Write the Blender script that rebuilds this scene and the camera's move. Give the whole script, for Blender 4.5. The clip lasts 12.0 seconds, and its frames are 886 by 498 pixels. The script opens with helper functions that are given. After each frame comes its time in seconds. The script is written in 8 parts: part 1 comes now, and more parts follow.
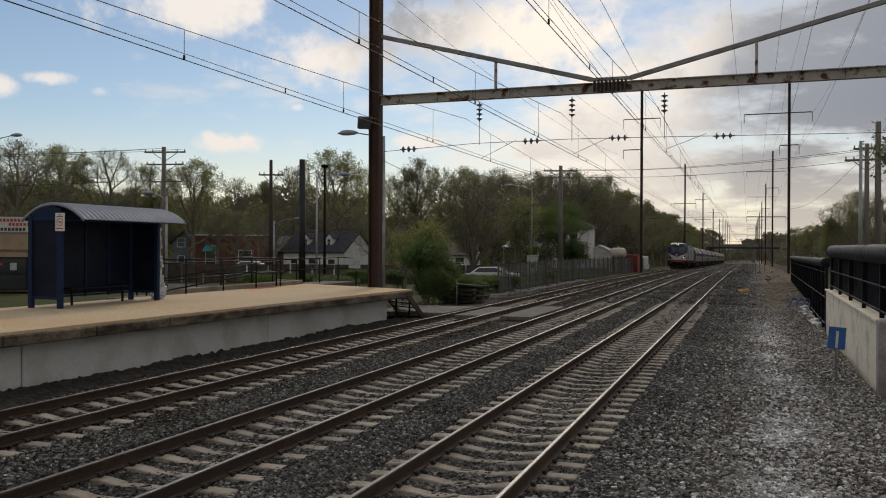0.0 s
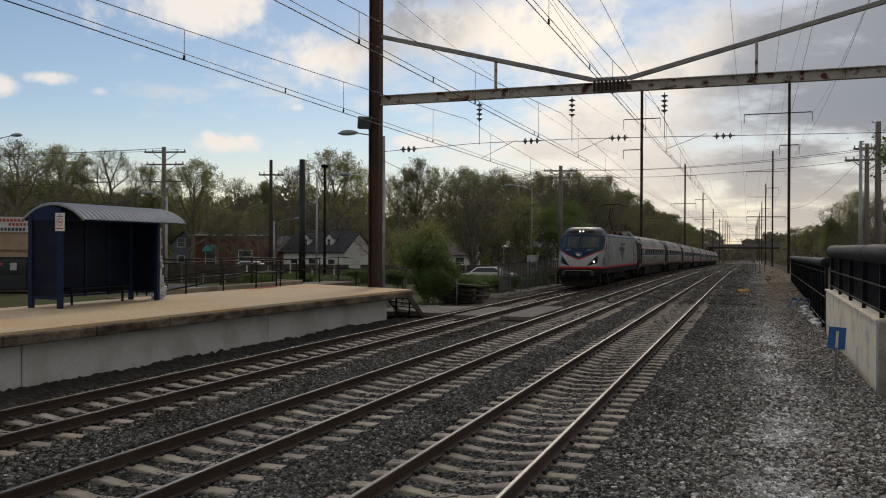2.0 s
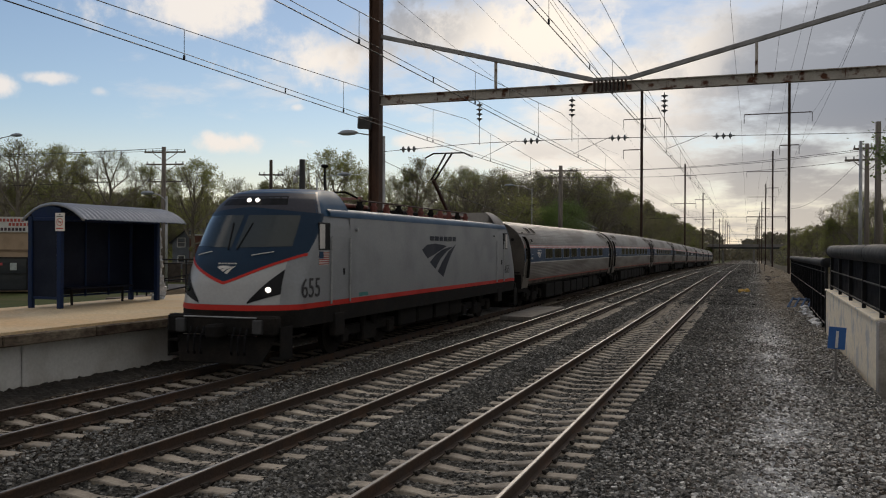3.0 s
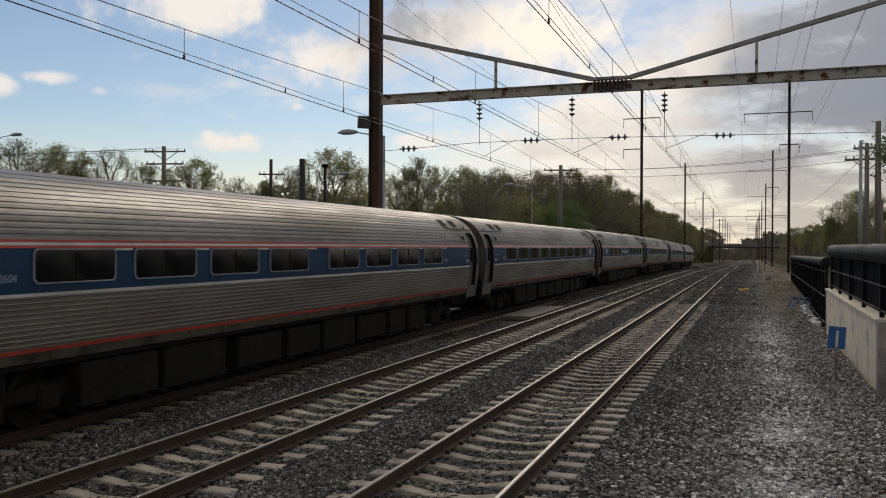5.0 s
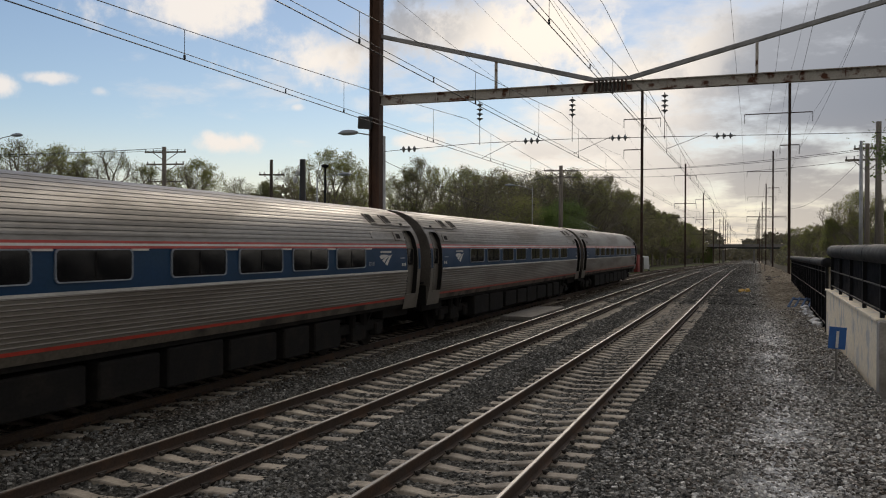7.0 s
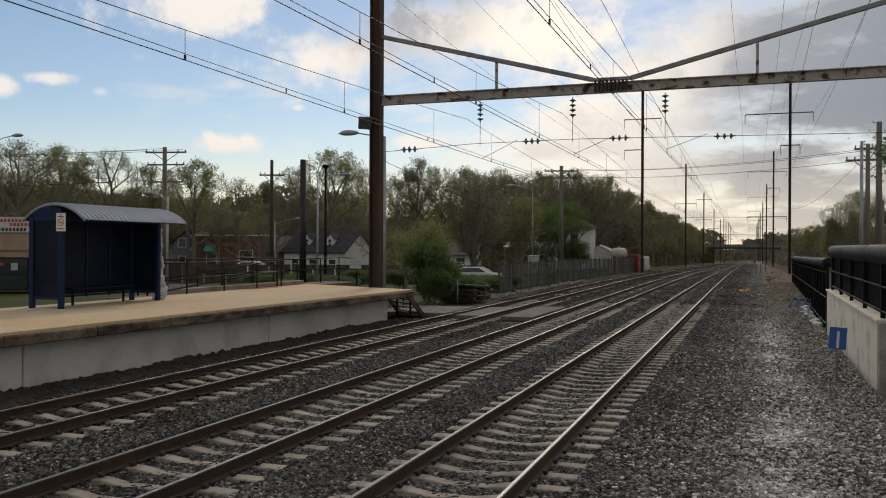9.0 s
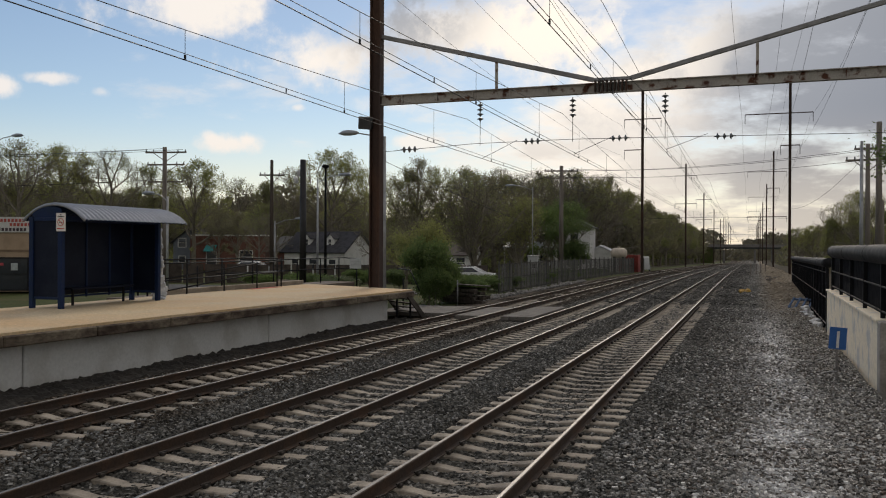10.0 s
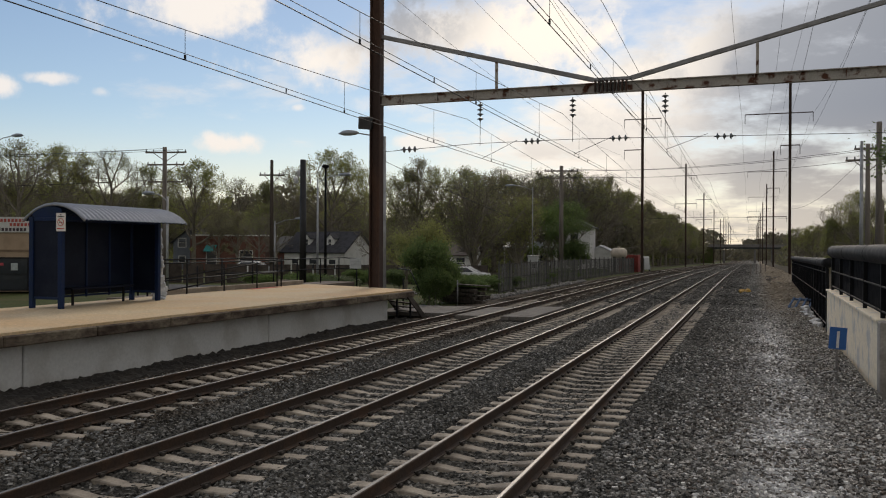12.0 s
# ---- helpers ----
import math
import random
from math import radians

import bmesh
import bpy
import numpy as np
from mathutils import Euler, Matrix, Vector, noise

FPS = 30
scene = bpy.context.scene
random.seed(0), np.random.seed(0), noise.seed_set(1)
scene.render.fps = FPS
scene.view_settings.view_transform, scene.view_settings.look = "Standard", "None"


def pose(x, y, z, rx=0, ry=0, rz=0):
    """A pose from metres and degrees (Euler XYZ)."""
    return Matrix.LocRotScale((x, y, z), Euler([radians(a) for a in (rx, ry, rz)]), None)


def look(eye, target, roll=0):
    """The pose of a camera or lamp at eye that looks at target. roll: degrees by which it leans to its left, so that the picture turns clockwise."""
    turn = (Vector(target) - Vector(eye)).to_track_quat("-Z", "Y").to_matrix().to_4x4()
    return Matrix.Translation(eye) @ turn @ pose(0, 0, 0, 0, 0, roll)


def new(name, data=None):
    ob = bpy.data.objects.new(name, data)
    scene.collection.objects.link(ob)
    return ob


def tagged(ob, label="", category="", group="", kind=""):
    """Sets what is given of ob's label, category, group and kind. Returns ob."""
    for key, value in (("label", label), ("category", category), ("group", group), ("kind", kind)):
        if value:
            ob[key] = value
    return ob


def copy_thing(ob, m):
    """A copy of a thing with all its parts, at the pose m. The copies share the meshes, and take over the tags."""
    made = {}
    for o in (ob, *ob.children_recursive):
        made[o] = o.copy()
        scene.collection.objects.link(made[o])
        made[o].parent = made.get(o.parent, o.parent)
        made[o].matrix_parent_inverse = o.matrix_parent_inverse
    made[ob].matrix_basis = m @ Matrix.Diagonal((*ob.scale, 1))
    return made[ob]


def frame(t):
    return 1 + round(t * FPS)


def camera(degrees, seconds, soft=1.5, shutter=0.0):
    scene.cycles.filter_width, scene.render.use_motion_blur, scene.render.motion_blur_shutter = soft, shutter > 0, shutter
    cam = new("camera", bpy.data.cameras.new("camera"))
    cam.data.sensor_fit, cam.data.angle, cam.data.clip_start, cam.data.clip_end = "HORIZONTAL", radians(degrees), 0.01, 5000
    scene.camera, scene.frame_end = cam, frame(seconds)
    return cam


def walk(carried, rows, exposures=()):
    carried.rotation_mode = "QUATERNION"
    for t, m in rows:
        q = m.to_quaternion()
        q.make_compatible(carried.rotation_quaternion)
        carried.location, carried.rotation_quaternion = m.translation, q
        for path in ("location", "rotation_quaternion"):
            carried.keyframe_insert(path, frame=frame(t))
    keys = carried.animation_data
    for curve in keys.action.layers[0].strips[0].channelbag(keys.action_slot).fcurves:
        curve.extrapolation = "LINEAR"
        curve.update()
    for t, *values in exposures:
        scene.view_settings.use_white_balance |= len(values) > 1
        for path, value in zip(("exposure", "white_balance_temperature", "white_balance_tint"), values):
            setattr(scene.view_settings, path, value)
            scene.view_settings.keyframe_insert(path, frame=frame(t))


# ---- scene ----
cam = camera(52.21, 12.0, 1.1, 0.03)
EYE = pose(0, 0, 2.71, 89.84, 0, 19.16) @ pose(0, 0, 0, 0, 0, 0.25)
SWAY = ((0.0, 0.0, 0.0), (3.3, 0.0, 0.0), (4.8, -0.035, 0.0), (6.6, -0.035, 0.0), (7.1, 0.0, 0.025), (9.0, 0.012, 0.05), (12.0, 0.012, 0.05))     # seconds, degrees up, degrees left
walk(cam, [(t, EYE @ pose(0, 0, 0, up_, left_, 0)) for t, up_, left_ in SWAY], [(0.0, -0.06, 7140, 12.5), (7.0, -0.03, 7140, 12.5), (9.0, 0.01, 7140, 12.5), (12.0, 0.02, 7140, 12.5)])

# ---- world, sun, exposure ----
SUN_AZ, SUN_EL = 10.0, 33.0      # degrees west of the track's far end, and above the horizon
sun_way = Vector((-math.sin(radians(SUN_AZ)) * math.cos(radians(SUN_EL)),
                  math.cos(radians(SUN_AZ)) * math.cos(radians(SUN_EL)), math.sin(radians(SUN_EL))))


def ray_dir(az, el):
    """Unit vector; az degrees west of the track's far end, el above the horizon."""
    return (-math.sin(radians(az)) * math.cos(radians(el)), math.cos(radians(az)) * math.cos(radians(el)), math.sin(radians(el)))


def make_world():
    world = bpy.data.worlds.new("sky")
    scene.world = world
    world.use_nodes = True
    nt = world.node_tree
    nt.nodes.clear()
    N, L = nt.nodes.new, nt.links.new

    def math_node(op, a, b=None, c=None, clamp=False):
        n = N("ShaderNodeMath")
        n.operation, n.use_clamp = op, clamp
        for i, v in enumerate((a, b, c)):
            if v is None:
                continue
            if isinstance(v, (int, float)):
                n.inputs[i].default_value = v
            else:
                L(v, n.inputs[i])
        return n.outputs[0]

    def ramp(x, lo, hi):
        n = N("ShaderNodeMapRange")
        n.interpolation_type = "SMOOTHSTEP"
        L(x, n.inputs[0])
        n.inputs[1].default_value, n.inputs[2].default_value = lo, hi
        return n.outputs[0]

    def mix(fac, a, b):
        n = N("ShaderNodeMix")
        n.data_type = "RGBA"
        L(fac, n.inputs[0])
        for i, v in ((6, a), (7, b)):
            if isinstance(v, tuple):
                n.inputs[i].default_value = (*v, 1)
            else:
                L(v, n.inputs[i])
        return n.outputs[2]

    tc = N("ShaderNodeTexCoord").outputs["Generated"]
    sky = N("ShaderNodeTexSky")
    sky.sky_type, sky.sun_disc = "NISHITA", False
    sky.sun_elevation, sky.sun_rotation = radians(SUN_EL), radians(-SUN_AZ)
    sky.air_density, sky.dust_density, sky.ozone_density = 1.0, 0.2, 3.2
    scale = N("ShaderNodeVectorMath")
    scale.operation = "SCALE"
    L(sky.outputs[0], scale.inputs[0])
    scale.inputs["Scale"].default_value = 0.092
    sep = N("ShaderNodeSeparateXYZ")
    L(tc, sep.inputs[0])
    up = math_node("MAXIMUM", sep.outputs[2], 0.0)
    low = math_node("ADD", up, 0.24)
    com = N("ShaderNodeCombineXYZ")
    L(math_node("DIVIDE", sep.outputs[0], low), com.inputs[0])
    L(math_node("DIVIDE", sep.outputs[1], low), com.inputs[1])
    com.inputs[2].default_value = 3.7

    def noise_at(size, detail, rough, shift):
        mp = N("ShaderNodeMapping")
        mp.inputs["Location"].default_value = shift
        L(com.outputs[0], mp.inputs[0])
        n = N("ShaderNodeTexNoise")
        n.inputs["Scale"].default_value, n.inputs["Detail"].default_value, n.inputs["Roughness"].default_value = size, detail, rough
        L(mp.outputs[0], n.inputs["Vector"])
        return n.outputs[0]

    big = noise_at(1.5, 10, 0.58, (1.3, 0.4, 0))
    fine = noise_at(4.6, 9, 0.62, (5.1, 2.2, 0))

    def toward(v):
        n = N("ShaderNodeVectorMath")
        n.operation = "DOT_PRODUCT"
        L(tc, n.inputs[0])
        n.inputs[1].default_value = v
        return n.outputs["Value"]

    # broken cloud, thicker round the sun, with a clear window in the west
    west = toward(Vector(ray_dir(57, 16)).normalized())
    clear = ramp(west, 0.64, 0.93)
    level = math_node("MULTIPLY_ADD", clear, 0.26, 0.36)
    dens = math_node("SUBTRACT", math_node("MULTIPLY_ADD", fine, 0.30, math_node("MULTIPLY", big, 0.80)), level)
    mask = ramp(dens, 0.0, 0.20)
    # single fair-weather clouds low in the west
    wisp = N("ShaderNodeTexNoise")
    wisp.inputs["Scale"].default_value, wisp.inputs["Detail"].default_value, wisp.inputs["Roughness"].default_value = 16.0, 9, 0.62
    L(tc, wisp.inputs["Vector"])
    for az, el, w, h, full in ((45.3, 9.0, 1.3, 0.8, 0.95), (42.9, 9.6, 1.8, 0.5, 0.85), (32.6, 6.3, 2.4, 0.85, 1.0), (31.5, 6.5, 1.0, 0.7, 1.0), (33.5, 6.4, 1.0, 0.75, 1.0), (28.4, 8.6, 0.7, 0.35, 0.7), (39.9, 9.0, 0.8, 0.5, 0.5),
                               (36.0, 15.3, 7.0, 1.7, 1.0), (26.0, 11.8, 7.5, 2.3, 1.0), (28.5, 12.6, 5.0, 2.0, 0.9), (22.0, 9.0, 4.0, 1.0, 0.5), (19.0, 13.5, 8.0, 3.4, 1.0), (20.5, 6.6, 3.0, 0.7, 0.8), (13.5, 13.2, 9.0, 5.0, 1.0), (28.0, 11.4, 5.5, 2.2, 1.0), (35.0, 14.4, 8.0, 2.4, 1.0)):
        d, e = Vector(ray_dir(az, el)), Vector(ray_dir(az - 90, 0))
        f = d.cross(e)
        s = []
        for axis, size in ((e, w), (f, h)):
            q = math_node("DIVIDE", toward(axis), radians(size))
            s.append(math_node("MULTIPLY", q, q))
        r = math_node("SQRT", math_node("ADD", s[0], s[1]))
        blob = ramp(math_node("SUBTRACT", math_node("MULTIPLY", wisp.outputs[0], 2.6), math_node("MULTIPLY_ADD", r, 1.0, 0.45)), 0.0, 0.75)
        blob = math_node("MULTIPLY", blob, ramp(toward(d), 0.5, 0.8))
        mask = math_node("MAXIMUM", mask, math_node("MULTIPLY", blob, full))
    # brightness of the clouds: lit from behind round the sun, dull on the far side of the sky
    lobe = math_node("MAXIMUM", toward(ray_dir(11, 20)), 0.0)
    glow = math_node("POWER", lobe, 22.0)
    wide = ramp(toward(ray_dir(42, 24)), -0.25, 0.76)
    belly = ramp(math_node("MULTIPLY_ADD", noise_at(1.9, 10, 0.6, (3.1, 1.7, 2.0)), 0.8, math_node("MULTIPLY_ADD", dens, 0.7, math_node("MULTIPLY", ramp(toward(ray_dir(-18, 15)), 0.87, 0.98), 0.40))), 0.42, 0.58)
    belly = math_node("MULTIPLY", belly, ramp(dens, 0.02, 0.2))
    # a dull patch high up, a bright opening near the sun
    belly = math_node("MAXIMUM", belly, math_node("MULTIPLY", ramp(toward(ray_dir(22, 17.5)), 0.990, 0.9995), ramp(wisp.outputs[0], 0.36, 0.60)))
    belly = math_node("MULTIPLY", belly, math_node("SUBTRACT", 1.0, math_node("MULTIPLY", ramp(toward(ray_dir(9, 13.5)), 0.987, 0.998), math_node("MULTIPLY", ramp(wisp.outputs[0], 0.36, 0.56), 0.8))))
    belly = math_node("MULTIPLY", belly, math_node("SUBTRACT", 1.0, math_node("MULTIPLY", ramp(toward(ray_dir(11, 6.5)), 0.982, 0.998), 0.65)))
    thick = mix(glow, (0.21, 0.25, 0.325), (0.50, 0.54, 0.60))
    thin = mix(glow, (0.86, 0.865, 0.88), (1.07, 1.02, 0.94))
    cloud = mix(wide, (0.40, 0.41, 0.42), mix(belly, thin, thick))
    colour = mix(mask, scale.outputs[0], cloud)
    haze = ramp(up, 0.15, 0.0)
    colour = mix(math_node("MULTIPLY", math_node("MULTIPLY", haze, wide), 0.55), colour, (0.92, 0.84, 0.70))
    bg = N("ShaderNodeBackground")
    L(colour, bg.inputs[0])
    bg.inputs[1].default_value = 1.0
    out = N("ShaderNodeOutputWorld")
    L(bg.outputs[0], out.inputs[0])


make_world()
lamp = bpy.data.lights.new("sun", "SUN")
lamp.energy, lamp.angle, lamp.color = 0.9, radians(14), (1.0, 0.93, 0.82)
sun = new("sun", lamp)
sun.matrix_basis = look(sun_way * 100, (0, 0, 0))


# ---- materials ----
def mat(name, colour, rough=0.8, metal=0.0, var=0.25, scale=3.0, fine=40.0, bump=0.2, second=None, coat=0.0, spec=0.5, glow=0.0, amount=0.5, streak=None):
    """Colour broken by stains at one scale and grain at another, with fine relief. second: the colour of the stains."""
    m = bpy.data.materials.new(name)
    m.use_nodes = True
    nt = m.node_tree
    N, L = nt.nodes.new, nt.links.new
    b = nt.nodes["Principled BSDF"]
    tc = N("ShaderNodeTexCoord")
    src = tc.outputs["Object"]
    if streak:
        mp = N("ShaderNodeMapping")
        mp.inputs["Scale"].default_value = streak
        L(src, mp.inputs[0])
        src = mp.outputs[0]
    n1, n2 = N("ShaderNodeTexNoise"), N("ShaderNodeTexNoise")
    for n, s, d in ((n1, scale, 6), (n2, fine, 3)):
        L(src, n.inputs["Vector"])
        n.inputs["Scale"].default_value, n.inputs["Detail"].default_value = s, d
    r = N("ShaderNodeMapRange")
    L(n1.outputs[0], r.inputs[0])
    r.inputs[1].default_value, r.inputs[2].default_value = 0.62 - amount * 0.3, 0.62
    stain = N("ShaderNodeMix")
    stain.data_type = "RGBA"
    L(r.outputs[0], stain.inputs[0])
    stain.inputs[6].default_value = (*colour, 1)
    stain.inputs[7].default_value = (*(second or tuple(c * (1 - var) for c in colour)), 1)
    grain = N("ShaderNodeMapRange")
    L(n2.outputs[0], grain.inputs[0])
    grain.inputs[1].default_value, grain.inputs[2].default_value = 0.3, 0.7
    grain.inputs[3].default_value, grain.inputs[4].default_value = 1 - var * 0.6, 1 + var * 0.6
    mul = N("ShaderNodeVectorMath")
    mul.operation = "SCALE"
    L(stain.outputs[2], mul.inputs[0])
    L(grain.outputs[0], mul.inputs["Scale"])
    L(mul.outputs[0], b.inputs["Base Color"])
    rr = N("ShaderNodeMapRange")
    L(n1.outputs[0], rr.inputs[0])
    rr.inputs[1].default_value, rr.inputs[2].default_value = 0.3, 0.7
    rr.inputs[3].default_value, rr.inputs[4].default_value = max(0.03, rough - 0.1), min(1, rough + 0.1)
    L(rr.outputs[0], b.inputs["Roughness"])
    b.inputs["Metallic"].default_value = metal
    b.inputs["Coat Weight"].default_value = coat
    b.inputs["Specular IOR Level"].default_value = spec
    if glow:
        b.inputs["Emission Color"].default_value = (1.0, 0.97, 0.9, 1)
        b.inputs["Emission Strength"].default_value = glow
    if bump:
        bp = N("ShaderNodeBump")
        bp.inputs["Strength"].default_value, bp.inputs["Distance"].default_value = bump, 0.01
        L(n2.outputs[0], bp.inputs["Height"])
        L(bp.outputs[0], b.inputs["Normal"])
    return m


def gravel(name, cols, cell, rel=1.0, pale=False, lighten=1.0):
    """Loose stones: a cell pattern of stones of different greys, dark gaps, relief; pale: dusty, damp strips beside the track."""
    m = bpy.data.materials.new(name)
    m.use_nodes = True
    nt = m.node_tree
    N, L = nt.nodes.new, nt.links.new
    b = nt.nodes["Principled BSDF"]
    tc = N("ShaderNodeTexCoord")
    warp = N("ShaderNodeTexNoise")
    warp.inputs["Scale"].default_value = 1.3 / cell
    L(tc.outputs["Object"], warp.inputs["Vector"])
    off = N("ShaderNodeVectorMath")
    off.operation = "MULTIPLY_ADD"
    L(warp.outputs["Color"], off.inputs[0])
    off.inputs[1].default_value = (cell * 0.8,) * 3
    L(tc.outputs["Object"], off.inputs[2])
    v = N("ShaderNodeTexVoronoi")
    v.inputs["Scale"].default_value = 1 / cell
    L(off.outputs[0], v.inputs["Vector"])
    sp = N("ShaderNodeSeparateColor")
    L(v.outputs["Color"], sp.inputs[0])
    ramp = N("ShaderNodeValToRGB")
    L(sp.outputs[0], ramp.inputs[0])
    el = ramp.color_ramp.elements
    el[0].position, el[1].position = 0.0, 1.0
    el[0].color, el[1].color = (*cols[0], 1), (*cols[-1], 1)
    for i, c in enumerate(cols[1:-1]):
        e = el.new((i + 1) / (len(cols) - 1))
        e.color = (*c, 1)
    gap = N("ShaderNodeMapRange")
    L(v.outputs["Distance"], gap.inputs[0])
    gap.inputs[1].default_value, gap.inputs[2].default_value = 0.25, 0.75
    gap.inputs[3].default_value, gap.inputs[4].default_value = 1.15, 0.42
    big = N("ShaderNodeTexNoise")
    big.inputs["Scale"].default_value, big.inputs["Detail"].default_value = 0.35, 5
    L(tc.outputs["Object"], big.inputs["Vector"])
    tone = N("ShaderNodeMapRange")
    L(big.outputs[0], tone.inputs[0])
    tone.inputs[1].default_value, tone.inputs[2].default_value = 0.35, 0.65
    tone.inputs[3].default_value, tone.inputs[4].default_value = 0.75 * lighten, 1.25 * lighten
    mm = N("ShaderNodeMath")
    mm.operation = "MULTIPLY"
    L(gap.outputs[0], mm.inputs[0])
    L(tone.outputs[0], mm.inputs[1])
    mul = N("ShaderNodeVectorMath")
    mul.operation = "SCALE"
    L(ramp.outputs[0], mul.inputs[0])
    L(mm.outputs[0], mul.inputs["Scale"])
    last = mul.outputs[0]
    rough = 0.85
    if pale:
        geo = N("ShaderNodeSeparateXYZ")
        L(tc.outputs["Object"], geo.inputs[0])
        d = N("ShaderNodeMath")
        d.operation = "SUBTRACT"
        L(geo.outputs[0], d.inputs[0])
        d.inputs[1].default_value = 0.35
        a = N("ShaderNodeMath")
        a.operation = "ABSOLUTE"
        L(d.outputs[0], a.inputs[0])
        n = N("ShaderNodeTexNoise")
        n.inputs["Scale"].default_value, n.inputs["Detail"].default_value = 1.5, 9
        n.inputs["Roughness"].default_value = 0.65
        L(tc.outputs["Object"], n.inputs["Vector"])
        s = N("ShaderNodeMath")
        s.operation = "MULTIPLY_ADD"
        L(n.outputs[0], s.inputs[0])
        s.inputs[1].default_value = 1.5
        t2 = N("ShaderNodeMath")
        t2.operation = "MULTIPLY"
        L(a.outputs[0], t2.inputs[0])
        t2.inputs[1].default_value = -0.72
        L(t2.outputs[0], s.inputs[2])
        mr = N("ShaderNodeMapRange")
        L(s.outputs[0], mr.inputs[0])
        mr.inputs[1].default_value, mr.inputs[2].default_value = 0.15, 0.75
        mr.inputs[4].default_value = 0.9
        near = N("ShaderNodeMapRange")
        near.interpolation_type = "SMOOTHSTEP"
        L(geo.outputs[1], near.inputs[0])
        near.inputs[1].default_value, near.inputs[2].default_value = 48.0, 26.0
        strip_mask = N("ShaderNodeMath")
        strip_mask.operation = "MULTIPLY"
        L(mr.outputs[0], strip_mask.inputs[0])
        L(near.outputs[0], strip_mask.inputs[1])
        mx = N("ShaderNodeMix")
        mx.data_type = "RGBA"
        L(strip_mask.outputs[0], mx.inputs[0])
        L(last, mx.inputs[6])
        lt = N("ShaderNodeVectorMath")
        lt.operation = "MULTIPLY_ADD"
        L(last, lt.inputs[0])
        lt.inputs[1].default_value = (1.6, 1.6, 1.65)
        lt.inputs[2].default_value = (0.14, 0.142, 0.146)
        L(lt.outputs[0], mx.inputs[7])
        side = N("ShaderNodeMapRange")
        side.interpolation_type = "SMOOTHSTEP"
        sway = N("ShaderNodeMath")
        sway.operation = "MULTIPLY_ADD"
        L(n.outputs[0], sway.inputs[0])
        sway.inputs[1].default_value = 1.6
        L(geo.outputs[0], sway.inputs[2])
        L(sway.outputs[0], side.inputs[0])
        side.inputs[1].default_value, side.inputs[2].default_value = -1.2, 2.1
        side.inputs[3].default_value, side.inputs[4].default_value = 1.08, 2.9
        sc = N("ShaderNodeVectorMath")
        sc.operation = "SCALE"
        L(mx.outputs[2], sc.inputs[0])
        L(side.outputs[0], sc.inputs["Scale"])
        trod = N("ShaderNodeMapRange")
        trod.interpolation_type = "SMOOTHSTEP"
        L(sway.outputs[0], trod.inputs[0])
        trod.inputs[1].default_value, trod.inputs[2].default_value = 0.5, 2.0
        away = N("ShaderNodeMapRange")
        away.interpolation_type = "SMOOTHSTEP"
        L(geo.outputs[1], away.inputs[0])
        away.inputs[1].default_value, away.inputs[2].default_value = 22.0, 60.0
        away.inputs[4].default_value = 0.8
        both = N("ShaderNodeMath")
        both.operation = "MULTIPLY"
        L(trod.outputs[0], both.inputs[0])
        L(away.outputs[0], both.inputs[1])
        dirt = N("ShaderNodeMix")
        dirt.data_type = "RGBA"
        L(both.outputs[0], dirt.inputs[0])
        L(sc.outputs[0], dirt.inputs[6])
        dirt.inputs[7].default_value = (0.29, 0.235, 0.17, 1)
        # Brown west-track bed; its colour also carries shade from beneath the train.
        rust = N("ShaderNodeMapRange")
        rust.interpolation_type = "SMOOTHSTEP"
        L(geo.outputs[0], rust.inputs[0])
        rust.inputs[1].default_value, rust.inputs[2].default_value = -9.6, -8.6
        stain = N("ShaderNodeMix")
        stain.data_type, stain.blend_type = "RGBA", "MULTIPLY"
        stain.inputs[0].default_value = 1.0
        L(dirt.outputs[2], stain.inputs[6])
        tint = N("ShaderNodeMix")
        tint.data_type = "RGBA"
        L(rust.outputs[0], tint.inputs[0])
        tint.inputs[6].default_value, tint.inputs[7].default_value = (0.66, 0.56, 0.48, 1), (1, 1, 1, 1)
        L(tint.outputs[2], stain.inputs[7])
        last = stain.outputs[2]
        rg = N("ShaderNodeMapRange")
        L(strip_mask.outputs[0], rg.inputs[0])
        rg.inputs[3].default_value, rg.inputs[4].default_value = 0.85, 0.7
        L(rg.outputs[0], b.inputs["Roughness"])
    else:
        b.inputs["Roughness"].default_value = rough
    b.inputs["Specular IOR Level"].default_value = 0.06
    L(last, b.inputs["Base Color"])
    bp = N("ShaderNodeBump")
    bp.invert = True
    bp.inputs["Strength"].default_value, bp.inputs["Distance"].default_value = rel, cell * 0.7
    L(v.outputs["Distance"], bp.inputs["Height"])
    L(bp.outputs[0], b.inputs["Normal"])
    return m


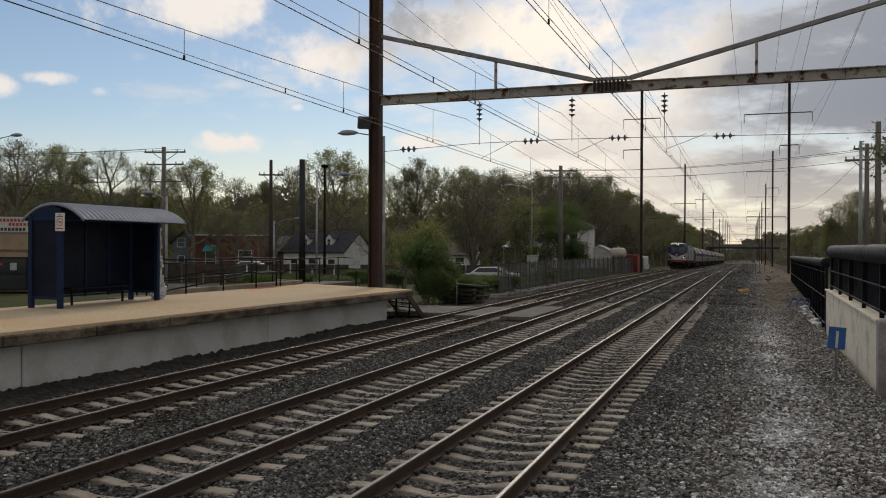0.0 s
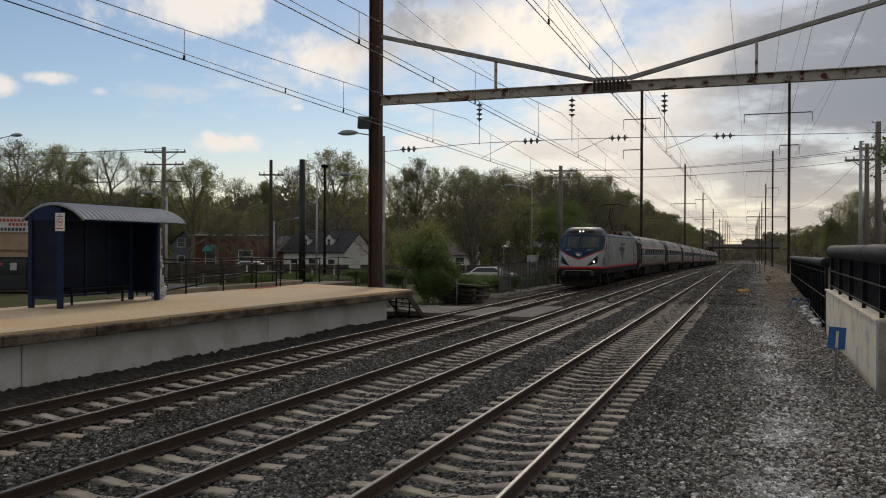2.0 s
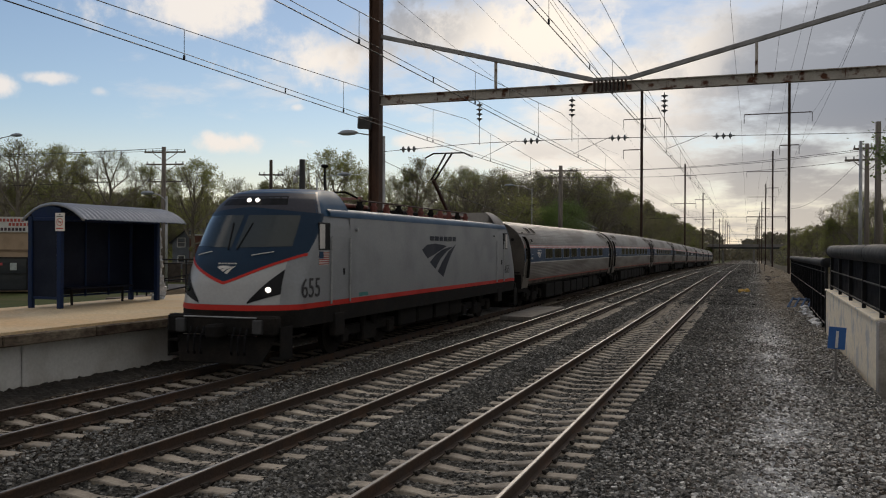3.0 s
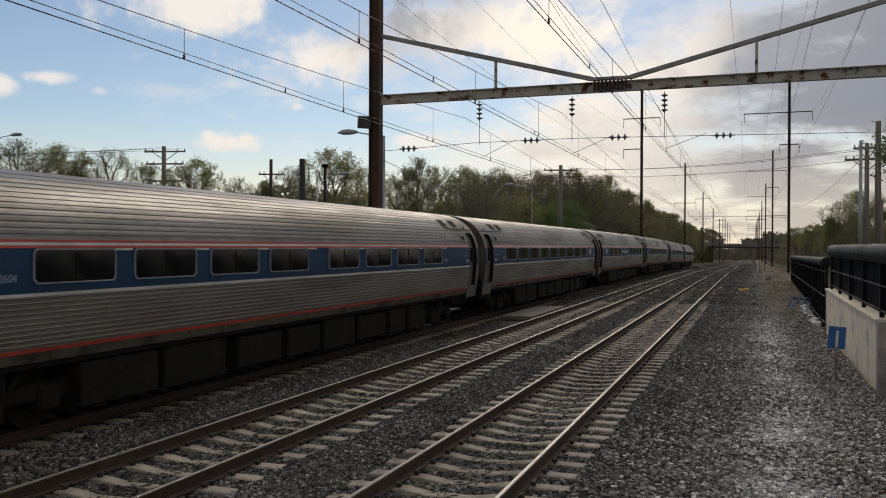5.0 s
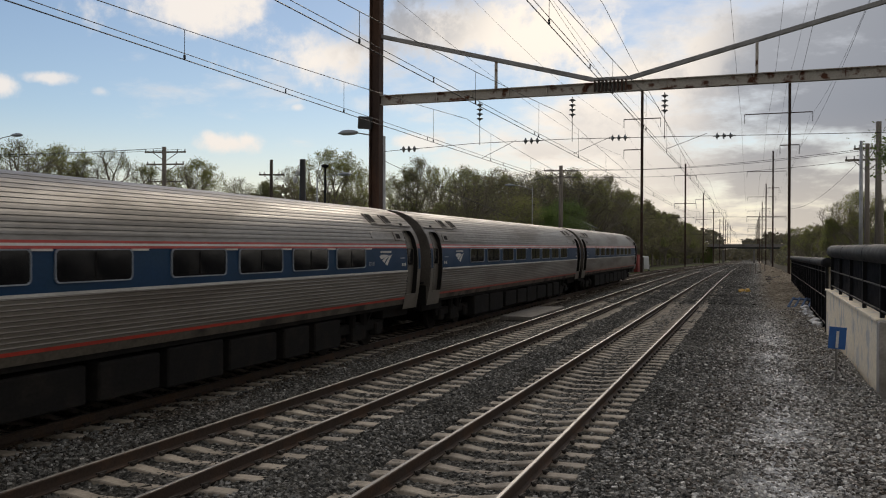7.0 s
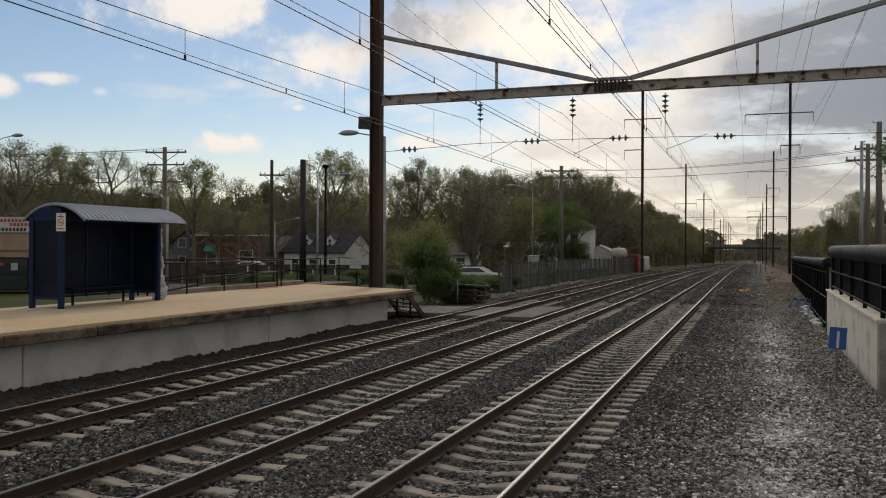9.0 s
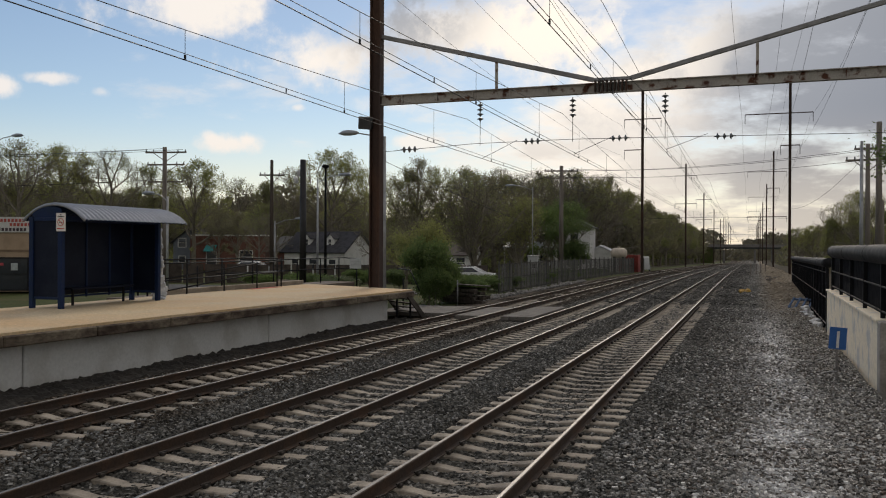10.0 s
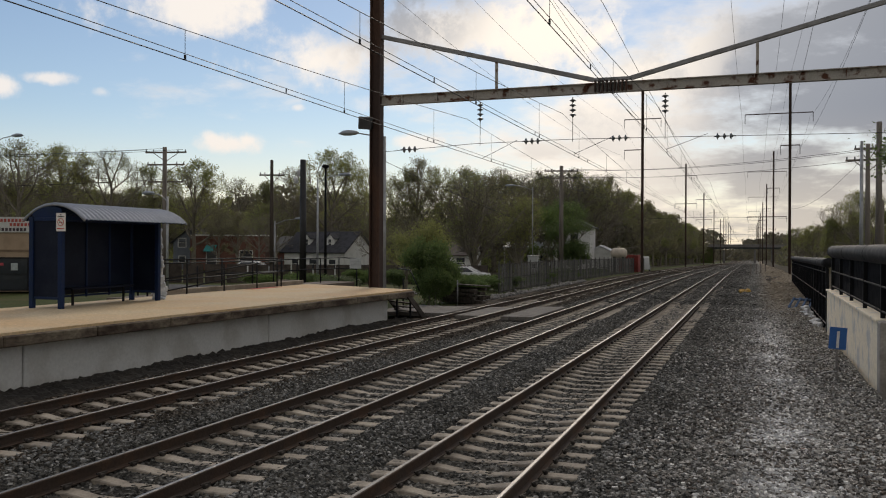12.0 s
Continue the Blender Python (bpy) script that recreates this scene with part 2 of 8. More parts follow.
def by_random(name, cols, rough=0.8, island=False, bump=0.3, fine=60.0, rimlight=0.0):
    """A colour picked from a row of colours for each object, or for each island of the mesh, with grain."""
    m = mat(name, (0.5, 0.5, 0.5), rough, 0, 0.3, 4.0, fine, bump)
    nt = m.node_tree
    N, L = nt.nodes.new, nt.links.new
    b = nt.nodes["Principled BSDF"]
    grain = b.inputs["Base Color"].links[0].from_socket
    src = N("ShaderNodeNewGeometry").outputs["Random Per Island"] if island else N("ShaderNodeObjectInfo").outputs["Random"]
    ramp = N("ShaderNodeValToRGB")
    L(src, ramp.inputs[0])
    el = ramp.color_ramp.elements
    el[0].color, el[1].color = (*cols[0], 1), (*cols[-1], 1)
    for i, c in enumerate(cols[1:-1]):
        el.new((i + 1) / (len(cols) - 1)).color = (*c, 1)
    mul = N("ShaderNodeMix")
    mul.data_type, mul.blend_type = "RGBA", "MULTIPLY"
    mul.inputs[0].default_value = 1.0
    L(ramp.outputs[0], mul.inputs[6])
    dbl = N("ShaderNodeVectorMath")
    dbl.operation = "SCALE"
    L(grain, dbl.inputs[0])
    dbl.inputs["Scale"].default_value = 2.0
    L(dbl.outputs[0], mul.inputs[7])
    L(mul.outputs[2], b.inputs["Base Color"])
    return m


def leaf_mat(name, cols):
    m = by_random(name, cols, 0.6, True, 0.0)
    nt = m.node_tree
    b = nt.nodes["Principled BSDF"]
    tr = nt.nodes.new("ShaderNodeBsdfTranslucent")
    mx = nt.nodes.new("ShaderNodeMixShader")
    mx.inputs[0].default_value = 0.6
    nt.links.new(b.inputs["Base Color"].links[0].from_socket, tr.inputs[0])
    nt.links.new(b.outputs[0], mx.inputs[1])
    nt.links.new(tr.outputs[0], mx.inputs[2])
    nt.links.new(mx.outputs[0], nt.nodes["Material Output"].inputs[0])
    return m


def glass_mat(name, colour, rough=0.06):
    m = mat(name, colour, rough, 0, 0.1, 2.0, 10.0, 0.0, spec=0.6)
    return m


BALLAST = gravel("ballast", [(0.05, 0.05, 0.053), (0.085, 0.085, 0.087), (0.14, 0.135, 0.13), (0.075, 0.068, 0.062), (0.18, 0.175, 0.165)], 0.05, 0.6)
PATH = gravel("track_bed_gravel", [(0.032, 0.0315, 0.03), (0.08, 0.079, 0.073), (0.145, 0.14, 0.127), (0.066, 0.058, 0.049), (0.32, 0.31, 0.29), (0.038, 0.038, 0.037), (0.11, 0.108, 0.10)], 0.048, 0.5, pale=True)
STONES = by_random("loose_stones", [(0.035, 0.035, 0.034), (0.13, 0.13, 0.122), (0.27, 0.265, 0.25), (0.06, 0.055, 0.048), (0.46, 0.45, 0.425), (0.05, 0.05, 0.049), (0.17, 0.167, 0.157)], 0.85, True)
PALE_STONES = by_random("pale_stones", [(0.04, 0.038, 0.036), (0.17, 0.16, 0.145), (0.48, 0.455, 0.42), (0.12, 0.09, 0.068), (0.08, 0.077, 0.073), (0.86, 0.84, 0.80), (0.05, 0.047, 0.044), (0.28, 0.26, 0.235)], 0.8, True)
DIRT = mat("dark_soil", (0.027, 0.024, 0.021), 0.95, 0, 0.5, 1.2, 26.0, 1.0, (0.046, 0.04, 0.034))
GRASS = mat("grass", (0.055, 0.07, 0.022), 0.95, 0, 0.5, 0.5, 9.0, 1.0, (0.085, 0.08, 0.038), spec=0.1)
ASPHALT = mat("asphalt", (0.06, 0.06, 0.062), 0.9, 0, 0.25, 0.5, 60.0, 0.5)
TIE = by_random("concrete_tie", [(0.29, 0.25, 0.20), (0.36, 0.31, 0.25), (0.25, 0.215, 0.175), (0.41, 0.355, 0.285)], 0.85, False, 0.4, 30.0)
# Same concrete as TIE, darkened to lower the brightness of the far bed.
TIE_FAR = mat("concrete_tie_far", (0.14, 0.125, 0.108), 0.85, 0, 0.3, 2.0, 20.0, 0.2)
RAIL = mat("rusty_rail", (0.055, 0.036, 0.026), 0.75, 0.3, 0.4, 2.0, 30.0, 0.3, (0.085, 0.05, 0.032))
RAILHEAD = mat("polished_railhead", (0.22, 0.21, 0.20), 0.5, 1.0, 0.1, 1.0, 10.0, 0.0, streak=(1, 0.05, 1))
CLIP = mat("steel_clip", (0.04, 0.033, 0.028), 0.8, 0.3, 0.3, 4.0, 30.0, 0.2)
SLAB = mat("tan_concrete", (0.61, 0.41, 0.215), 0.85, 0, 0.25, 0.35, 14.0, 0.15, (0.62, 0.49, 0.32), amount=0.8)
EDGEWOOD = mat("weathered_edge", (0.045, 0.026, 0.017), 0.9, 0, 0.6, 2.2, 18.0, 0.8, (0.20, 0.165, 0.12), streak=(1, 0.5, 1.2), amount=0.75)
WHITEWALL = mat("painted_wall", (0.62, 0.62, 0.60), 0.85, 0, 0.12, 0.8, 16.0, 0.1, (0.50, 0.49, 0.46))
CREAM = mat("cream_wall", (0.90, 0.78, 0.59), 0.85, 0, 0.2, 1.5, 9.0, 0.2, (0.62, 0.58, 0.52), amount=0.3)
OLDWOOD = mat("old_timber", (0.085, 0.07, 0.058), 0.95, 0, 0.4, 2.0, 30.0, 0.6, (0.045, 0.037, 0.03), streak=(4, 0.5, 1))
PLANKWOOD = mat("grey_planks", (0.16, 0.145, 0.13), 0.9, 0, 0.3, 2.0, 30.0, 0.5, (0.12, 0.11, 0.10), streak=(1, 4, 1))
BLUEMETAL = mat("blue_shelter_metal", (0.010, 0.024, 0.075), 0.5, 0.0, 0.25, 2.0, 30.0, 0.05, (0.014, 0.029, 0.068), spec=0.15)
BLUEPANEL = mat("dark_blue_panel", (0.008, 0.012, 0.027), 0.4, 0.0, 0.2, 1.5, 20.0, 0.05, (0.012, 0.018, 0.034), spec=0.12)
ROOFMETAL = mat("corrugated_roof", (0.28, 0.31, 0.365), 0.55, 0.3, 0.2, 2.0, 20.0, 0.1, (0.28, 0.31, 0.36))
BLACKMETAL = mat("black_railing", (0.010, 0.010, 0.012), 0.6, 0.0, 0.3, 3.0, 30.0, 0.1, spec=0.2)
BLACKTUBE = mat("black_tube", (0.011, 0.0115, 0.0135), 0.65, 0.0, 0.35, 3.0, 30.0, 0.3, (0.019, 0.020, 0.023), spec=0.2)
MESHBLACK = mat("black_mesh_panel", (0.006, 0.006, 0.008), 0.8, 0, 0.3, 3.0, 60.0, 0.2, spec=0.04)
POLERUST = mat("brown_steel_column", (0.05, 0.028, 0.022), 0.7, 0.2, 0.35, 1.2, 25.0, 0.25, (0.085, 0.045, 0.03), streak=(1, 1, 0.25))
BEAMRUST = mat("peeling_beam", (0.40, 0.37, 0.335), 0.75, 0.1, 0.25, 2.6, 30.0, 0.3, (0.10, 0.036, 0.017), amount=0.3)
BOWSTEEL = mat("grey_steel_bow", (0.27, 0.265, 0.265), 0.6, 0.4, 0.2, 2.0, 20.0, 0.1)
WIRE = mat("dark_wire", (0.03, 0.03, 0.034), 0.6, 0.3, 0.1, 1.0, 5.0, 0.0)
INSUL = mat("grey_insulator", (0.15, 0.16, 0.17), 0.3, 0, 0.2, 4.0, 20.0, 0.0)
GALV = mat("galvanised_steel", (0.38, 0.39, 0.40), 0.5, 0.5, 0.2, 2.0, 20.0, 0.1)
UTILWOOD = mat("grey_pole_wood", (0.20, 0.175, 0.15), 0.9, 0, 0.3, 2.0, 30.0, 0.4, streak=(3, 3, 0.2))
DARKWOOD = mat("dark_pole_wood", (0.06, 0.045, 0.036), 0.9, 0, 0.3, 2.0, 30.0, 0.4, streak=(3, 3, 0.2))
BARK = mat("bark", (0.165, 0.145, 0.112), 0.95, 0, 0.35, 2.0, 15.0, 0.4, (0.23, 0.205, 0.165))
LEAF_A = leaf_mat("spring_leaves", [(0.273, 0.30, 0.10), (0.348, 0.365, 0.125), (0.376, 0.375, 0.155), (0.216, 0.235, 0.085)])
LEAF_B = leaf_mat("brown_buds", [(0.244, 0.235, 0.135), (0.273, 0.265, 0.145), (0.329, 0.31, 0.17), (0.188, 0.185, 0.11)])
LEAF_C = leaf_mat("fresh_green_leaves", [(0.10, 0.16, 0.05), (0.15, 0.22, 0.068), (0.08, 0.125, 0.045), (0.21, 0.26, 0.09)])
LEAF_E = leaf_mat("mid_green_leaves", [(0.125, 0.20, 0.06), (0.19, 0.27, 0.075), (0.10, 0.16, 0.05), (0.25, 0.30, 0.095)])
LEAF_D = leaf_mat("olive_leaves", [(0.226, 0.255, 0.09), (0.291, 0.32, 0.112), (0.329, 0.335, 0.14), (0.179, 0.20, 0.08)])
LEAF_F = leaf_mat("dim_brush", [(0.16, 0.145, 0.10), (0.19, 0.172, 0.115), (0.135, 0.125, 0.09), (0.21, 0.20, 0.125)])
LITTER = mat("leaf_litter", (0.075, 0.062, 0.045), 0.95, 0, 0.4, 0.6, 9.0, 1.0, (0.05, 0.048, 0.03), spec=0.1)


# ---- mesh tools ----
class B:
    """Collects vertices and faces of one mesh."""

    def __init__(self):
        self.v, self.f, self.smooth = [], [], False

    def add(self, verts, faces):
        n = len(self.v)
        self.v += [tuple(p) for p in verts]
        self.f += [tuple(i + n for i in f) for f in faces]
        return self

    def convex(self, verts, faces):
        vs = [Vector(p) for p in verts]
        mid = sum(vs, Vector()) / len(vs)
        out = []
        for f in faces:
            nrm = Vector()
            for i in range(len(f)):
                nrm += (vs[f[i]] - mid).cross(vs[f[(i + 1) % len(f)]] - mid)
            c = sum((vs[i] for i in f), Vector()) / len(f)
            out.append(tuple(f) if nrm.dot(c - mid) >= 0 else tuple(reversed(f)))
        return self.add(verts, out)

    def box(self, x, y, z, sx, sy, sz, c=0.0, m=None):
        """A box round (x, y, z) with sides sx, sy, sz and chamfers c; m turns it about its middle."""
        hx, hy, hz = sx / 2, sy / 2, sz / 2
        vs, fs = [], []
        if c <= 0:
            for i in (-1, 1):
                for j in (-1, 1):
                    for k in (-1, 1):
                        vs.append((i * hx, j * hy, k * hz))
            fs = [(0, 1, 3, 2), (4, 6, 7, 5), (0, 4, 5, 1), (2, 3, 7, 6), (0, 2, 6, 4), (1, 5, 7, 3)]
        else:
            at = {}
            for i in (-1, 1):
                for j in (-1, 1):
                    for k in (-1, 1):
                        for a in range(3):
                            at[i, j, k, a] = len(vs)
                            vs.append((i * (hx - (c if a != 0 else 0)), j * (hy - (c if a != 1 else 0)), k * (hz - (c if a != 2 else 0))))
                        fs.append((at[i, j, k, 0], at[i, j, k, 1], at[i, j, k, 2]))
            for s in (-1, 1):
                fs.append((at[s, -1, -1, 0], at[s, 1, -1, 0], at[s, 1, 1, 0], at[s, -1, 1, 0]))
                fs.append((at[-1, s, -1, 1], at[1, s, -1, 1], at[1, s, 1, 1], at[-1, s, 1, 1]))
                fs.append((at[-1, -1, s, 2], at[1, -1, s, 2], at[1, 1, s, 2], at[-1, 1, s, 2]))
                for t in (-1, 1):
                    fs.append((at[s, t, -1, 0], at[s, t, 1, 0], at[s, t, 1, 1], at[s, t, -1, 1]))
                    fs.append((at[s, -1, t, 0], at[s, 1, t, 0], at[s, 1, t, 2], at[s, -1, t, 2]))
                    fs.append((at[-1, s, t, 1], at[1, s, t, 1], at[1, s, t, 2], at[-1, s, t, 2]))
        if m is not None:
            vs = [m @ Vector(p) for p in vs]
        return self.convex([(p[0] + x, p[1] + y, p[2] + z) for p in vs], fs)

    def bar(self, p, q, w, h, c=0.0):
        """A beam of section w (level) by h from p to q."""
        p, q = Vector(p), Vector(q)
        d = q - p
        m = d.to_track_quat("Y", "Z").to_matrix()
        mid = (p + q) / 2
        return self.box(mid.x, mid.y, mid.z, w, d.length, h, c, m)

    def cyl(self, p, q, r0, r1=None, n=8, caps=True):
        p, q, r1 = Vector(p), Vector(q), r0 if r1 is None else r1
        d = (q - p).normalized()
        a = d.orthogonal().normalized()
        b = d.cross(a)
        vs = []
        for c, r in ((p, r0), (q, r1)):
            for i in range(n):
                t = 2 * math.pi * i / n
                vs.append(c + a * (r * math.cos(t)) + b * (r * math.sin(t)))
        fs = [(i, (i + 1) % n, n + (i + 1) % n, n + i) for i in range(n)]
        if caps:
            fs += [tuple(reversed(range(n))), tuple(range(n, 2 * n))]
        return self.add(vs, fs)

    def tube(self, pts, r, n=6):
        pts = [Vector(p) for p in pts]
        rs = r if isinstance(r, list) else [r] * len(pts)
        vs, fs = [], []
        for k, p in enumerate(pts):
            d = (pts[min(k + 1, len(pts) - 1)] - pts[max(k - 1, 0)]).normalized()
            up = Vector((0, 0, 1)) if abs(d.z) < 0.95 else Vector((1, 0, 0))
            a = d.cross(up).normalized()
            b = a.cross(d)
            for i in range(n):
                t = 2 * math.pi * i / n
                vs.append(p + a * (rs[k] * math.cos(t)) + b * (rs[k] * math.sin(t)))
        for k in range(len(pts) - 1):
            for i in range(n):
                j = (i + 1) % n
                fs.append((k * n + i, k * n + j, (k + 1) * n + j, (k + 1) * n + i))
        e = (len(pts) - 1) * n
        fs += [tuple(reversed(range(n))), tuple(range(e, e + n))]
        return self.add(vs, fs)

    def extrude(self, prof, ya, yb, close=True, caps=True):
        """A profile of (x, z) drawn out along y."""
        n = len(prof)
        vs = [(x, ya, z) for x, z in prof] + [(x, yb, z) for x, z in prof]
        fs = [(i, (i + 1) % n, n + (i + 1) % n, n + i) for i in range(n if close else n - 1)]
        if caps and close:
            fs += [tuple(reversed(range(n))), tuple(range(n, 2 * n))]
        return self.add(vs, fs)

    def lathe(self, x, y, rz, n=10):
        """Turned about the upright through (x, y); rz: radius and height from bottom to top."""
        vs, fs = [], []
        for r, z in rz:
            for i in range(n):
                t = 2 * math.pi * i / n
                vs.append((x + r * math.cos(t), y + r * math.sin(t), z))
        for k in range(len(rz) - 1):
            for i in range(n):
                j = (i + 1) % n
                fs.append((k * n + i, k * n + j, (k + 1) * n + j, (k + 1) * n + i))
        e = (len(rz) - 1) * n
        fs += [tuple(reversed(range(n))), tuple(range(e, e + n))]
        return self.add(vs, fs)

    def sheet(self, poly, t):
        """A flat polygon of points with thickness t along its normal."""
        ps = [Vector(p) for p in poly]
        nrm = Vector()
        for i in range(len(ps)):
            nrm += ps[i].cross(ps[(i + 1) % len(ps)])
        nrm.normalize()
        n = len(ps)
        vs = ps + [p + nrm * t for p in ps]
        fs = [tuple(reversed(range(n))), tuple(range(n, 2 * n))] + [(i, (i + 1) % n, n + (i + 1) % n, n + i) for i in range(n)]
        return self.add(vs, fs)

    def mesh(self, name):
        me = bpy.data.meshes.new(name)
        me.from_pydata(self.v, [], self.f)
        if self.smooth:
            me.polygons.foreach_set("use_smooth", [True] * len(me.polygons))
        me.update()
        return me


def empty(name, m=None, **tags):
    ob = new(name)
    ob.empty_display_size = 0.2
    if m is not None:
        ob.matrix_basis = m
    return tagged(ob, **tags)


def part(name, b, material, parent=None, label="", smooth=False):
    """Links a mesh as one object under a thing or a part."""
    if isinstance(b, B):
        b.smooth = b.smooth or smooth
        me = b.mesh(name)
    else:
        me = b
    if material and not me.materials:
        me.materials.append(material)
    ob = new(name, me)
    if parent is not None:
        ob.parent = parent
    return tagged(ob, label) if label else ob


def thing(name, b, material, label, category, group="", kind="", smooth=False):
    return tagged(part(name, b, material, None, "", smooth), label, category, group, kind)


def lettering(name, text, size, m, material, parent, label=""):
    cu = bpy.data.curves.new(name, "FONT")
    cu.body, cu.size, cu.extrude = text, size, 0.003
    cu.align_x, cu.align_y = "CENTER", "CENTER"
    tmp = bpy.data.objects.new(name, cu)
    me = bpy.data.meshes.new_from_object(tmp)
    bpy.data.objects.remove(tmp)
    me.transform(m)
    return part(name, me, material, parent, label)


# ---- the line of the tracks ----
TRACKS = (-10.865, -7.02, -3.355)      # middle lines of the three tracks


def track_z(s):
    """Height of the railheads: level by the platforms, then falling away."""
    if s < 60:
        return 0.0
    if s < 125:
        return -9.4e-5 * (s - 60) ** 2
    return -0.397 - 0.0122 * (min(s, 480) - 125)


def track_dx(s):
    """Sideways shift of the tracks: straight, bearing slightly west, then swinging farther west."""
    lean = -0.0037 * min(s, 70.0)
    if s < 70:
        return lean
    if s < 120:
        return lean - 0.0037 * (s - 70) - 4.8e-5 * (s - 70) ** 2
    return lean - 0.305 - 0.0085 * (s - 120)


def along(s, x, z):
    return (x + track_dx(s), s, z + track_z(s))


STATIONS = [-30, -10, 0, 10, 20, 30, 40, 50, 60, 68, 76, 84, 92, 100, 108, 116, 124, 135, 150, 170, 200, 240, 290, 350, 420, 480, 560]


# ---- ground ----
def ground_z(x, y):
    base = track_z(y)
    if -13.2 < x < 2.4:
        return base - 0.235
    if x <= -13.2:
        t = min(1.0, (-13.2 - x) / 1.6)
        return base - 0.235 - 0.09 * t
    t = min(1.0, (x - 2.4) / 2.0)
    return base - 0.235 - 0.02 * t


def make_ground():
    xs = [-900, -400, -200, -120, -80, -60, -45, -35, -28, -22, -18, -15.8, -14.8, -13.9, -13.2, -12.6, 2.4, 3.4, 4.4, 8, 15, 25, 40, 70, 120, 250, 500, 900]
    ys = [-300, -100, -40, -10, 0, 10, 20, 30, 40, 50, 60, 68, 76, 84, 92, 100, 108, 116, 124, 135, 150, 170, 200, 240, 290, 350, 420, 480, 600, 900, 1500, 2600]
    b = B()
    for y in ys:
        for x in xs:
            b.v.append((x, y, ground_z(x, y)))
    n = len(xs)
    kinds = []
    for j in range(len(ys) - 1):
        for i in range(n - 1):
            b.f.append((j * n + i, j * n + i + 1, (j + 1) * n + i + 1, (j + 1) * n + i))
            mid = (xs[i] + xs[i + 1]) / 2
            kinds.append(3 if mid > 2.4 and ys[j] >= 50 or mid < -21 and ys[j] >= 92 else 1 if -14.8 < mid < 6 else 0)
    me = b.mesh("ground")
    for m in (GRASS, PATH, GRASS, LITTER):
        me.materials.append(m)
    me.polygons.foreach_set("material_index", kinds)
    ob = new("ground", me)
    tagged(ob, "grassy ground with a dark crushed-stone track bed", "ground", kind="structure")


def rubble_field(name, y0, y1, step, amp, x0, x1, seed):
    """Crushed stone as an uneven field of facets, a stone to a facet or two."""
    rng = np.random.default_rng(seed)
    ny = int((y1 - y0) / step) + 1
    nx = int((x1 - x0) / step) + 1
    gx, gy = np.meshgrid(np.linspace(x0, x1, nx), np.linspace(y0, y1, ny))
    gx = gx + rng.uniform(-0.36, 0.36, gx.shape) * step
    gy[1:-1] += rng.uniform(-0.36, 0.36, gy[1:-1].shape) * step
    base = np.array([track_z(v) for v in np.linspace(y0, y1, ny)])[:, None]
    dx = np.array([track_dx(v) for v in np.linspace(y0, y1, ny)])[:, None]
    z = base - 0.212 + rng.uniform(-amp, amp, gx.shape)
    swell = 0.012 * np.sin(gx * 2.1 + 1.7 * np.sin(gy * 0.6)) + 0.01 * np.sin(gy * 1.3 + gx)
    crib = sum(np.clip((0.70 - np.abs(gx - t)) / 0.12, 0, 1) for t in TRACKS)
    z += swell * (1 - crib) - (0.026 if y1 < 25 else 0.03 if y1 < 50 else 0.02) * crib
    off = np.min([np.abs(gx - t) for t in TRACKS], axis=0)
    z += 0.042 * np.clip((off - 1.24) / 0.12, 0, 1) * (gx > -12.6)
    z += 0.10 * np.clip(gx - 1.2, 0, None)
    z -= 0.10 * np.clip(-12.4 - gx, 0, None)
    me = bpy.data.meshes.new(name)
    n = nx * ny
    co = np.stack([gx + dx, gy, z], -1).reshape(-1, 3).astype(np.float32)
    i = (np.arange(ny - 1)[:, None] * nx + np.arange(nx - 1)[None, :]).reshape(-1)
    tri = np.concatenate([np.stack([i, i + 1, i + nx + 1], -1), np.stack([i, i + nx + 1, i + nx], -1)]).astype(np.int32)
    me.vertices.add(n)
    me.vertices.foreach_set("co", co.reshape(-1))
    me.loops.add(tri.size)
    me.loops.foreach_set("vertex_index", tri.reshape(-1))
    me.polygons.add(len(tri))
    me.polygons.foreach_set("loop_start", np.arange(0, tri.size, 3, dtype=np.int32))
    me.polygons.foreach_set("loop_total", np.full(len(tri), 3, dtype=np.int32))
    me.polygons.foreach_set("use_smooth", np.zeros(len(tri), dtype=bool))
    me.update()
    me.validate()
    me.materials.append(PATH)
    return tagged(new(name, me), "bed of dark crushed stone between the tracks", "ballast", kind="stuff")


def make_ballast():
    rubble_field("ballast_bed", 7.6, 13.0, 0.036, 0.034, -11.5, 2.24, 1)
    rubble_field("ballast_bed", 13.0, 24.0, 0.045, 0.035, -13.4, 2.24, 2)
    rubble_field("ballast_bed", 24.0, 48.0, 0.075, 0.042, -13.6, 2.24, 3)
    rubble_field("ballast_bed", 48.0, 120.0, 0.14, 0.10, -13.8, 3.6, 4)
    rubble_field("ballast_bed", 120.0, 330.0, 0.4, 0.22, -13.8, 3.6, 5)


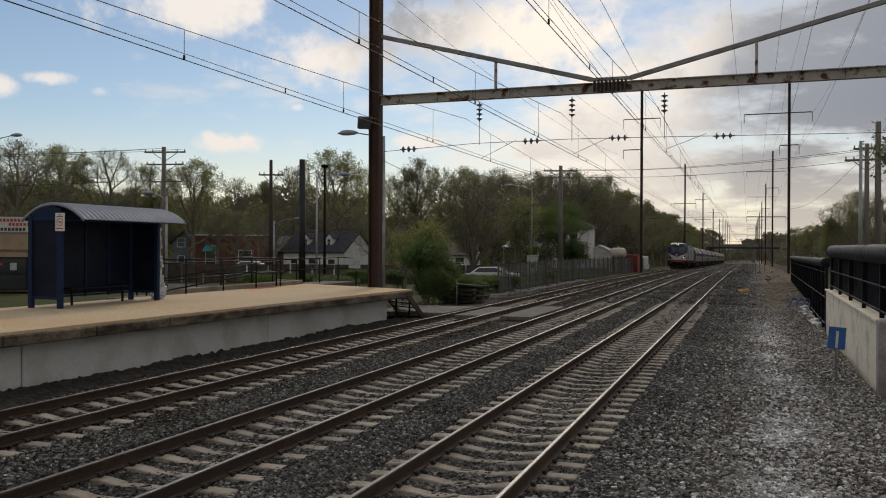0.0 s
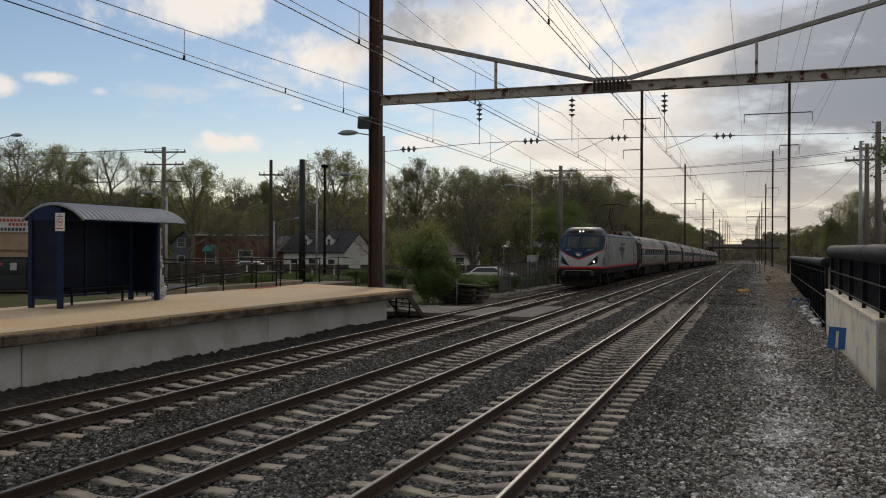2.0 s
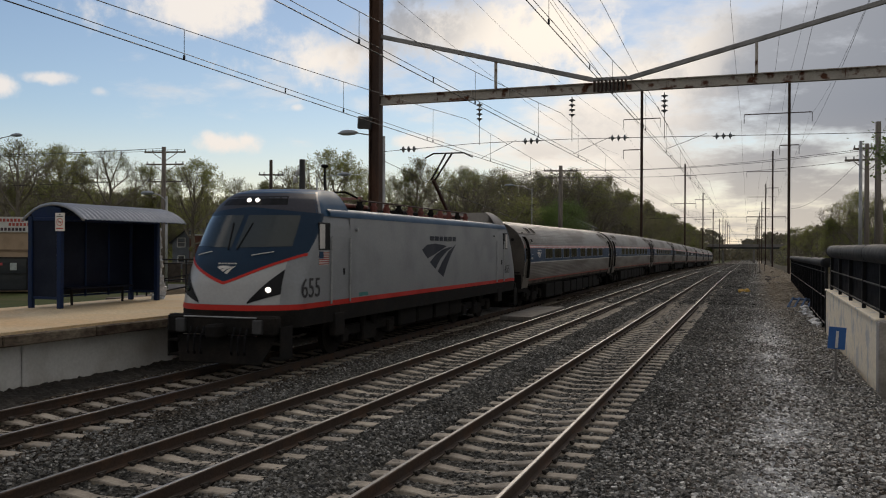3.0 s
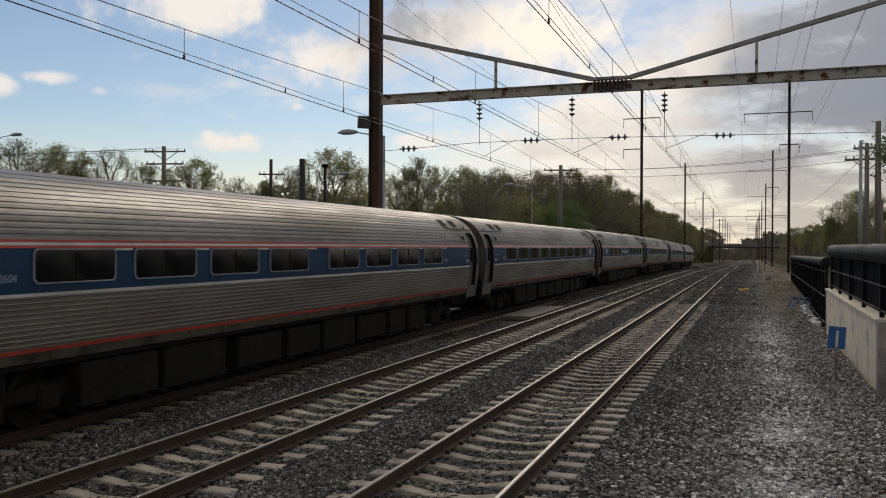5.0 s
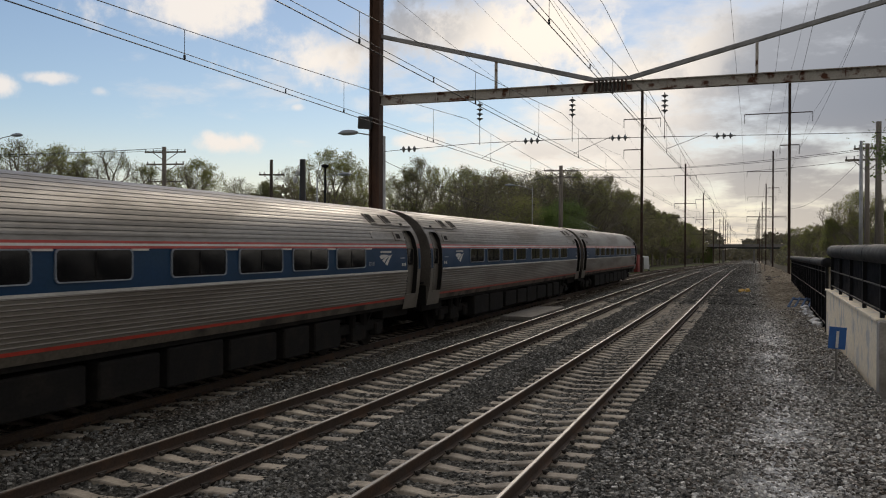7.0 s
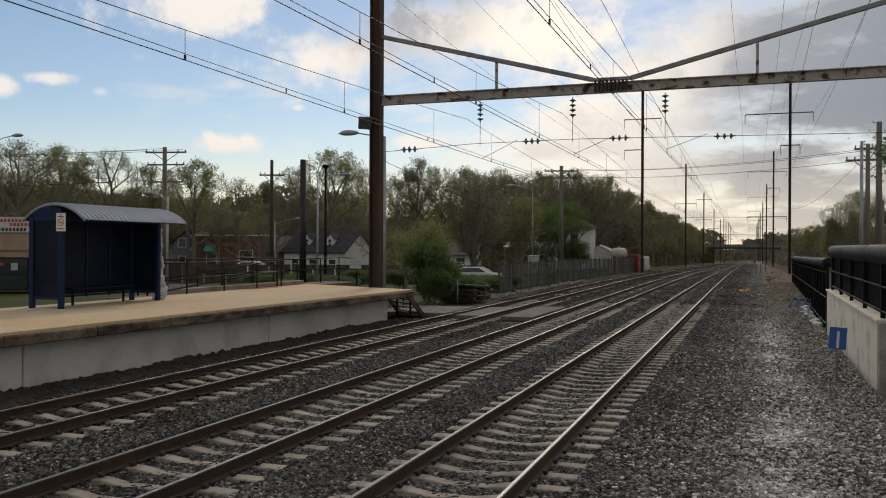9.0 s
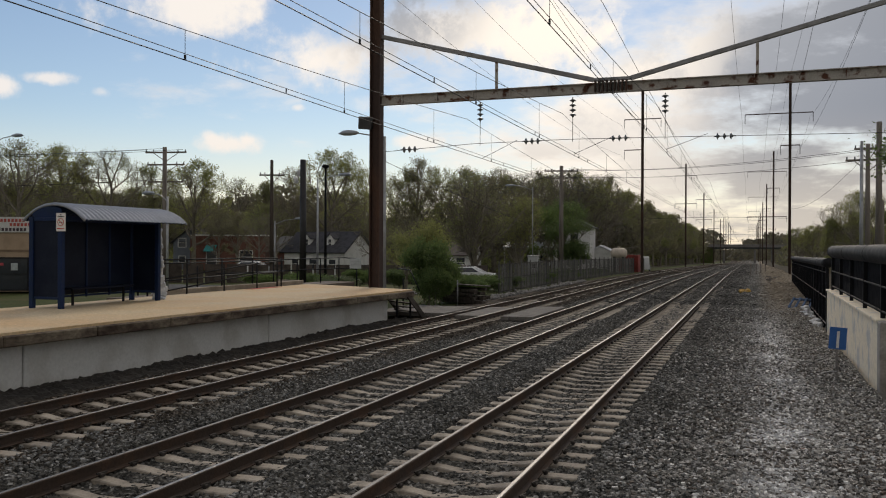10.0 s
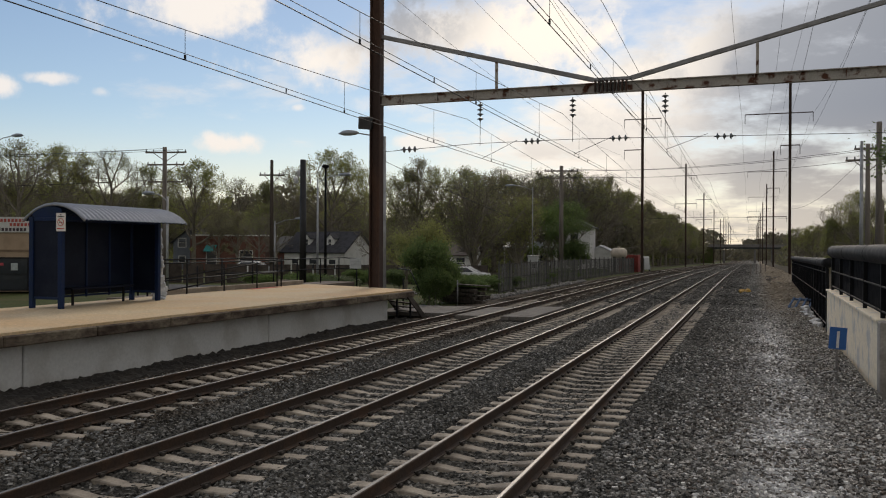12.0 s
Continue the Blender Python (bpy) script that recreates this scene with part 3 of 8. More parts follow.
def scatter(name, material, boxes, label, sizes, seed):
    """Loose angular stones lying on the bed, denser close by."""
    rng = np.random.default_rng(seed)
    base = np.array([(i, j, k) for i in (-1, 1) for j in (-1, 1) for k in (-1, 1)], float) * (0.82, 0.62, 0.42)
    tri = [(0, 1, 3), (0, 3, 2), (4, 6, 7), (4, 7, 5), (0, 4, 5), (0, 5, 1), (2, 3, 7), (2, 7, 6), (0, 2, 6), (0, 6, 4), (1, 5, 7), (1, 7, 3)]
    V, F = [], []
    for x0, x1, y0, y1, count, skip in boxes:
        xs, ys = rng.uniform(x0, x1, count), rng.uniform(y0, y1, count)
        for x, y in zip(xs, ys):
            if not skip and rng.uniform() > (x + 2.1) / 1.9:
                continue
            if skip and any(abs(x - t) < 0.72 for t in TRACKS):
                continue
            if skip and any(abs(x - t) < 1.36 for t in TRACKS) and ((y + 0.06) % 0.61) < 0.25:
                continue
            if any(abs(abs(x - t) - 0.753) < 0.11 for t in TRACKS):
                continue
            s = rng.uniform(*sizes)
            q = base * (s * rng.uniform(0.7, 1.25, 3)) + rng.normal(0, s * 0.17, (8, 3))
            a, b2 = rng.uniform(0, 6.28), rng.uniform(-0.7, 0.7)
            ca, sa, cb, sb = math.cos(a), math.sin(a), math.cos(b2), math.sin(b2)
            R = np.array([[ca, -sa, 0], [sa, ca, 0], [0, 0, 1]]) @ np.array([[1, 0, 0], [0, cb, -sb], [0, sb, cb]])
            q = q @ R.T + (x + track_dx(y), y, track_z(y) - 0.205 + (0.042 if min(abs(x - t) for t in TRACKS) > 1.32 else 0) + (0.1 * (x - 1.2) if x > 1.2 else 0) + s * 0.35)
            n = len(V)
            V.extend(map(tuple, q))
            F.extend((i + n, j + n, k + n) for i, j, k in tri)
    me = bpy.data.meshes.new(name)
    me.from_pydata(V, [], F)
    me.materials.append(material)
    return tagged(new(name, me), label, "gravel", kind="stuff")


# ---- tracks ----
def rail_profile():
    """Right half mirrored: foot, web, head, with the running top at z = 0."""
    half = [(0.070, -0.172), (0.070, -0.160), (0.012, -0.140), (0.009, -0.05), (0.034, -0.040), (0.036, -0.012), (0.030, -0.003)]
    return half + [(-x, z) for x, z in reversed(half)]


def make_track(index, x0):
    tr = empty("railway_track", pose(x0, 0, 0), label="railway track of rusty rails on concrete ties", category="railway track", group="tracks", kind="structure")
    for side in (-0.753, 0.753):
        b, h = B(), B()
        prof = rail_profile()
        n = len(prof)
        for s in STATIONS:
            b.v += [along(s, side + x, z) for x, z in prof]
            h.v += [along(s, side + x, z) for x, z in ((-0.024, -0.001), (-0.02, 0.0015), (0.02, 0.0015), (0.024, -0.001))]
        for k in range(len(STATIONS) - 1):
            b.f += [(k * n + i, (k + 1) * n + i, (k + 1) * n + (i + 1) % n, k * n + (i + 1) % n) for i in range(n)]
            h.f += [(k * 4 + i, k * 4 + i + 1, (k + 1) * 4 + i + 1, (k + 1) * 4 + i) for i in range(3)]
        r = part("rail", b, RAIL, tr)
        part("railhead", h, RAILHEAD, r, "polished running surface")
    # one tie: deep at the rails, dipping and narrower in the middle
    def tie_mesh():
        b = B()
        cuts = [(-1.295, 0.00, 0.115), (-1.26, 0.022, 0.12), (-0.95, 0.022, 0.12), (-0.55, 0.018, 0.115), (-0.25, -0.025, 0.105), (0.25, -0.025, 0.105), (0.55, 0.018, 0.115), (0.95, 0.022, 0.12), (1.26, 0.022, 0.12), (1.295, 0.0, 0.115)]
        for x, z, w in cuts:
            b.v += [(x, -w - 0.025, -0.12), (x, -w, z - 0.012), (x, -w + 0.02, z), (x, w - 0.02, z), (x, w, z - 0.012), (x, w + 0.025, -0.12)]
        for k in range(len(cuts) - 1):
            b.f += [(k * 6 + i, k * 6 + (i + 1), (k + 1) * 6 + (i + 1), (k + 1) * 6 + i) for i in range(5)]
        e = (len(cuts) - 1) * 6
        b.f += [tuple(range(6)), tuple(reversed(range(e, e + 6)))]
        me = b.mesh("tie")
        me.flip_normals()
        me.materials.append(TIE)
        return me
    me = tie_mesh()
    rng = random.Random(index)
    far, clips = B(), B()
    start = (6.2, 8.0, 7.0)[index]
    for k in range(-12, 560):
        s = start + 0.61 * k
        if s > 330:
            break
        near = -2 < s < (95 if index == 2 else 80)
        m = pose(*along(s + rng.uniform(-0.02, 0.02), rng.uniform(-0.03, 0.03), -0.196), 0, 0, rng.uniform(-0.8, 0.8))
        if near:
            ob = new("tie", me)
            ob.parent, ob.matrix_basis = tr, m
            if s < 45:
                for side in (-0.753, 0.753):
                    for o in (-0.115, 0.115):
                        x, y, z = along(s, side + o, -0.155)
                        clips.box(x, y, z + 0.008, 0.055, 0.10, 0.05, 0.012)
                        clips.cyl((x - 0.02, y - 0.07, z + 0.03), (x + 0.02, y + 0.07, z + 0.035), 0.014, None, 5)
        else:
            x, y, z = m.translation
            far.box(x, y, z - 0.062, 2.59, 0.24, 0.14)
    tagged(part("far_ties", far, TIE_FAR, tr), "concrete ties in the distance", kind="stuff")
    tagged(part("rail_clips", clips, CLIP, tr), "rusty rail clips", kind="stuff")
    return tr


# ---- left platform ----
def make_platform():
    pf = empty("platform", label="raised concrete station platform with a tan deck and painted wall", category="platform", kind="structure")
    top = 1.05
    front = [(-14.0, -12.0), (-13.38, 13.26), (-12.6, 32.6)]
    back = [(-18.6, 35.5), (-18.75, -12.0)]
    deck = B()
    ring = front + back
    deck.sheet([(x, y, top - 0.16) for x, y in ring], 0.16)
    part("deck", deck, SLAB, pf, "tan concrete deck, paler and stained in patches")
    # rough timber edge in lengths
    pts = []
    for (xa, ya), (xb, yb) in zip(front[:-1], front[1:]):
        n = max(1, round((yb - ya) / 2.4))
        pts += [(xa + (xb - xa) * k / n, ya + (yb - ya) * k / n) for k in range(n)]
    pts.append(front[-1])
    rng = random.Random(4)
    for (xa, ya), (xb, yb) in zip(pts[:-1], pts[1:]):
        e = B()
        e.bar((xa + 0.03 + rng.uniform(-0.012, 0.012), ya + 0.012, top - 0.165), (xb + 0.03 + rng.uniform(-0.012, 0.012), yb - 0.012, top - 0.165), 0.12, 0.22, 0.025)
        part("edge_timber", e, EDGEWOOD, pf)
    e = B()
    e.bar((front[-1][0], front[-1][1], top - 0.15), (back[0][0], back[0][1], top - 0.15), 0.10, 0.16, 0.02)
    part("edge_timber", e, EDGEWOOD, pf)
    # wall panels under the deck, set back
    def wall_x(y):
        return -13.72 + (y - 13.8) * (0.62 / 17.1)
    cuts = [-12, -4.2, 4.8, 14.15, 23.1, 31.3]
    for ya, yb in zip(cuts[:-1], cuts[1:]):
        w = B()
        w.bar((wall_x(ya) - 0.15, ya + 0.02, 0.29), (wall_x(yb) - 0.15, yb - 0.02, 0.29), 0.30, 1.19, 0.015)
        part("wall_panel", w, WHITEWALL, pf)
    w = B()
    w.box(-16.6, 10, 0.3, 4.0, 42, 1.1)
    part("fill", w, DIRT, pf)
    w = B()
    w.bar((-13.3, 30.8, 0.29), (-18.2, 33.5, 0.29), 0.3, 1.19, 0.015)
    part("wall_panel", w, WHITEWALL, pf)
    # steps down at the end
    st = empty("platform_steps", label="dark wooden steps with a slanting rail at the platform's end", category="steps")
    for k in range(5):
        b = B()
        b.bar((-13.0 - 0.25 * k * 0 , 33.1 + 0.27 * k, 0.82 - 0.19 * k), (-14.4, 34.3 + 0.27 * k, 0.82 - 0.19 * k), 0.27, 0.045, 0.008)
        part("tread", b, OLDWOOD, st)
    for x, y in ((-12.95, 32.95), (-14.45, 34.2)):
        b = B()
        b.bar((x, y, 0.85), (x + 0.15, y + 1.6, -0.22), 0.06, 0.24, 0.01)
        part("stringer", b, OLDWOOD, st)
    for x, y, z in ((-13.2, 32.5, 0.9), (-13.0, 33.4, 0.75)):
        b = B()
        b.cyl((x, y, -0.3), (x, y, z), 0.04, None, 8)
        part("post", b, BLACKMETAL, st)


def make_bank():
    """Dark soil banked along the foot of the platform wall."""
    b = B()
    ys = np.arange(8, 32.6, 0.09)
    xs = np.linspace(-13.9, -12.1, 22)
    rng = np.random.default_rng(3)
    for y in ys:
        for i, x in enumerate(xs):
            t = (x + 13.9) / 1.8
            wall = -13.72 + (y - 13.8) * 0.0363
            h = (0.09 + 0.0042 * max(0.0, y - 10) + 0.08 * noise.noise((0, y * 0.55, 3.0))) * max(0.0, 1 - abs(x - wall - 0.15) / 0.95)
            if 24 < y < 29:
                h += 0.20 * max(0, noise.noise((x * 1.2, y * 0.9, 7.0)) + 0.15) * (1 - t)
            b.v.append((x, y, -0.225 + h + 0.03 * rng.normal()))
    n = len(xs)
    for j in range(len(ys) - 1):
        for i in range(n - 1):
            b.f.append((j * n + i, j * n + i + 1, (j + 1) * n + i + 1, (j + 1) * n + i))
    thing("soil_bank", b, DIRT, "bank of dark crumbly soil along the platform wall", "soil", kind="stuff")


def make_shelter():
    sh = empty("platform_shelter", pose(-17.55, 20.9, 1.05), label="blue metal waiting shelter with a curved corrugated roof", category="shelter")
    hx, hy, H = 0.47, 2.0, 2.40
    for x in (-hx, hx):
        for y in (-hy, hy):
            b = B().box(x, y, H / 2, 0.13, 0.13, H, 0.012)
            part("post", b, BLUEMETAL, sh)
    for y in (-hy, hy):
        part("side_panel", B().box(0, y, 1.32, 2 * hx - 0.14, 0.03, 2.06), BLUEPANEL, sh, "dark blue side panel")
        part("rail", B().box(0, y, 0.27, 2 * hx - 0.14, 0.07, 0.07, 0.01), BLUEMETAL, sh)
        part("rail", B().box(0, y, 2.33, 2 * hx - 0.14, 0.09, 0.09, 0.01), BLUEMETAL, sh)
    for k in range(4):
        y = -1.45 + k * 0.966
        part("back_panel", B().box(-hx, y, 1.30, 0.03, 0.93, 2.02), BLUEPANEL, sh, "dark blue back panel")
        if k:
            part("mullion", B().box(-hx + 0.02, y - 0.483, 1.25, 0.06, 0.06, 2.1, 0.01), BLUEMETAL, sh)
    for x in (-hx, hx):
        part("beam", B().box(x, 0, 2.36, 0.11, 3.88, 0.12, 0.01), BLUEMETAL, sh)
    part("rail", B().box(-hx, 0, 0.25, 0.06, 3.88, 0.06, 0.01), BLUEMETAL, sh)
    bench = part("bench", B().box(-0.22, 0.3, 0.46, 0.34, 2.6, 0.05, 0.01), BLUEPANEL, sh)
    for y in (-0.8, 1.3):
        part("bench_leg", B().box(-0.22, y, 0.22, 0.05, 0.05, 0.44), BLACKMETAL, bench)
    # vault of corrugated sheet, ribs running over the curve
    n, k = 120, 22
    R, half = 1.425, 1.02
    zc = 2.75 - R
    ang = math.asin(half / R)
    def vault(off):
        b = B()
        for i in range(n + 1):
            y = -1.98 + 4.4 * i / n
            rib = 0.022 * math.sin(2 * math.pi * i / 5.0)
            for j in range(k + 1):
                a = -ang + 2 * ang * j / k
                r = R + rib + off
                b.v.append((r * math.sin(a) + 0.2, y, zc + r * math.cos(a)))
        for i in range(n):
            for j in range(k):
                p = i * (k + 1) + j
                b.f.append((p, p + 1, p + k + 2, p + k + 1))
        return b
    part("roof", vault(0.0), ROOFMETAL, sh, "grey-blue corrugated curved roof sheet", True)
    part("roof_lining", vault(-0.03), BLUEMETAL, sh, "", True)
    for y in (-1.97, 2.41):
        b = B()
        b.tube([((R - 0.035) * math.sin(-ang + 2 * ang * j / 14) + 0.2, y, zc + (R - 0.035) * math.cos(-ang + 2 * ang * j / 14)) for j in range(15)], 0.035, 6)
        part("roof_rim", b, ROOFMETAL, sh, "", True)
    for y in (-hy, hy):
        b = B()
        arc = [(1.0 * t * hx, 0, 2.36 + 0.30 * (1 - t * t * 0.4) + 0.05 * t) for t in np.linspace(-1, 1, 9)]
        poly = [(x, y, z) for x, _, z in arc] + [(hx, y, 2.36), (-hx, y, 2.36)]
        b.sheet(poly, 0.02)
        part("gable", b, BLUEMETAL, sh)
    # notice: no smoking
    sg = empty("notice", pose(-17.02, 18.82, 3.30), label="white no-smoking notice fixed to the shelter post", category="sign")
    part("board", B().box(0, 0, 0, 0.30, 0.012, 0.47, 0.004), mat("sign_white", (0.78, 0.78, 0.76), 0.5, 0, 0.05, 3, 30, 0), sg)
    red = mat("sign_red", (0.55, 0.10, 0.08), 0.5, 0, 0.05, 3, 30, 0)
    blk = mat("sign_black", (0.03, 0.03, 0.03), 0.5, 0, 0.05, 3, 30, 0)
    b = B().tube([(0.095 * math.cos(t), -0.01, -0.0 + 0.095 * math.sin(t)) for t in np.linspace(0, 2 * math.pi, 22)], 0.009, 5)
    part("ring", b, red, sg, "red ring")
    part("slash", B().bar((-0.065, -0.01, 0.065), (0.065, -0.01, -0.065), 0.006, 0.016), red, sg)
    part("cigarette", B().box(0, -0.009, 0, 0.11, 0.004, 0.02), blk, sg)
    part("print_bar", B().box(0, -0.009, 0.19, 0.06, 0.004, 0.025), blk, sg)
    part("print_bar", B().box(0, -0.009, 0.145, 0.2, 0.004, 0.025), blk, sg)
    part("print_bar", B().box(0, -0.009, -0.165, 0.22, 0.004, 0.03), red, sg)


def railing(name, label, posts, rails, material=BLACKMETAL, r=0.026, group="platform railings"):
    """posts: (x, y, z foot, z top); rails: lists of points."""
    x, y, z, _ = posts[0]
    ob = empty(name, pose(x, y, z), label=label, category="railing", group=group)
    for p in posts:
        part("post", B().cyl((p[0] - x, p[1] - y, p[2] - z - 0.02), (p[0] - x, p[1] - y, p[3] - z), r * 1.15, None, 8), material, ob, "", True)
    for pts in rails:
        part("rail", B().tube([(a - x, b - y, c - z) for a, b, c in pts], r, 7), material, ob, "", True)
    return ob


def make_railings():
    t = 1.05
    # along the back of the deck
    ys = [-6, -1, 4, 9, 14, 18.2]
    railing("platform_railing", "black pipe railing along the platform's back", [(-18.6, y, t, t + 1.05) for y in ys],
            [[(-18.6, -6, t + h), (-18.6, 18.2, t + h)] for h in (1.05, 0.55, 0.12)])
    railing("platform_railing", "black pipe railing along the platform's back", [(-19.05, 25.0, t, 2.22), (-19.05, 27.2, t, 2.22), (-19.05, 29.4, t, 2.22), (-18.95, 31.4, t, 2.22), (-18.8, 33.1, t, 2.20)],
            [[(-19.05, 23.6, 2.22), (-19.05, 29.4, 2.22), (-18.95, 31.4, 2.22), (-18.8, 33.1, 2.20)], [(-19.05, 29.0, 1.66), (-18.95, 31.4, 1.66), (-18.8, 33.1, 1.64)]])
    # ramp going up behind, with two rails rising to the north
    posts = [(-18.5, y, t, t + 0.45 + 0.085 * (y - 24)) for y in (26.4, 28.7, 31.0, 32.9)]
    railing("ramp_railing", "black pipe handrail rising along the ramp", posts,
            [[(-18.5, 24.5, 1.55), (-18.5, 31.0, 2.02), (-18.5, 33.1, 2.10)], [(-18.5, 24.5, 1.15), (-18.5, 31.0, 1.62), (-18.5, 33.1, 1.66)]])
    posts = [(-20.2, y, 0.7, z) for y, z in ((26, 1.85), (29.5, 1.95), (33.5, 2.05), (36.0, 2.1))]
    railing("ramp_railing", "black pipe handrail on the ramp's far side", posts,
            [[(-20.2, 22, 2.06), (-20.2, 29.5, 2.06), (-20.2, 36, 2.10)], [(-20.2, 24, 1.35), (-20.2, 36, 1.62)]])
    posts = [(-19.6, y, 0.9, 2.13) for y in (34.2, 36.3, 38.6, 40.6)] + [(-17.9, 39.0, 0.6, 2.1)]
    railing("landing_railing", "black pipe railing round the landing", posts,
            [[(-19.6, 34.2, 2.10), (-19.6, 38.6, 2.13), (-19.4, 40.6, 2.15), (-17.9, 39.0, 2.12)], [(-19.6, 34.2, 1.62), (-19.6, 40.6, 1.62), (-17.9, 39.0, 1.62)]])
    posts = [(-17.0, 38.4, 0.8, 1.75), (-16.2, 37.6, 0.3, 1.45), (-14.9, 37.4, -0.2, 1.3)]
    railing("stair_railing", "black slanting stair rail at the platform end", posts,
            [[(-17.0, 38.4, 1.75), (-16.2, 37.6, 1.30), (-15.7, 37.2, 0.7)], [(-15.6, 38.5, 1.70), (-14.6, 37.5, 1.66), (-13.9, 36.8, 0.8)]])
    # ramp body behind the deck
    b = B().sheet([(-18.75, 25, 0.92), (-20.3, 25, 0.92), (-20.3, 40.5, 1.0), (-18.0, 40.5, 1.0)], -0.25)
    thing("ramp", B().box(-19.5, 32.5, 0.35, 1.6, 16, 1.25, 0.02), mat("brown_ramp", (0.16, 0.125, 0.10), 0.9, 0, 0.3, 1, 20, 0.2), "brown concrete access ramp behind the platform", "ramp", kind="structure")
    kerb = mat("kerb_concrete", (0.33, 0.28, 0.22), 0.9, 0, 0.3, 1, 20, 0.2)
    for xa, ya, xb, yb in ((-18.95, 25.2, -18.95, 30.0), (-18.95, 30.02, -18.95, 35.3), (-18.9, 35.5, -20.2, 35.6)):
        thing("kerb_wall", B().bar((xa, ya, 1.06), (xb, yb, 1.06), 0.2, 0.30, 0.02), kerb, "low stained concrete kerb behind the platform", "kerb", "platform kerbs")
    # small notice board on the landing
    nb = empty("notice_board", pose(-17.95, 39.0, 1.9), label="grey notice board on the landing railing", category="sign")
    part("board", B().box(0, -0.05, 0, 0.60, 0.02, 0.48, 0.006), mat("notice_grey", (0.50, 0.52, 0.52), 0.5, 0, 0.15, 5, 30, 0.05), nb)
    for k in range(5):
        part("print_bar", B().box(0, -0.063, 0.16 - 0.07 * k, 0.44, 0.004, 0.02), mat("notice_print", (0.36, 0.37, 0.37), 0.6, 0, 0.1, 5, 30, 0), nb)
    # pink cones of spray on the deck and a white bag by the shelter
    thing("painted_strip", B().box(-18.3, 31.2, 1.057, 0.35, 2.2, 0.008), mat("faded_red_paint", (0.55, 0.10, 0.06), 0.8, 0, 0.3, 6, 30, 0.1), "faded red painted strip on the deck", "paint strip")
    b = B()
    rng = random.Random(8)
    for k in range(18):
        z = 0.12 * k
        w = 0.10 + 0.28 * (1 - k / 18) ** 3
        b.box(-17.45 + rng.uniform(-0.03, 0.03), 23.5, 1.06 + z + 0.06, w * 1.4, w, 0.17, 0.03, Euler((rng.uniform(-.3, .3), rng.uniform(-.3, .3), rng.uniform(0, 3))).to_matrix())
    thing("bundle", b, mat("clear_plastic", (0.55, 0.58, 0.62), 0.35, 0, 0.3, 5, 20, 0.3), "tall crumpled pale plastic-wrapped bundle beside the shelter", "bundle")


# ---- crossing planks between the tracks ----
def make_crossing():
    rng = random.Random(15)
    for x0, x1, y0, y1, z in ((-15.3, -12.1, 34.9, 39.3, -0.02), (-11.35, -10.25, 34.0, 39.2, -0.008), (-9.35, -8.1, 33.6, 39.9, 0.03)):
        cr = empty("crossing_deck", pose((x0 + x1) / 2, (y0 + y1) / 2, z - 0.1), label="grey weathered timber crossing deck between the rails", category="crossing", group="crossing decks")
        n = max(2, round((x1 - x0) / 0.28))
        w = (x1 - x0) / n
        for k in range(n):
            part("plank", B().box(-(x1 - x0) / 2 + (k + 0.5) * w, rng.uniform(-0.05, 0.05), 0.03, w - 0.012, y1 - y0, 0.16, 0.01), PLANKWOOD, cr)
    pile = empty("timber_pile", pose(-15.0, 46.2, -0.3), label="pile of old dark timber boards and ties", category="timber pile")
    rng = random.Random(5)
    for k in range(16):
        row = k // 4
        m = Euler((rng.uniform(-.05, .05), rng.uniform(-.06, .06), radians(70 + rng.uniform(-9, 9)))).to_matrix()
        part("board", B().box(rng.uniform(-.25, .25), -0.75 + 0.42 * (k % 4), 0.13 + 0.2 * row, 0.24, 2.5 + rng.uniform(-.3, .3), 0.16, 0.012, m), OLDWOOD, pile)
    part("top_board", B().box(0, 0, 0.98, 1.7, 2.6, 0.05, 0.01, Euler((0.02, 0.06, 1.2)).to_matrix()), PLANKWOOD, pile)
    thing("marker_post", B().cyl((-14.5, 43.9, -0.3), (-14.5, 43.9, 1.0), 0.035, None, 8), GALV, "thin grey marker post by the crossing", "post", smooth=True)


# ---- catenary structures ----
def h_column(b, x, y, z0, z1, w, d):
    """A built-up column: two flanges, a web, lacing plates."""
    b.box(x - w / 2 + 0.02, y, (z0 + z1) / 2, 0.04, d, z1 - z0, 0.005)
    b.box(x + w / 2 - 0.02, y, (z0 + z1) / 2, 0.04, d, z1 - z0, 0.005)
    b.box(x, y, (z0 + z1) / 2, w - 0.08, 0.05, z1 - z0)
    return b


def disc_string(b, p, q, n, r):
    """A string of discs far off, in one mesh."""
    p, q = Vector(p), Vector(q)
    b.cyl(p, q, 0.02, None, 6)
    d = (q - p) / n
    for k in range(n):
        c = p + d * (k + 0.35)
        b.cyl(c - d * 0.16, c + d * 0.10, r * 0.62, r, 12)
        b.cyl(c + d * 0.10, c + d * 0.30, r, r * 0.62, 12)
        b.cyl(c + d * 0.30, c + d * 0.52, r * 0.4, r * 0.3, 8)


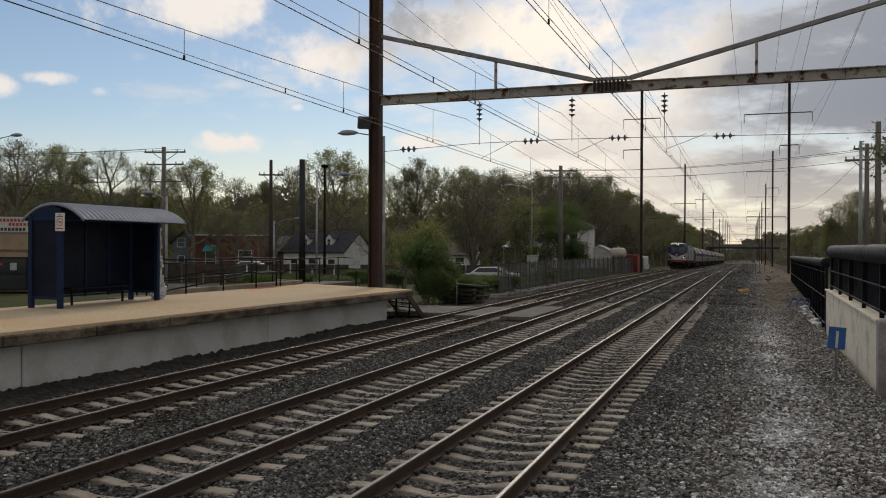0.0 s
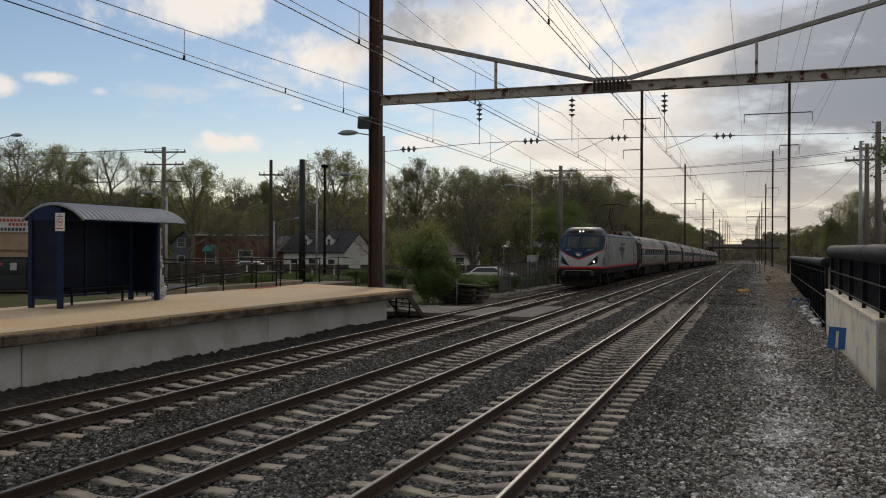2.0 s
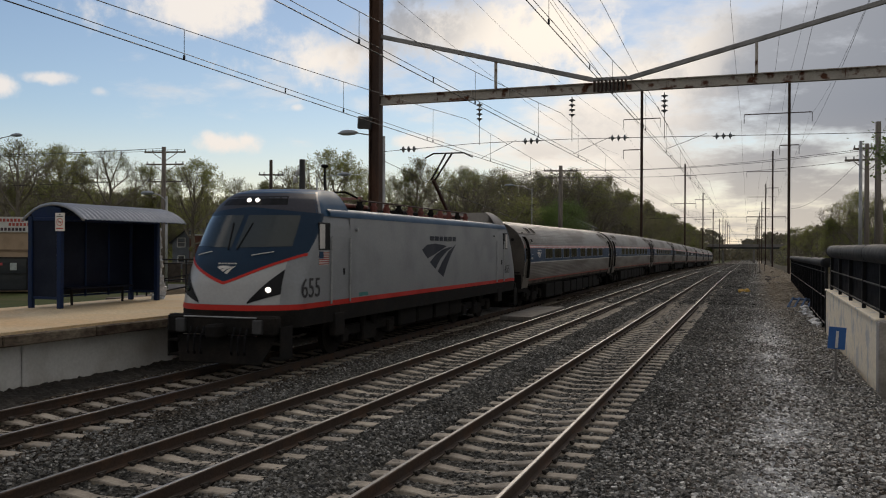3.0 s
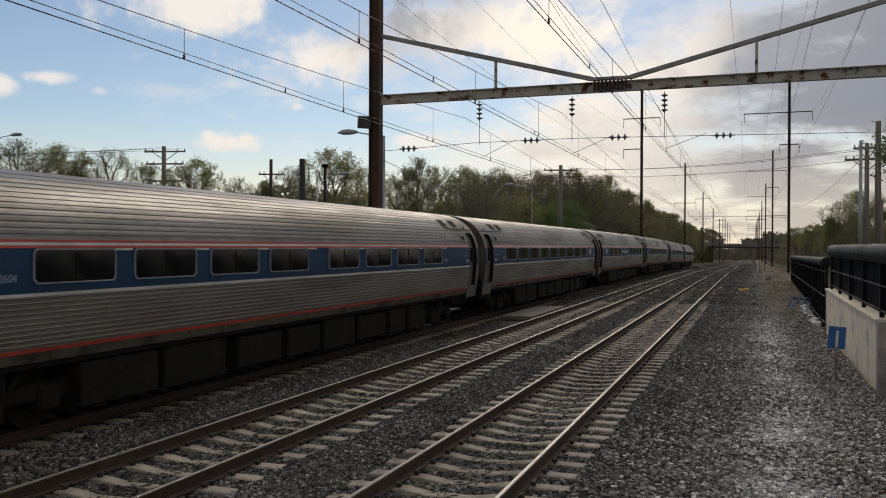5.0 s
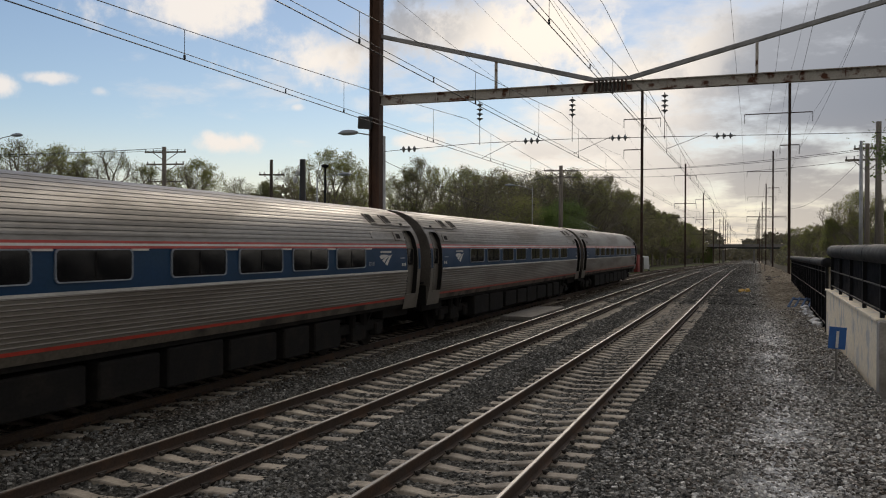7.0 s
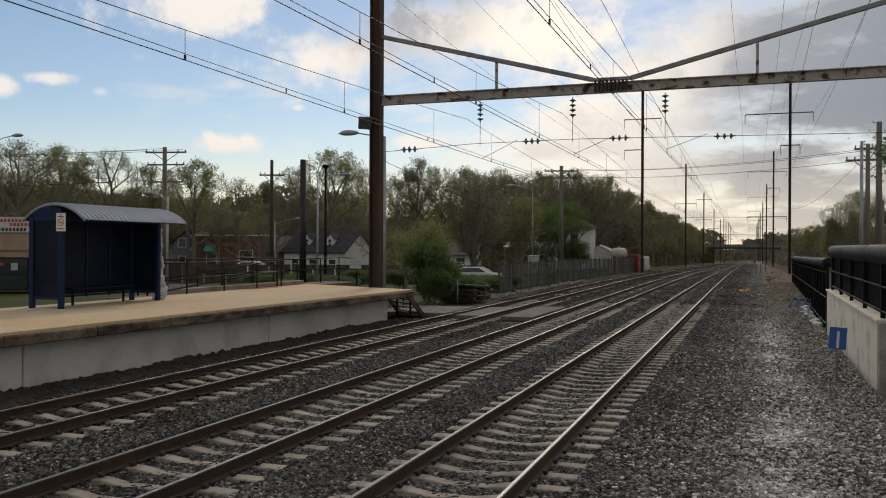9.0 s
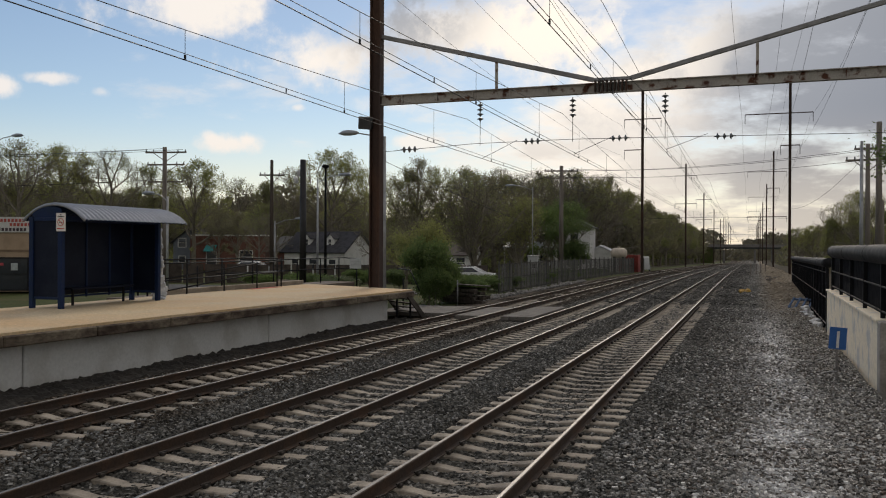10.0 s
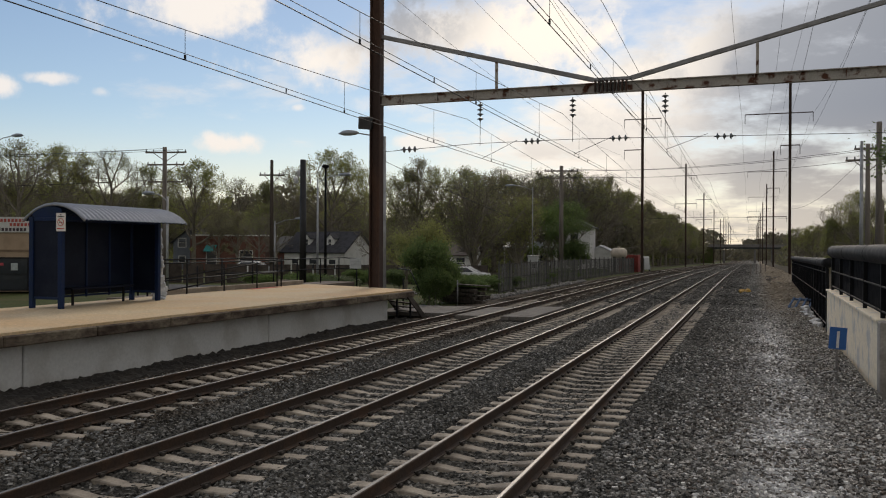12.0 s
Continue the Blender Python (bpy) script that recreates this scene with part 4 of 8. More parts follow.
def insulator(x, y, z, way, n, r, label):
    """A rod with n bell-shaped discs, along the vector way from (x, y, z)."""
    ob = empty("insulator", pose(x, y, z), label=label, category="insulator", group="insulators")
    q = Vector(way)
    d = q / n
    part("rod", B().cyl(-d * 0.15, q + d * 0.15, 0.02, None, 6), WIRE, ob, "", True)
    for k in range(n):
        c = d * (k + 0.25)
        b, u = B(), d.normalized()
        prof = [(r * 0.35, 0.0), (r * 0.55, 0.012), (r, 0.045), (r * 0.98, 0.062), (r * 0.5, 0.058), (r * 0.33, 0.11)]
        side = u.orthogonal().normalized()
        up = u.cross(side)
        m = 14
        for rr, h in prof:
            b.v += [tuple(c + u * h + side * (rr * math.cos(2 * math.pi * i / m)) + up * (rr * math.sin(2 * math.pi * i / m))) for i in range(m)]
        for j in range(len(prof) - 1):
            b.f += [(j * m + i, j * m + (i + 1) % m, (j + 1) * m + (i + 1) % m, (j + 1) * m + i) for i in range(m)]
        b.f += [tuple(reversed(range(m))), tuple(range((len(prof) - 1) * m, len(prof) * m))]
        part("disc", b, INSUL, ob, "", True)
    return ob


PORTAL_Y = (33.0, 120.0, 203.0, 285.0, 368.0, 450.0)
MESSENGER = (-10.2, -6.58, -3.2)     # where the wires of each track run


def make_portal():
    y = 33.0
    po = empty("catenary_portal", label="rusty steel overhead-line portal spanning the tracks", category="catenary portal")
    po.matrix_basis = pose(0, 33.65, -0.053) @ Matrix.Diagonal((1.0197, 1.0197, 1.0197, 1))
    y = 33.6
    part("column", h_column(B(), -14.31, 0, -0.4, 16.0, 0.44, 0.40), POLERUST, po, "brown built-up steel column")
    part("column", h_column(B(), 4.9, 0, -0.4, 16.0, 0.44, 0.40), POLERUST, po, "brown built-up steel column")
    za, zb = 8.47, 8.56
    for z, h, nm in ((0.17, 0.03, "top_flange"), (-0.17, 0.03, "bottom_flange")):
        part(nm, B().bar((-14.1, 0, za + z), (4.7, 0, zb + z), 0.26, h), BEAMRUST, po)
    part("beam_web", B().bar((-14.1, 0, za), (4.7, 0, zb), 0.03, 0.31), BEAMRUST, po, "grey-painted beam with peeling rust")
    for k in range(13):
        x = -13.2 + 1.45 * k
        part("stiffener", B().box(x, -0.07, za + 0.005 * k, 0.03, 0.1, 0.31), BEAMRUST, po)
    for pts in (((-14.1, 11.0), (-5.7, 8.82)), ((-4.35, 8.82), (4.7, 11.05))):
        b = B().bar((pts[0][0], 0, pts[0][1]), (pts[1][0], 0, pts[1][1]), 0.12, 0.17, 0.02)
        part("bow", b, BOWSTEEL, po, "grey steel tension bar")
    part("bow", B().box(-5.02, 0, 8.82, 1.4, 0.12, 0.13, 0.02), BOWSTEEL, po, "grey steel tension bar")
    for x, z in ((-9.38, 9.7), (-0.05, 9.85)):
        part("strut", B().box(x, 0, (8.65 + z) / 2, 0.10, 0.10, z - 8.65 + 0.1, 0.01), BEAMRUST, po)
    spring = B()
    for k in range(9):
        spring.box(-5.62 + 0.14 * k, -0.05, 8.55, 0.05, 0.34, 0.42, 0.01)
    part("clamp", spring, POLERUST, po, "rusty clamp plates at midspan")
    for x in MESSENGER:
        s = insulator(x, y, 8.30, (0, 0, -0.72), 4, 0.125, "brown disc insulator string hung from the beam")
        part("hanger", B().cyl((0, 0, -0.74), (0, 0, -1.65), 0.012, None, 6), WIRE, s)
    # level span wire with its insulators
    pts = [(-14.2, y, 6.52), (-10.4, y, 6.72), (-6.6, y, 6.76), (-3.2, y, 6.72), (0.5, y, 6.66), (4.8, y, 6.60)]
    thing("span_wire", B().tube(pts, 0.011, 5), WIRE, "thin steel span wire below the portal", "wire")
    for x, z in ((-13.15, 6.58), (-8.15, 6.74), (-4.85, 6.74), (-1.15, 6.68)):
        insulator(x - 0.33, y, z, (0.69, 0, 0), 3, 0.125, "dark disc insulators strung in the span wire")
    # lamp box and floodlight on the column
    bx = empty("column_box", pose(-14.96, 33.4, 7.68), label="dark box lamp bracketed to the column", category="lamp")
    part("housing", B().box(0, 0, 0, 0.54, 0.35, 0.50, 0.03, Euler((0.15, 0.08, 0.2)).to_matrix()), mat("dark_housing", (0.05, 0.052, 0.055), 0.5, 0.2, 0.2, 3, 20, 0.05), bx)
    part("bracket", B().box(0.3, 0.05, 0.05, 0.25, 0.06, 0.06), POLERUST, bx)


def make_wires():
    for ti, (x, tc) in enumerate(zip(MESSENGER, TRACKS)):
        con, aux, mes, han = B(), B(), B(), B()
        cz = (6.31, 6.36, 6.44)[ti]
        ss = list(np.arange(-52, 34, 3.0)) + list(np.arange(35, 290, 5.0)) + [320, 370, 420]
        def mz(s):
            k = min(range(len(spans)), key=lambda i: abs(s - (spans[i][0] + spans[i][1]) / 2))
            a, b = spans[k]
            u = (s - (a + b) / 2) / ((b - a) / 2)
            return cz + 0.17 + 1.12 * u * u
        spans = [(-54, 33), (33, 120), (120, 203), (203, 285), (285, 368), (368, 450)]
        def at(s, z):
            return along(s, x + (tc - x) * 0.35 * (0.5 + 0.5 * math.sin(s * 0.036)), z)
        con.tube([at(s, cz - 0.03) for s in ss], 0.011, 4)
        aux.tube([at(s, cz + 0.09) for s in ss], 0.008, 4)
        mes.tube([at(s, mz(s)) for s in sorted(set(ss + [33.0, 120.0, 203.0]))], 0.009, 4)
        s = -50.0
        while s < 280:
            p, q = at(s, cz), at(s, mz(s))
            han.cyl(p, q, 0.006 if s < 60 else 0.009, None, 4)
            han.box(p[0], p[1], p[2] + 0.02, 0.03, 0.05, 0.09, 0.006)
            s += 7.2 if s < 120 else 14
        for k in range(11):
            px_, py_, pz_ = at(-40 + 9.8 * k, cz + 0.03)
            han.box(px_, py_, pz_, 0.02, 0.04, 0.10, 0.006)
        w = empty("overhead_line", pose(0, 0, 0), label="overhead line with messenger, hangers and contact wire", category="overhead line", group="overhead lines")
        part("contact_wire", con, WIRE, w)
        part("auxiliary_wire", aux, WIRE, w)
        part("messenger_wire", mes, WIRE, w)
        part("hangers", han, WIRE, w)
    # pull-off wires
    for k, (x, z) in enumerate(((-10.6, 6.3), (-6.85, 6.36), (-3.3, 6.44))):
        b = B().tube([(x, 35.2, z), (x + 2.0 - 0.2 * k, 33.1, 6.73)], 0.010, 4)
        thing("pull_off", b, WIRE, "thin pull-off wire beside the portal", "wire", "pull-offs")
    # feeder and transmission wires high above
    for x, z, sag in ((-16.8, 19.2, 1.6), (-12.1, 19.2, 1.6), (-16.8, 15.2, 1.4), (-1.65, 19.1, 1.8), (1.38, 19.1, 1.8), (6.3, 19.3, 1.8), (2.6, 15.2, 1.4), (4.9, 15.2, 1.4), (-14.4, 23.8, 1.5), (3.7, 23.6, 1.5), (-8.5, 13.5, 1.6), (-5.5, 11.6, 1.2)):
        b = B()
        pts = []
        for a, c in zip((-54,) + PORTAL_Y[:4], PORTAL_Y[:5]):
            for k in range(12):
                u = k / 12
                s = a + (c - a) * u
                pts.append(along(s, x + 0.25, z - 4 * sag * u * (1 - u)))
        b.tube(pts, 0.011, 4)
        thing("transmission_wire", b, WIRE, "high transmission wire along the railway", "wire", "transmission wires")


def mast(x, s, height, arms, label, w=0.33, braces=()):
    ob = empty("catenary_mast", pose(*along(s, x, -0.3)), label=label, category="catenary mast", group="catenary masts")
    part("column", h_column(B(), 0, 0, 0, height, w, w), POLERUST, ob)
    for z, xa, xb in arms:
        a = part("crossarm", B().bar((xa, 0, z), (xb, 0, z + 0.02), 0.09, 0.12, 0.01), POLERUST, ob)
        for xx in (xa, xb):
            if abs(xx) > 0.4:
                b = B()
                disc_string(b, (xx, 0, z), (xx, 0, z - 1.15), 7, 0.07)
                part("insulator", b, INSUL, a, "", True)
    return ob


def make_masts():
    lab = "tall brown steel catenary mast with crossarms"
    mast(-13.73, 120, 24.2, [(20.1, -2.35, 2.35), (16.1, -2.35, 0.0)], lab)
    mast(4.25, 120, 24.4, [(20.1, -5.3, 2.65), (16.1, -1.1, 1.15)], lab)
    for k, s in enumerate(PORTAL_Y[2:]):
        mast(-13.6, s, (22.6, 21.9, 21.5, 21)[k], [(20.0, -2.3, 2.3), (13.9, -2.3, 2.3)], lab)
        mast(4.3, s, (24.8, 24.4, 24, 24)[k], [(20.5, -5.2, 2.6), (17.0, -1.2, 1.2), (11, -5.2, 2.6)], lab)
    for s, h in ((510, 24), (560, 24), (620, 24), (700, 24)):
        mast(-13.6, s, h, [(20.0, -2.3, 2.3), (13.9, -2.3, 2.3)], lab)
        mast(4.3, s, h, [(20.0, -5.2, 2.6), (13, -2.3, 2.3)], lab)
    for s in PORTAL_Y[1:]:
        pts = [along(s, x, 6.75 + 0.2 * math.sin((x + 14) * 0.17)) for x in (-14.4, -11, -7, -3, 0.5, 4.1)]
        thing("span_wire", B().tube(pts, 0.02, 4), WIRE, "thin steel span wire between masts", "wire", "span wires")


# ---- street furniture behind the platform ----
def utility_pole(x, y, z0, z1, r, arms, material, label, angle=0.0, name="utility_pole"):
    ob = empty(name, pose(x, y, z0, 0, 0, angle), label=label, category="utility pole", group="utility poles")
    part("pole", B().cyl((0, 0, -0.2), (0, 0, z1 - z0), r * 1.2, r * 0.85, 10), material, ob, "", True)
    for z, half in arms:
        a = part("crossarm", B().box(0, r, z - z0, 2 * half, 0.10, 0.13, 0.01), material, ob)
        for k in (-1, -0.62, 0.62, 1):
            b = B().cyl((k * (half - 0.08), r, z - z0 + 0.05), (k * (half - 0.08), r, z - z0 + 0.24), 0.05, 0.035, 7)
            part("insulator", b, INSUL, a)
        part("brace", B().bar((-half * 0.6, r, z - z0 - 0.05), (0, r, z - z0 - 0.75), 0.03, 0.05), material, ob)
        part("brace", B().bar((half * 0.6, r, z - z0 - 0.05), (0, r, z - z0 - 0.75), 0.03, 0.05), material, ob)
    return ob


def street_lamp(x, y, z0, z1, reach, angle, material=GALV, label="grey galvanised street lamp with a cobra head", r=0.075, rise=0.5):
    ob = empty("street_lamp", pose(x, y, z0, 0, 0, angle), label=label, category="street lamp", group="street lamps")
    part("pole", B().cyl((0, 0, -0.2), (0, 0, z1 - z0), r * 1.2, r * 0.8, 10), material, ob, "", True)
    h = z1 - z0 - 0.3
    part("arm", B().tube([(0, 0, h), (reach * 0.35, 0, h + rise * 0.75), (reach * 0.75, 0, h + rise)], 0.03, 6), material, ob, "", True)
    b = B()
    n = 10
    rows = [(0.70, 0.05, 0.05), (0.78, 0.12, 0.11), (0.9, 0.18, 0.15), (1.02, 0.16, 0.13), (1.12, 0.02, 0.02)]
    for f, wy, wz in rows:
        for i in range(n):
            t = 2 * math.pi * i / n
            b.v.append((reach * f if f < 0.8 else reach * 0.78 + (f - 0.78) * 2.4, wy * math.cos(t), h + rise + wz * math.sin(t) * (1.0 if math.sin(t) > 0 else 0.7)))
    for k in range(len(rows) - 1):
        for i in range(n):
            j = (i + 1) % n
            b.f.append((k * n + i, k * n + j, (k + 1) * n + j, (k + 1) * n + i))
    part("lamp_head", b, mat("lamp_head", (0.30, 0.33, 0.36), 0.45, 0.4, 0.2, 4, 20, 0.05), ob, "", True)
    return ob


def make_poles():
    utility_pole(-45.6, 62, -0.2, 10.7, 0.20, ((10.3, 1.75), (9.3, 1.6), (7.9, 1.5)), UTILWOOD, "weathered wooden utility pole with three crossarms", 12)
    utility_pole(-40.1, 69.6, -0.2, 10.2, 0.16, ((8.9, 1.1),), DARKWOOD, "dark wooden utility pole with one crossarm", 20)
    utility_pole(-18.75, 90, -0.3, 10.9, 0.22, ((10.4, 1.7), (9.7, 1.5)), UTILWOOD, "grey wooden utility pole beside the railway fence", 15)
    # black camera pole
    cp = empty("camera_pole", pose(-22.35, 42, -0.2), label="black steel pole with two dome cameras", category="camera pole")
    part("pole", B().cyl((0, 0, 0), (0, 0, 7.4), 0.19, 0.16, 12), mat("black_pole", (0.02, 0.02, 0.022), 0.5, 0.2, 0.2, 3, 20, 0.05), cp, "", True)
    white = mat("camera_white", (0.55, 0.56, 0.58), 0.4, 0, 0.1, 4, 20, 0)
    for dx, z in ((-0.42, 6.3), (-0.24, 6.65)):
        part("arm", B().tube([(0, 0, z + 0.25), (dx * 0.5, 0, z + 0.5), (dx, 0, z + 0.42), (dx, 0, z + 0.2)], 0.03, 6), GALV, cp)
        part("dome", B().lathe(dx, 0, [(0.02, z - 0.13), (0.09, z - 0.1), (0.125, z), (0.125, z + 0.12), (0.08, z + 0.2), (0.03, z + 0.24)], 12), white, cp, "pale dome camera", True)
    # lamp on a dark post
    dp = empty("post_lamp", pose(-24.06, 48, -0.2), label="dark slender post with a flat lamp on top", category="lamp post")
    part("post", B().cyl((0, 0, 0), (0, 0, 7.6), 0.10, 0.06, 8), BLACKMETAL, dp, "", True)
    part("lamp_head", B().lathe(0, 0, [(0.05, 7.45), (0.20, 7.55), (0.24, 7.63), (0.15, 7.70)], 10), BLACKMETAL, dp, "", True)
    street_lamp(-28.16, 55, -0.2, 7.3, 2.2, 0, label="pale steel street lamp with a short arm")
    street_lamp(-32.9, 45, -0.2, 5.6, 1.3, 180, label="pale street lamp with a short arm")
    street_lamp(-15.25, 36, -0.3, 7.45, 1.75, 180, r=0.10, label="galvanised lamp post with a cobra-head lamp by the platform")
    street_lamp(-48.1, 47, -0.2, 9.7, 2.2, 0, label="grey street lamp by the shop")
    street_lamp(-40.3, 70.5, -0.2, 4.9, 2.6, 10, label="pale street lamp with a long arm")
    street_lamp(-20.25, 84.0, -0.2, 8.4, 2.4, 185, r=0.04, label="pale street lamp beyond the fence")
    # wires between the street poles
    def slack(p, q, sag, n=14, r=0.014):
        p, q = Vector(p), Vector(q)
        return B().tube([p + (q - p) * (k / n) - Vector((0, 0, 4 * sag * (k / n) * (1 - k / n))) for k in range(n + 1)], r, 4)
    for dx, dz in ((-1.5, 10.5), (0, 10.6), (1.5, 10.5), (0.3, 8.1)):
        thing("street_wire", slack((-45.6 + dx, 62 + 0.2 * dx, dz), (-95, 42 + dx, dz), 0.9), WIRE, "slack street power wire between poles", "wire", "street wires")
    for dx, dz in ((-1.5, 10.55), (1.4, 10.55), (-1.2, 9.9)):
        thing("street_wire", slack((-18.75 + dx, 90, dz), (5.9 + 0.3 * dx, 60, dz - 1.9), 0.5), WIRE, "power wire crossing over the railway", "wire", "street wires")
        thing("street_wire", slack((-18.75 + dx, 90, dz), (-40.1 + dx, 110, dz), 0.8), WIRE, "slack street power wire between poles", "wire", "street wires")
    thing("guy_wire", slack((-15.25, 36, 6.4), (-12.6, 52, 4.0), 0.1), WIRE, "thin guy wire from the lamp post", "wire")
    # poles on the right
    utility_pole(5.9, 60, -0.3, 9.2, 0.11, (), GALV, "pale smooth steel pole beside the ramp", 0)
    utility_pole(6.28, 55, -0.3, 9.7, 0.17, (), UTILWOOD, "thick grey wooden utility pole", 10)
    utility_pole(6.5, 62.5, -0.3, 9.3, 0.15, ((9.0, 0.8), (8.3, 1.3)), UTILWOOD, "wooden utility pole with transformers", -8)
    utility_pole(7.0, 60.0, -0.3, 5.6, 0.17, (), UTILWOOD, "short wooden pole stub", 0)
    thing("street_wire", slack((6.0, 60, 8.2), (3.9, 120, 7.6), 0.8), WIRE, "loose wire slanting from the poles", "wire", "street wires")


# ---- right side: ramp wall and covered fence ----
def make_right_side():
    x = 2.28
    wl = empty("ramp_wall", pose(x, 26, -0.3), label="cream painted concrete retaining wall with stains", category="wall", kind="structure")
    cuts = [19.9, 24.8, 29.6, 34.2]
    for a, b_ in zip(cuts[:-1], cuts[1:]):
        part("wall_panel", B().box(0.12, (a + b_) / 2 - 26, 0.78, 0.24, b_ - a - 0.012, 1.6, 0.015), CREAM, wl)
    part("cap", B().box(0.13, 1.05, 1.56, 0.34, 14.3, 0.07, 0.015), CREAM, wl)
    part("wall_panel", B().box(0.35, -9.2, 0.55, 0.24, 6.0, 1.1, 0.015), CREAM, wl)
    part("pier", B().box(0.14, -6.35, 0.62, 0.34, 0.42, 1.9, 0.02), mat("grey_concrete", (0.34, 0.31, 0.28), 0.9, 0, 0.25, 2, 20, 0.2), wl, "bare grey concrete pier")
    def covered_fence(ya, yb, xa, xb, za, zb, fa, fb, step, label, r=0.17):
        """Posts, rails and dark infill under a round black cover."""
        ob = empty("covered_railing", pose(xa, ya, fa), label=label, category="railing", group="ramp railings")
        L_ = yb - ya
        dx, dz, df = (xb - xa) / L_, (zb - za) / L_, (fb - fa) / L_
        n = max(1, round(L_ / step))
        for k in range(n + 1):
            y = L_ * k / n
            part("post", B().box(dx * y, y, (za + dz * y - fa + df * y) / 2 - 0.04, 0.09, 0.09, za + dz * y - fa - df * y, 0.008), BLACKMETAL, ob)
        for f in (0.12, 0.50, 0.86):
            p, q = (-0.02, 0, (za - fa) * f), (dx * L_ - 0.02, L_, df * L_ + (zb - fb) * f)
            part("rail", B().bar(p, q, 0.035, 0.035, 0.006), BLACKMETAL, ob)
        b = B()
        b.bar((0.05, 0, (za - fa) * 0.5), (dx * L_ + 0.05, L_, df * L_ + (zb - fb) * 0.5), 0.012, (za - fa) - 0.16)
        part("infill", b, MESHBLACK, ob, "black infill sheet")
        b = B().tube([(dx * y + 0.02, y, za - fa + dz * y) for y in np.linspace(-0.15, L_ + 0.1, max(4, int(L_ / 1.5)))], r, 14)
        part("cover", b, BLACKTUBE, ob, "round black cover along the top", True)
        m = max(2, int(L_ / 4.5))
        for k in range(m + 1):
            y = L_ * k / m
            part("band", B().cyl((dx * y + 0.02, y - 0.02, za - fa + dz * y), (dx * y + 0.02, y + 0.02, za - fa + dz * y), r + 0.006, None, 14), BLACKTUBE, ob)
    covered_fence(17.0, 33.3, x + 0.12, x + 0.12, 2.60, 2.60, 1.28, 1.28, 3.4, "black railing with infill and a round black cover on the wall", 0.2)
    covered_fence(34.3, 78.0, x + 0.02, 2.62, 2.2, 1.9, -0.25, -0.55, 2.2, "long black railing with a round black cover along the ramp")
    covered_fence(33.0, 60.0, x + 1.7, x + 2.0, 2.45, 2.3, -0.2, -0.2, 2.2, "black railing on the ramp's far side")
    # sign on a stake
    sg = empty("track_sign", pose(1.60, 21.0, -0.28), label="blue rectangular track sign with a white bar on a stake", category="sign")
    part("stake", B().box(0, 0.02, 0.64, 0.05, 0.03, 1.32, 0.004), mat("perforated_stake", (0.23, 0.22, 0.21), 0.6, 0.4, 0.3, 8, 40, 0.1), sg, "grey perforated stake")
    part("plate", B().box(0.02, 0, 1.07, 0.345, 0.012, 0.47, 0.005, Euler((0, 0.07, 0)).to_matrix()), mat("sign_blue", (0.02, 0.12, 0.38), 0.5, 0, 0.12, 4, 30, 0), sg)
    part("white_bar", B().box(0.02, -0.012, 1.04, 0.055, 0.006, 0.36, 0.002, Euler((0, 0.07, 0)).to_matrix()), mat("sign_bar", (0.7, 0.7, 0.68), 0.5, 0, 0.12, 4, 30, 0), sg)
    part("wire_stub", B().tube([(0, 0, 0.36), (-0.12, 0, 0.36), (-0.3, 0, 0.31)], 0.012, 5), GALV, sg)
    # rubble and small debris
    rng = random.Random(21)
    deb = B()
    for k in range(24):
        y = rng.uniform(34.5, 46)
        s = rng.uniform(0.14, 0.30)
        deb.box(2.08 + rng.uniform(-0.12, 0.06), y, -0.12, s * 1.5, s, s * 0.7, s * 0.15, Euler((rng.uniform(-.4, .4), rng.uniform(-.4, .4), rng.uniform(0, 3))).to_matrix())
    thing("white_rubble", deb, mat("white_rubble", (0.72, 0.72, 0.72), 0.8, 0, 0.2, 5, 20, 0.3), "broken white concrete pieces along the railing foot", "rubble", kind="stuff")
    pal = empty("blue_pallet", pose(2.0, 46.6, 0.0, 0, -38, 62), label="weathered blue pallet frame leaning on the railing foot", category="pallet")
    blue = mat("worn_blue", (0.10, 0.17, 0.30), 0.7, 0, 0.4, 4, 20, 0.2)
    for k in range(4):
        part("slat", B().box(0, -0.48 + 0.32 * k, 0.12, 0.72, 0.10, 0.05, 0.006), blue, pal)
    for xx in (-0.32, 0.32):
        part("runner", B().box(xx, 0, 0.05, 0.08, 1.1, 0.09, 0.006), blue, pal)
    b = B()
    for k in range(9):
        s = rng.uniform(0.14, 0.27)
        b.box(-0.82 + rng.uniform(-0.24, 0.26), 62 + rng.uniform(-0.3, 0.3), -0.2 + s * 0.5, s * 1.6, s * 1.2, s, s * 0.3, Euler((rng.uniform(-.4, .4), rng.uniform(-.4, .4), rng.uniform(0, 3))).to_matrix())
    thing("yellow_bundle", b, mat("yellow_plastic", (0.55, 0.33, 0.06), 0.6, 0, 0.35, 3, 20, 0.2), "crumpled yellow bundle lying beside the track", "bundle")
    thing("plastic_cap", B().lathe(0.62, 13.9, [(0.03, -0.2), (0.034, -0.17), (0.02, -0.15)], 8), mat("orange_red", (0.55, 0.12, 0.05), 0.6, 0, 0.2, 4, 20, 0), "small orange-red plastic cap in the gravel", "cap")
    b = B()
    for k in range(14):
        s = rng.uniform(0.15, 0.5)
        yd = rng.uniform(75, 98)
        b.box(1.5 + rng.uniform(-0.6, 0.8), yd, track_z(yd) - 0.2 + s * 0.2, s * 1.8, s, s * 0.6, s * 0.2, Euler((rng.uniform(-.4, .4), rng.uniform(-.4, .4), rng.uniform(0, 3))).to_matrix())
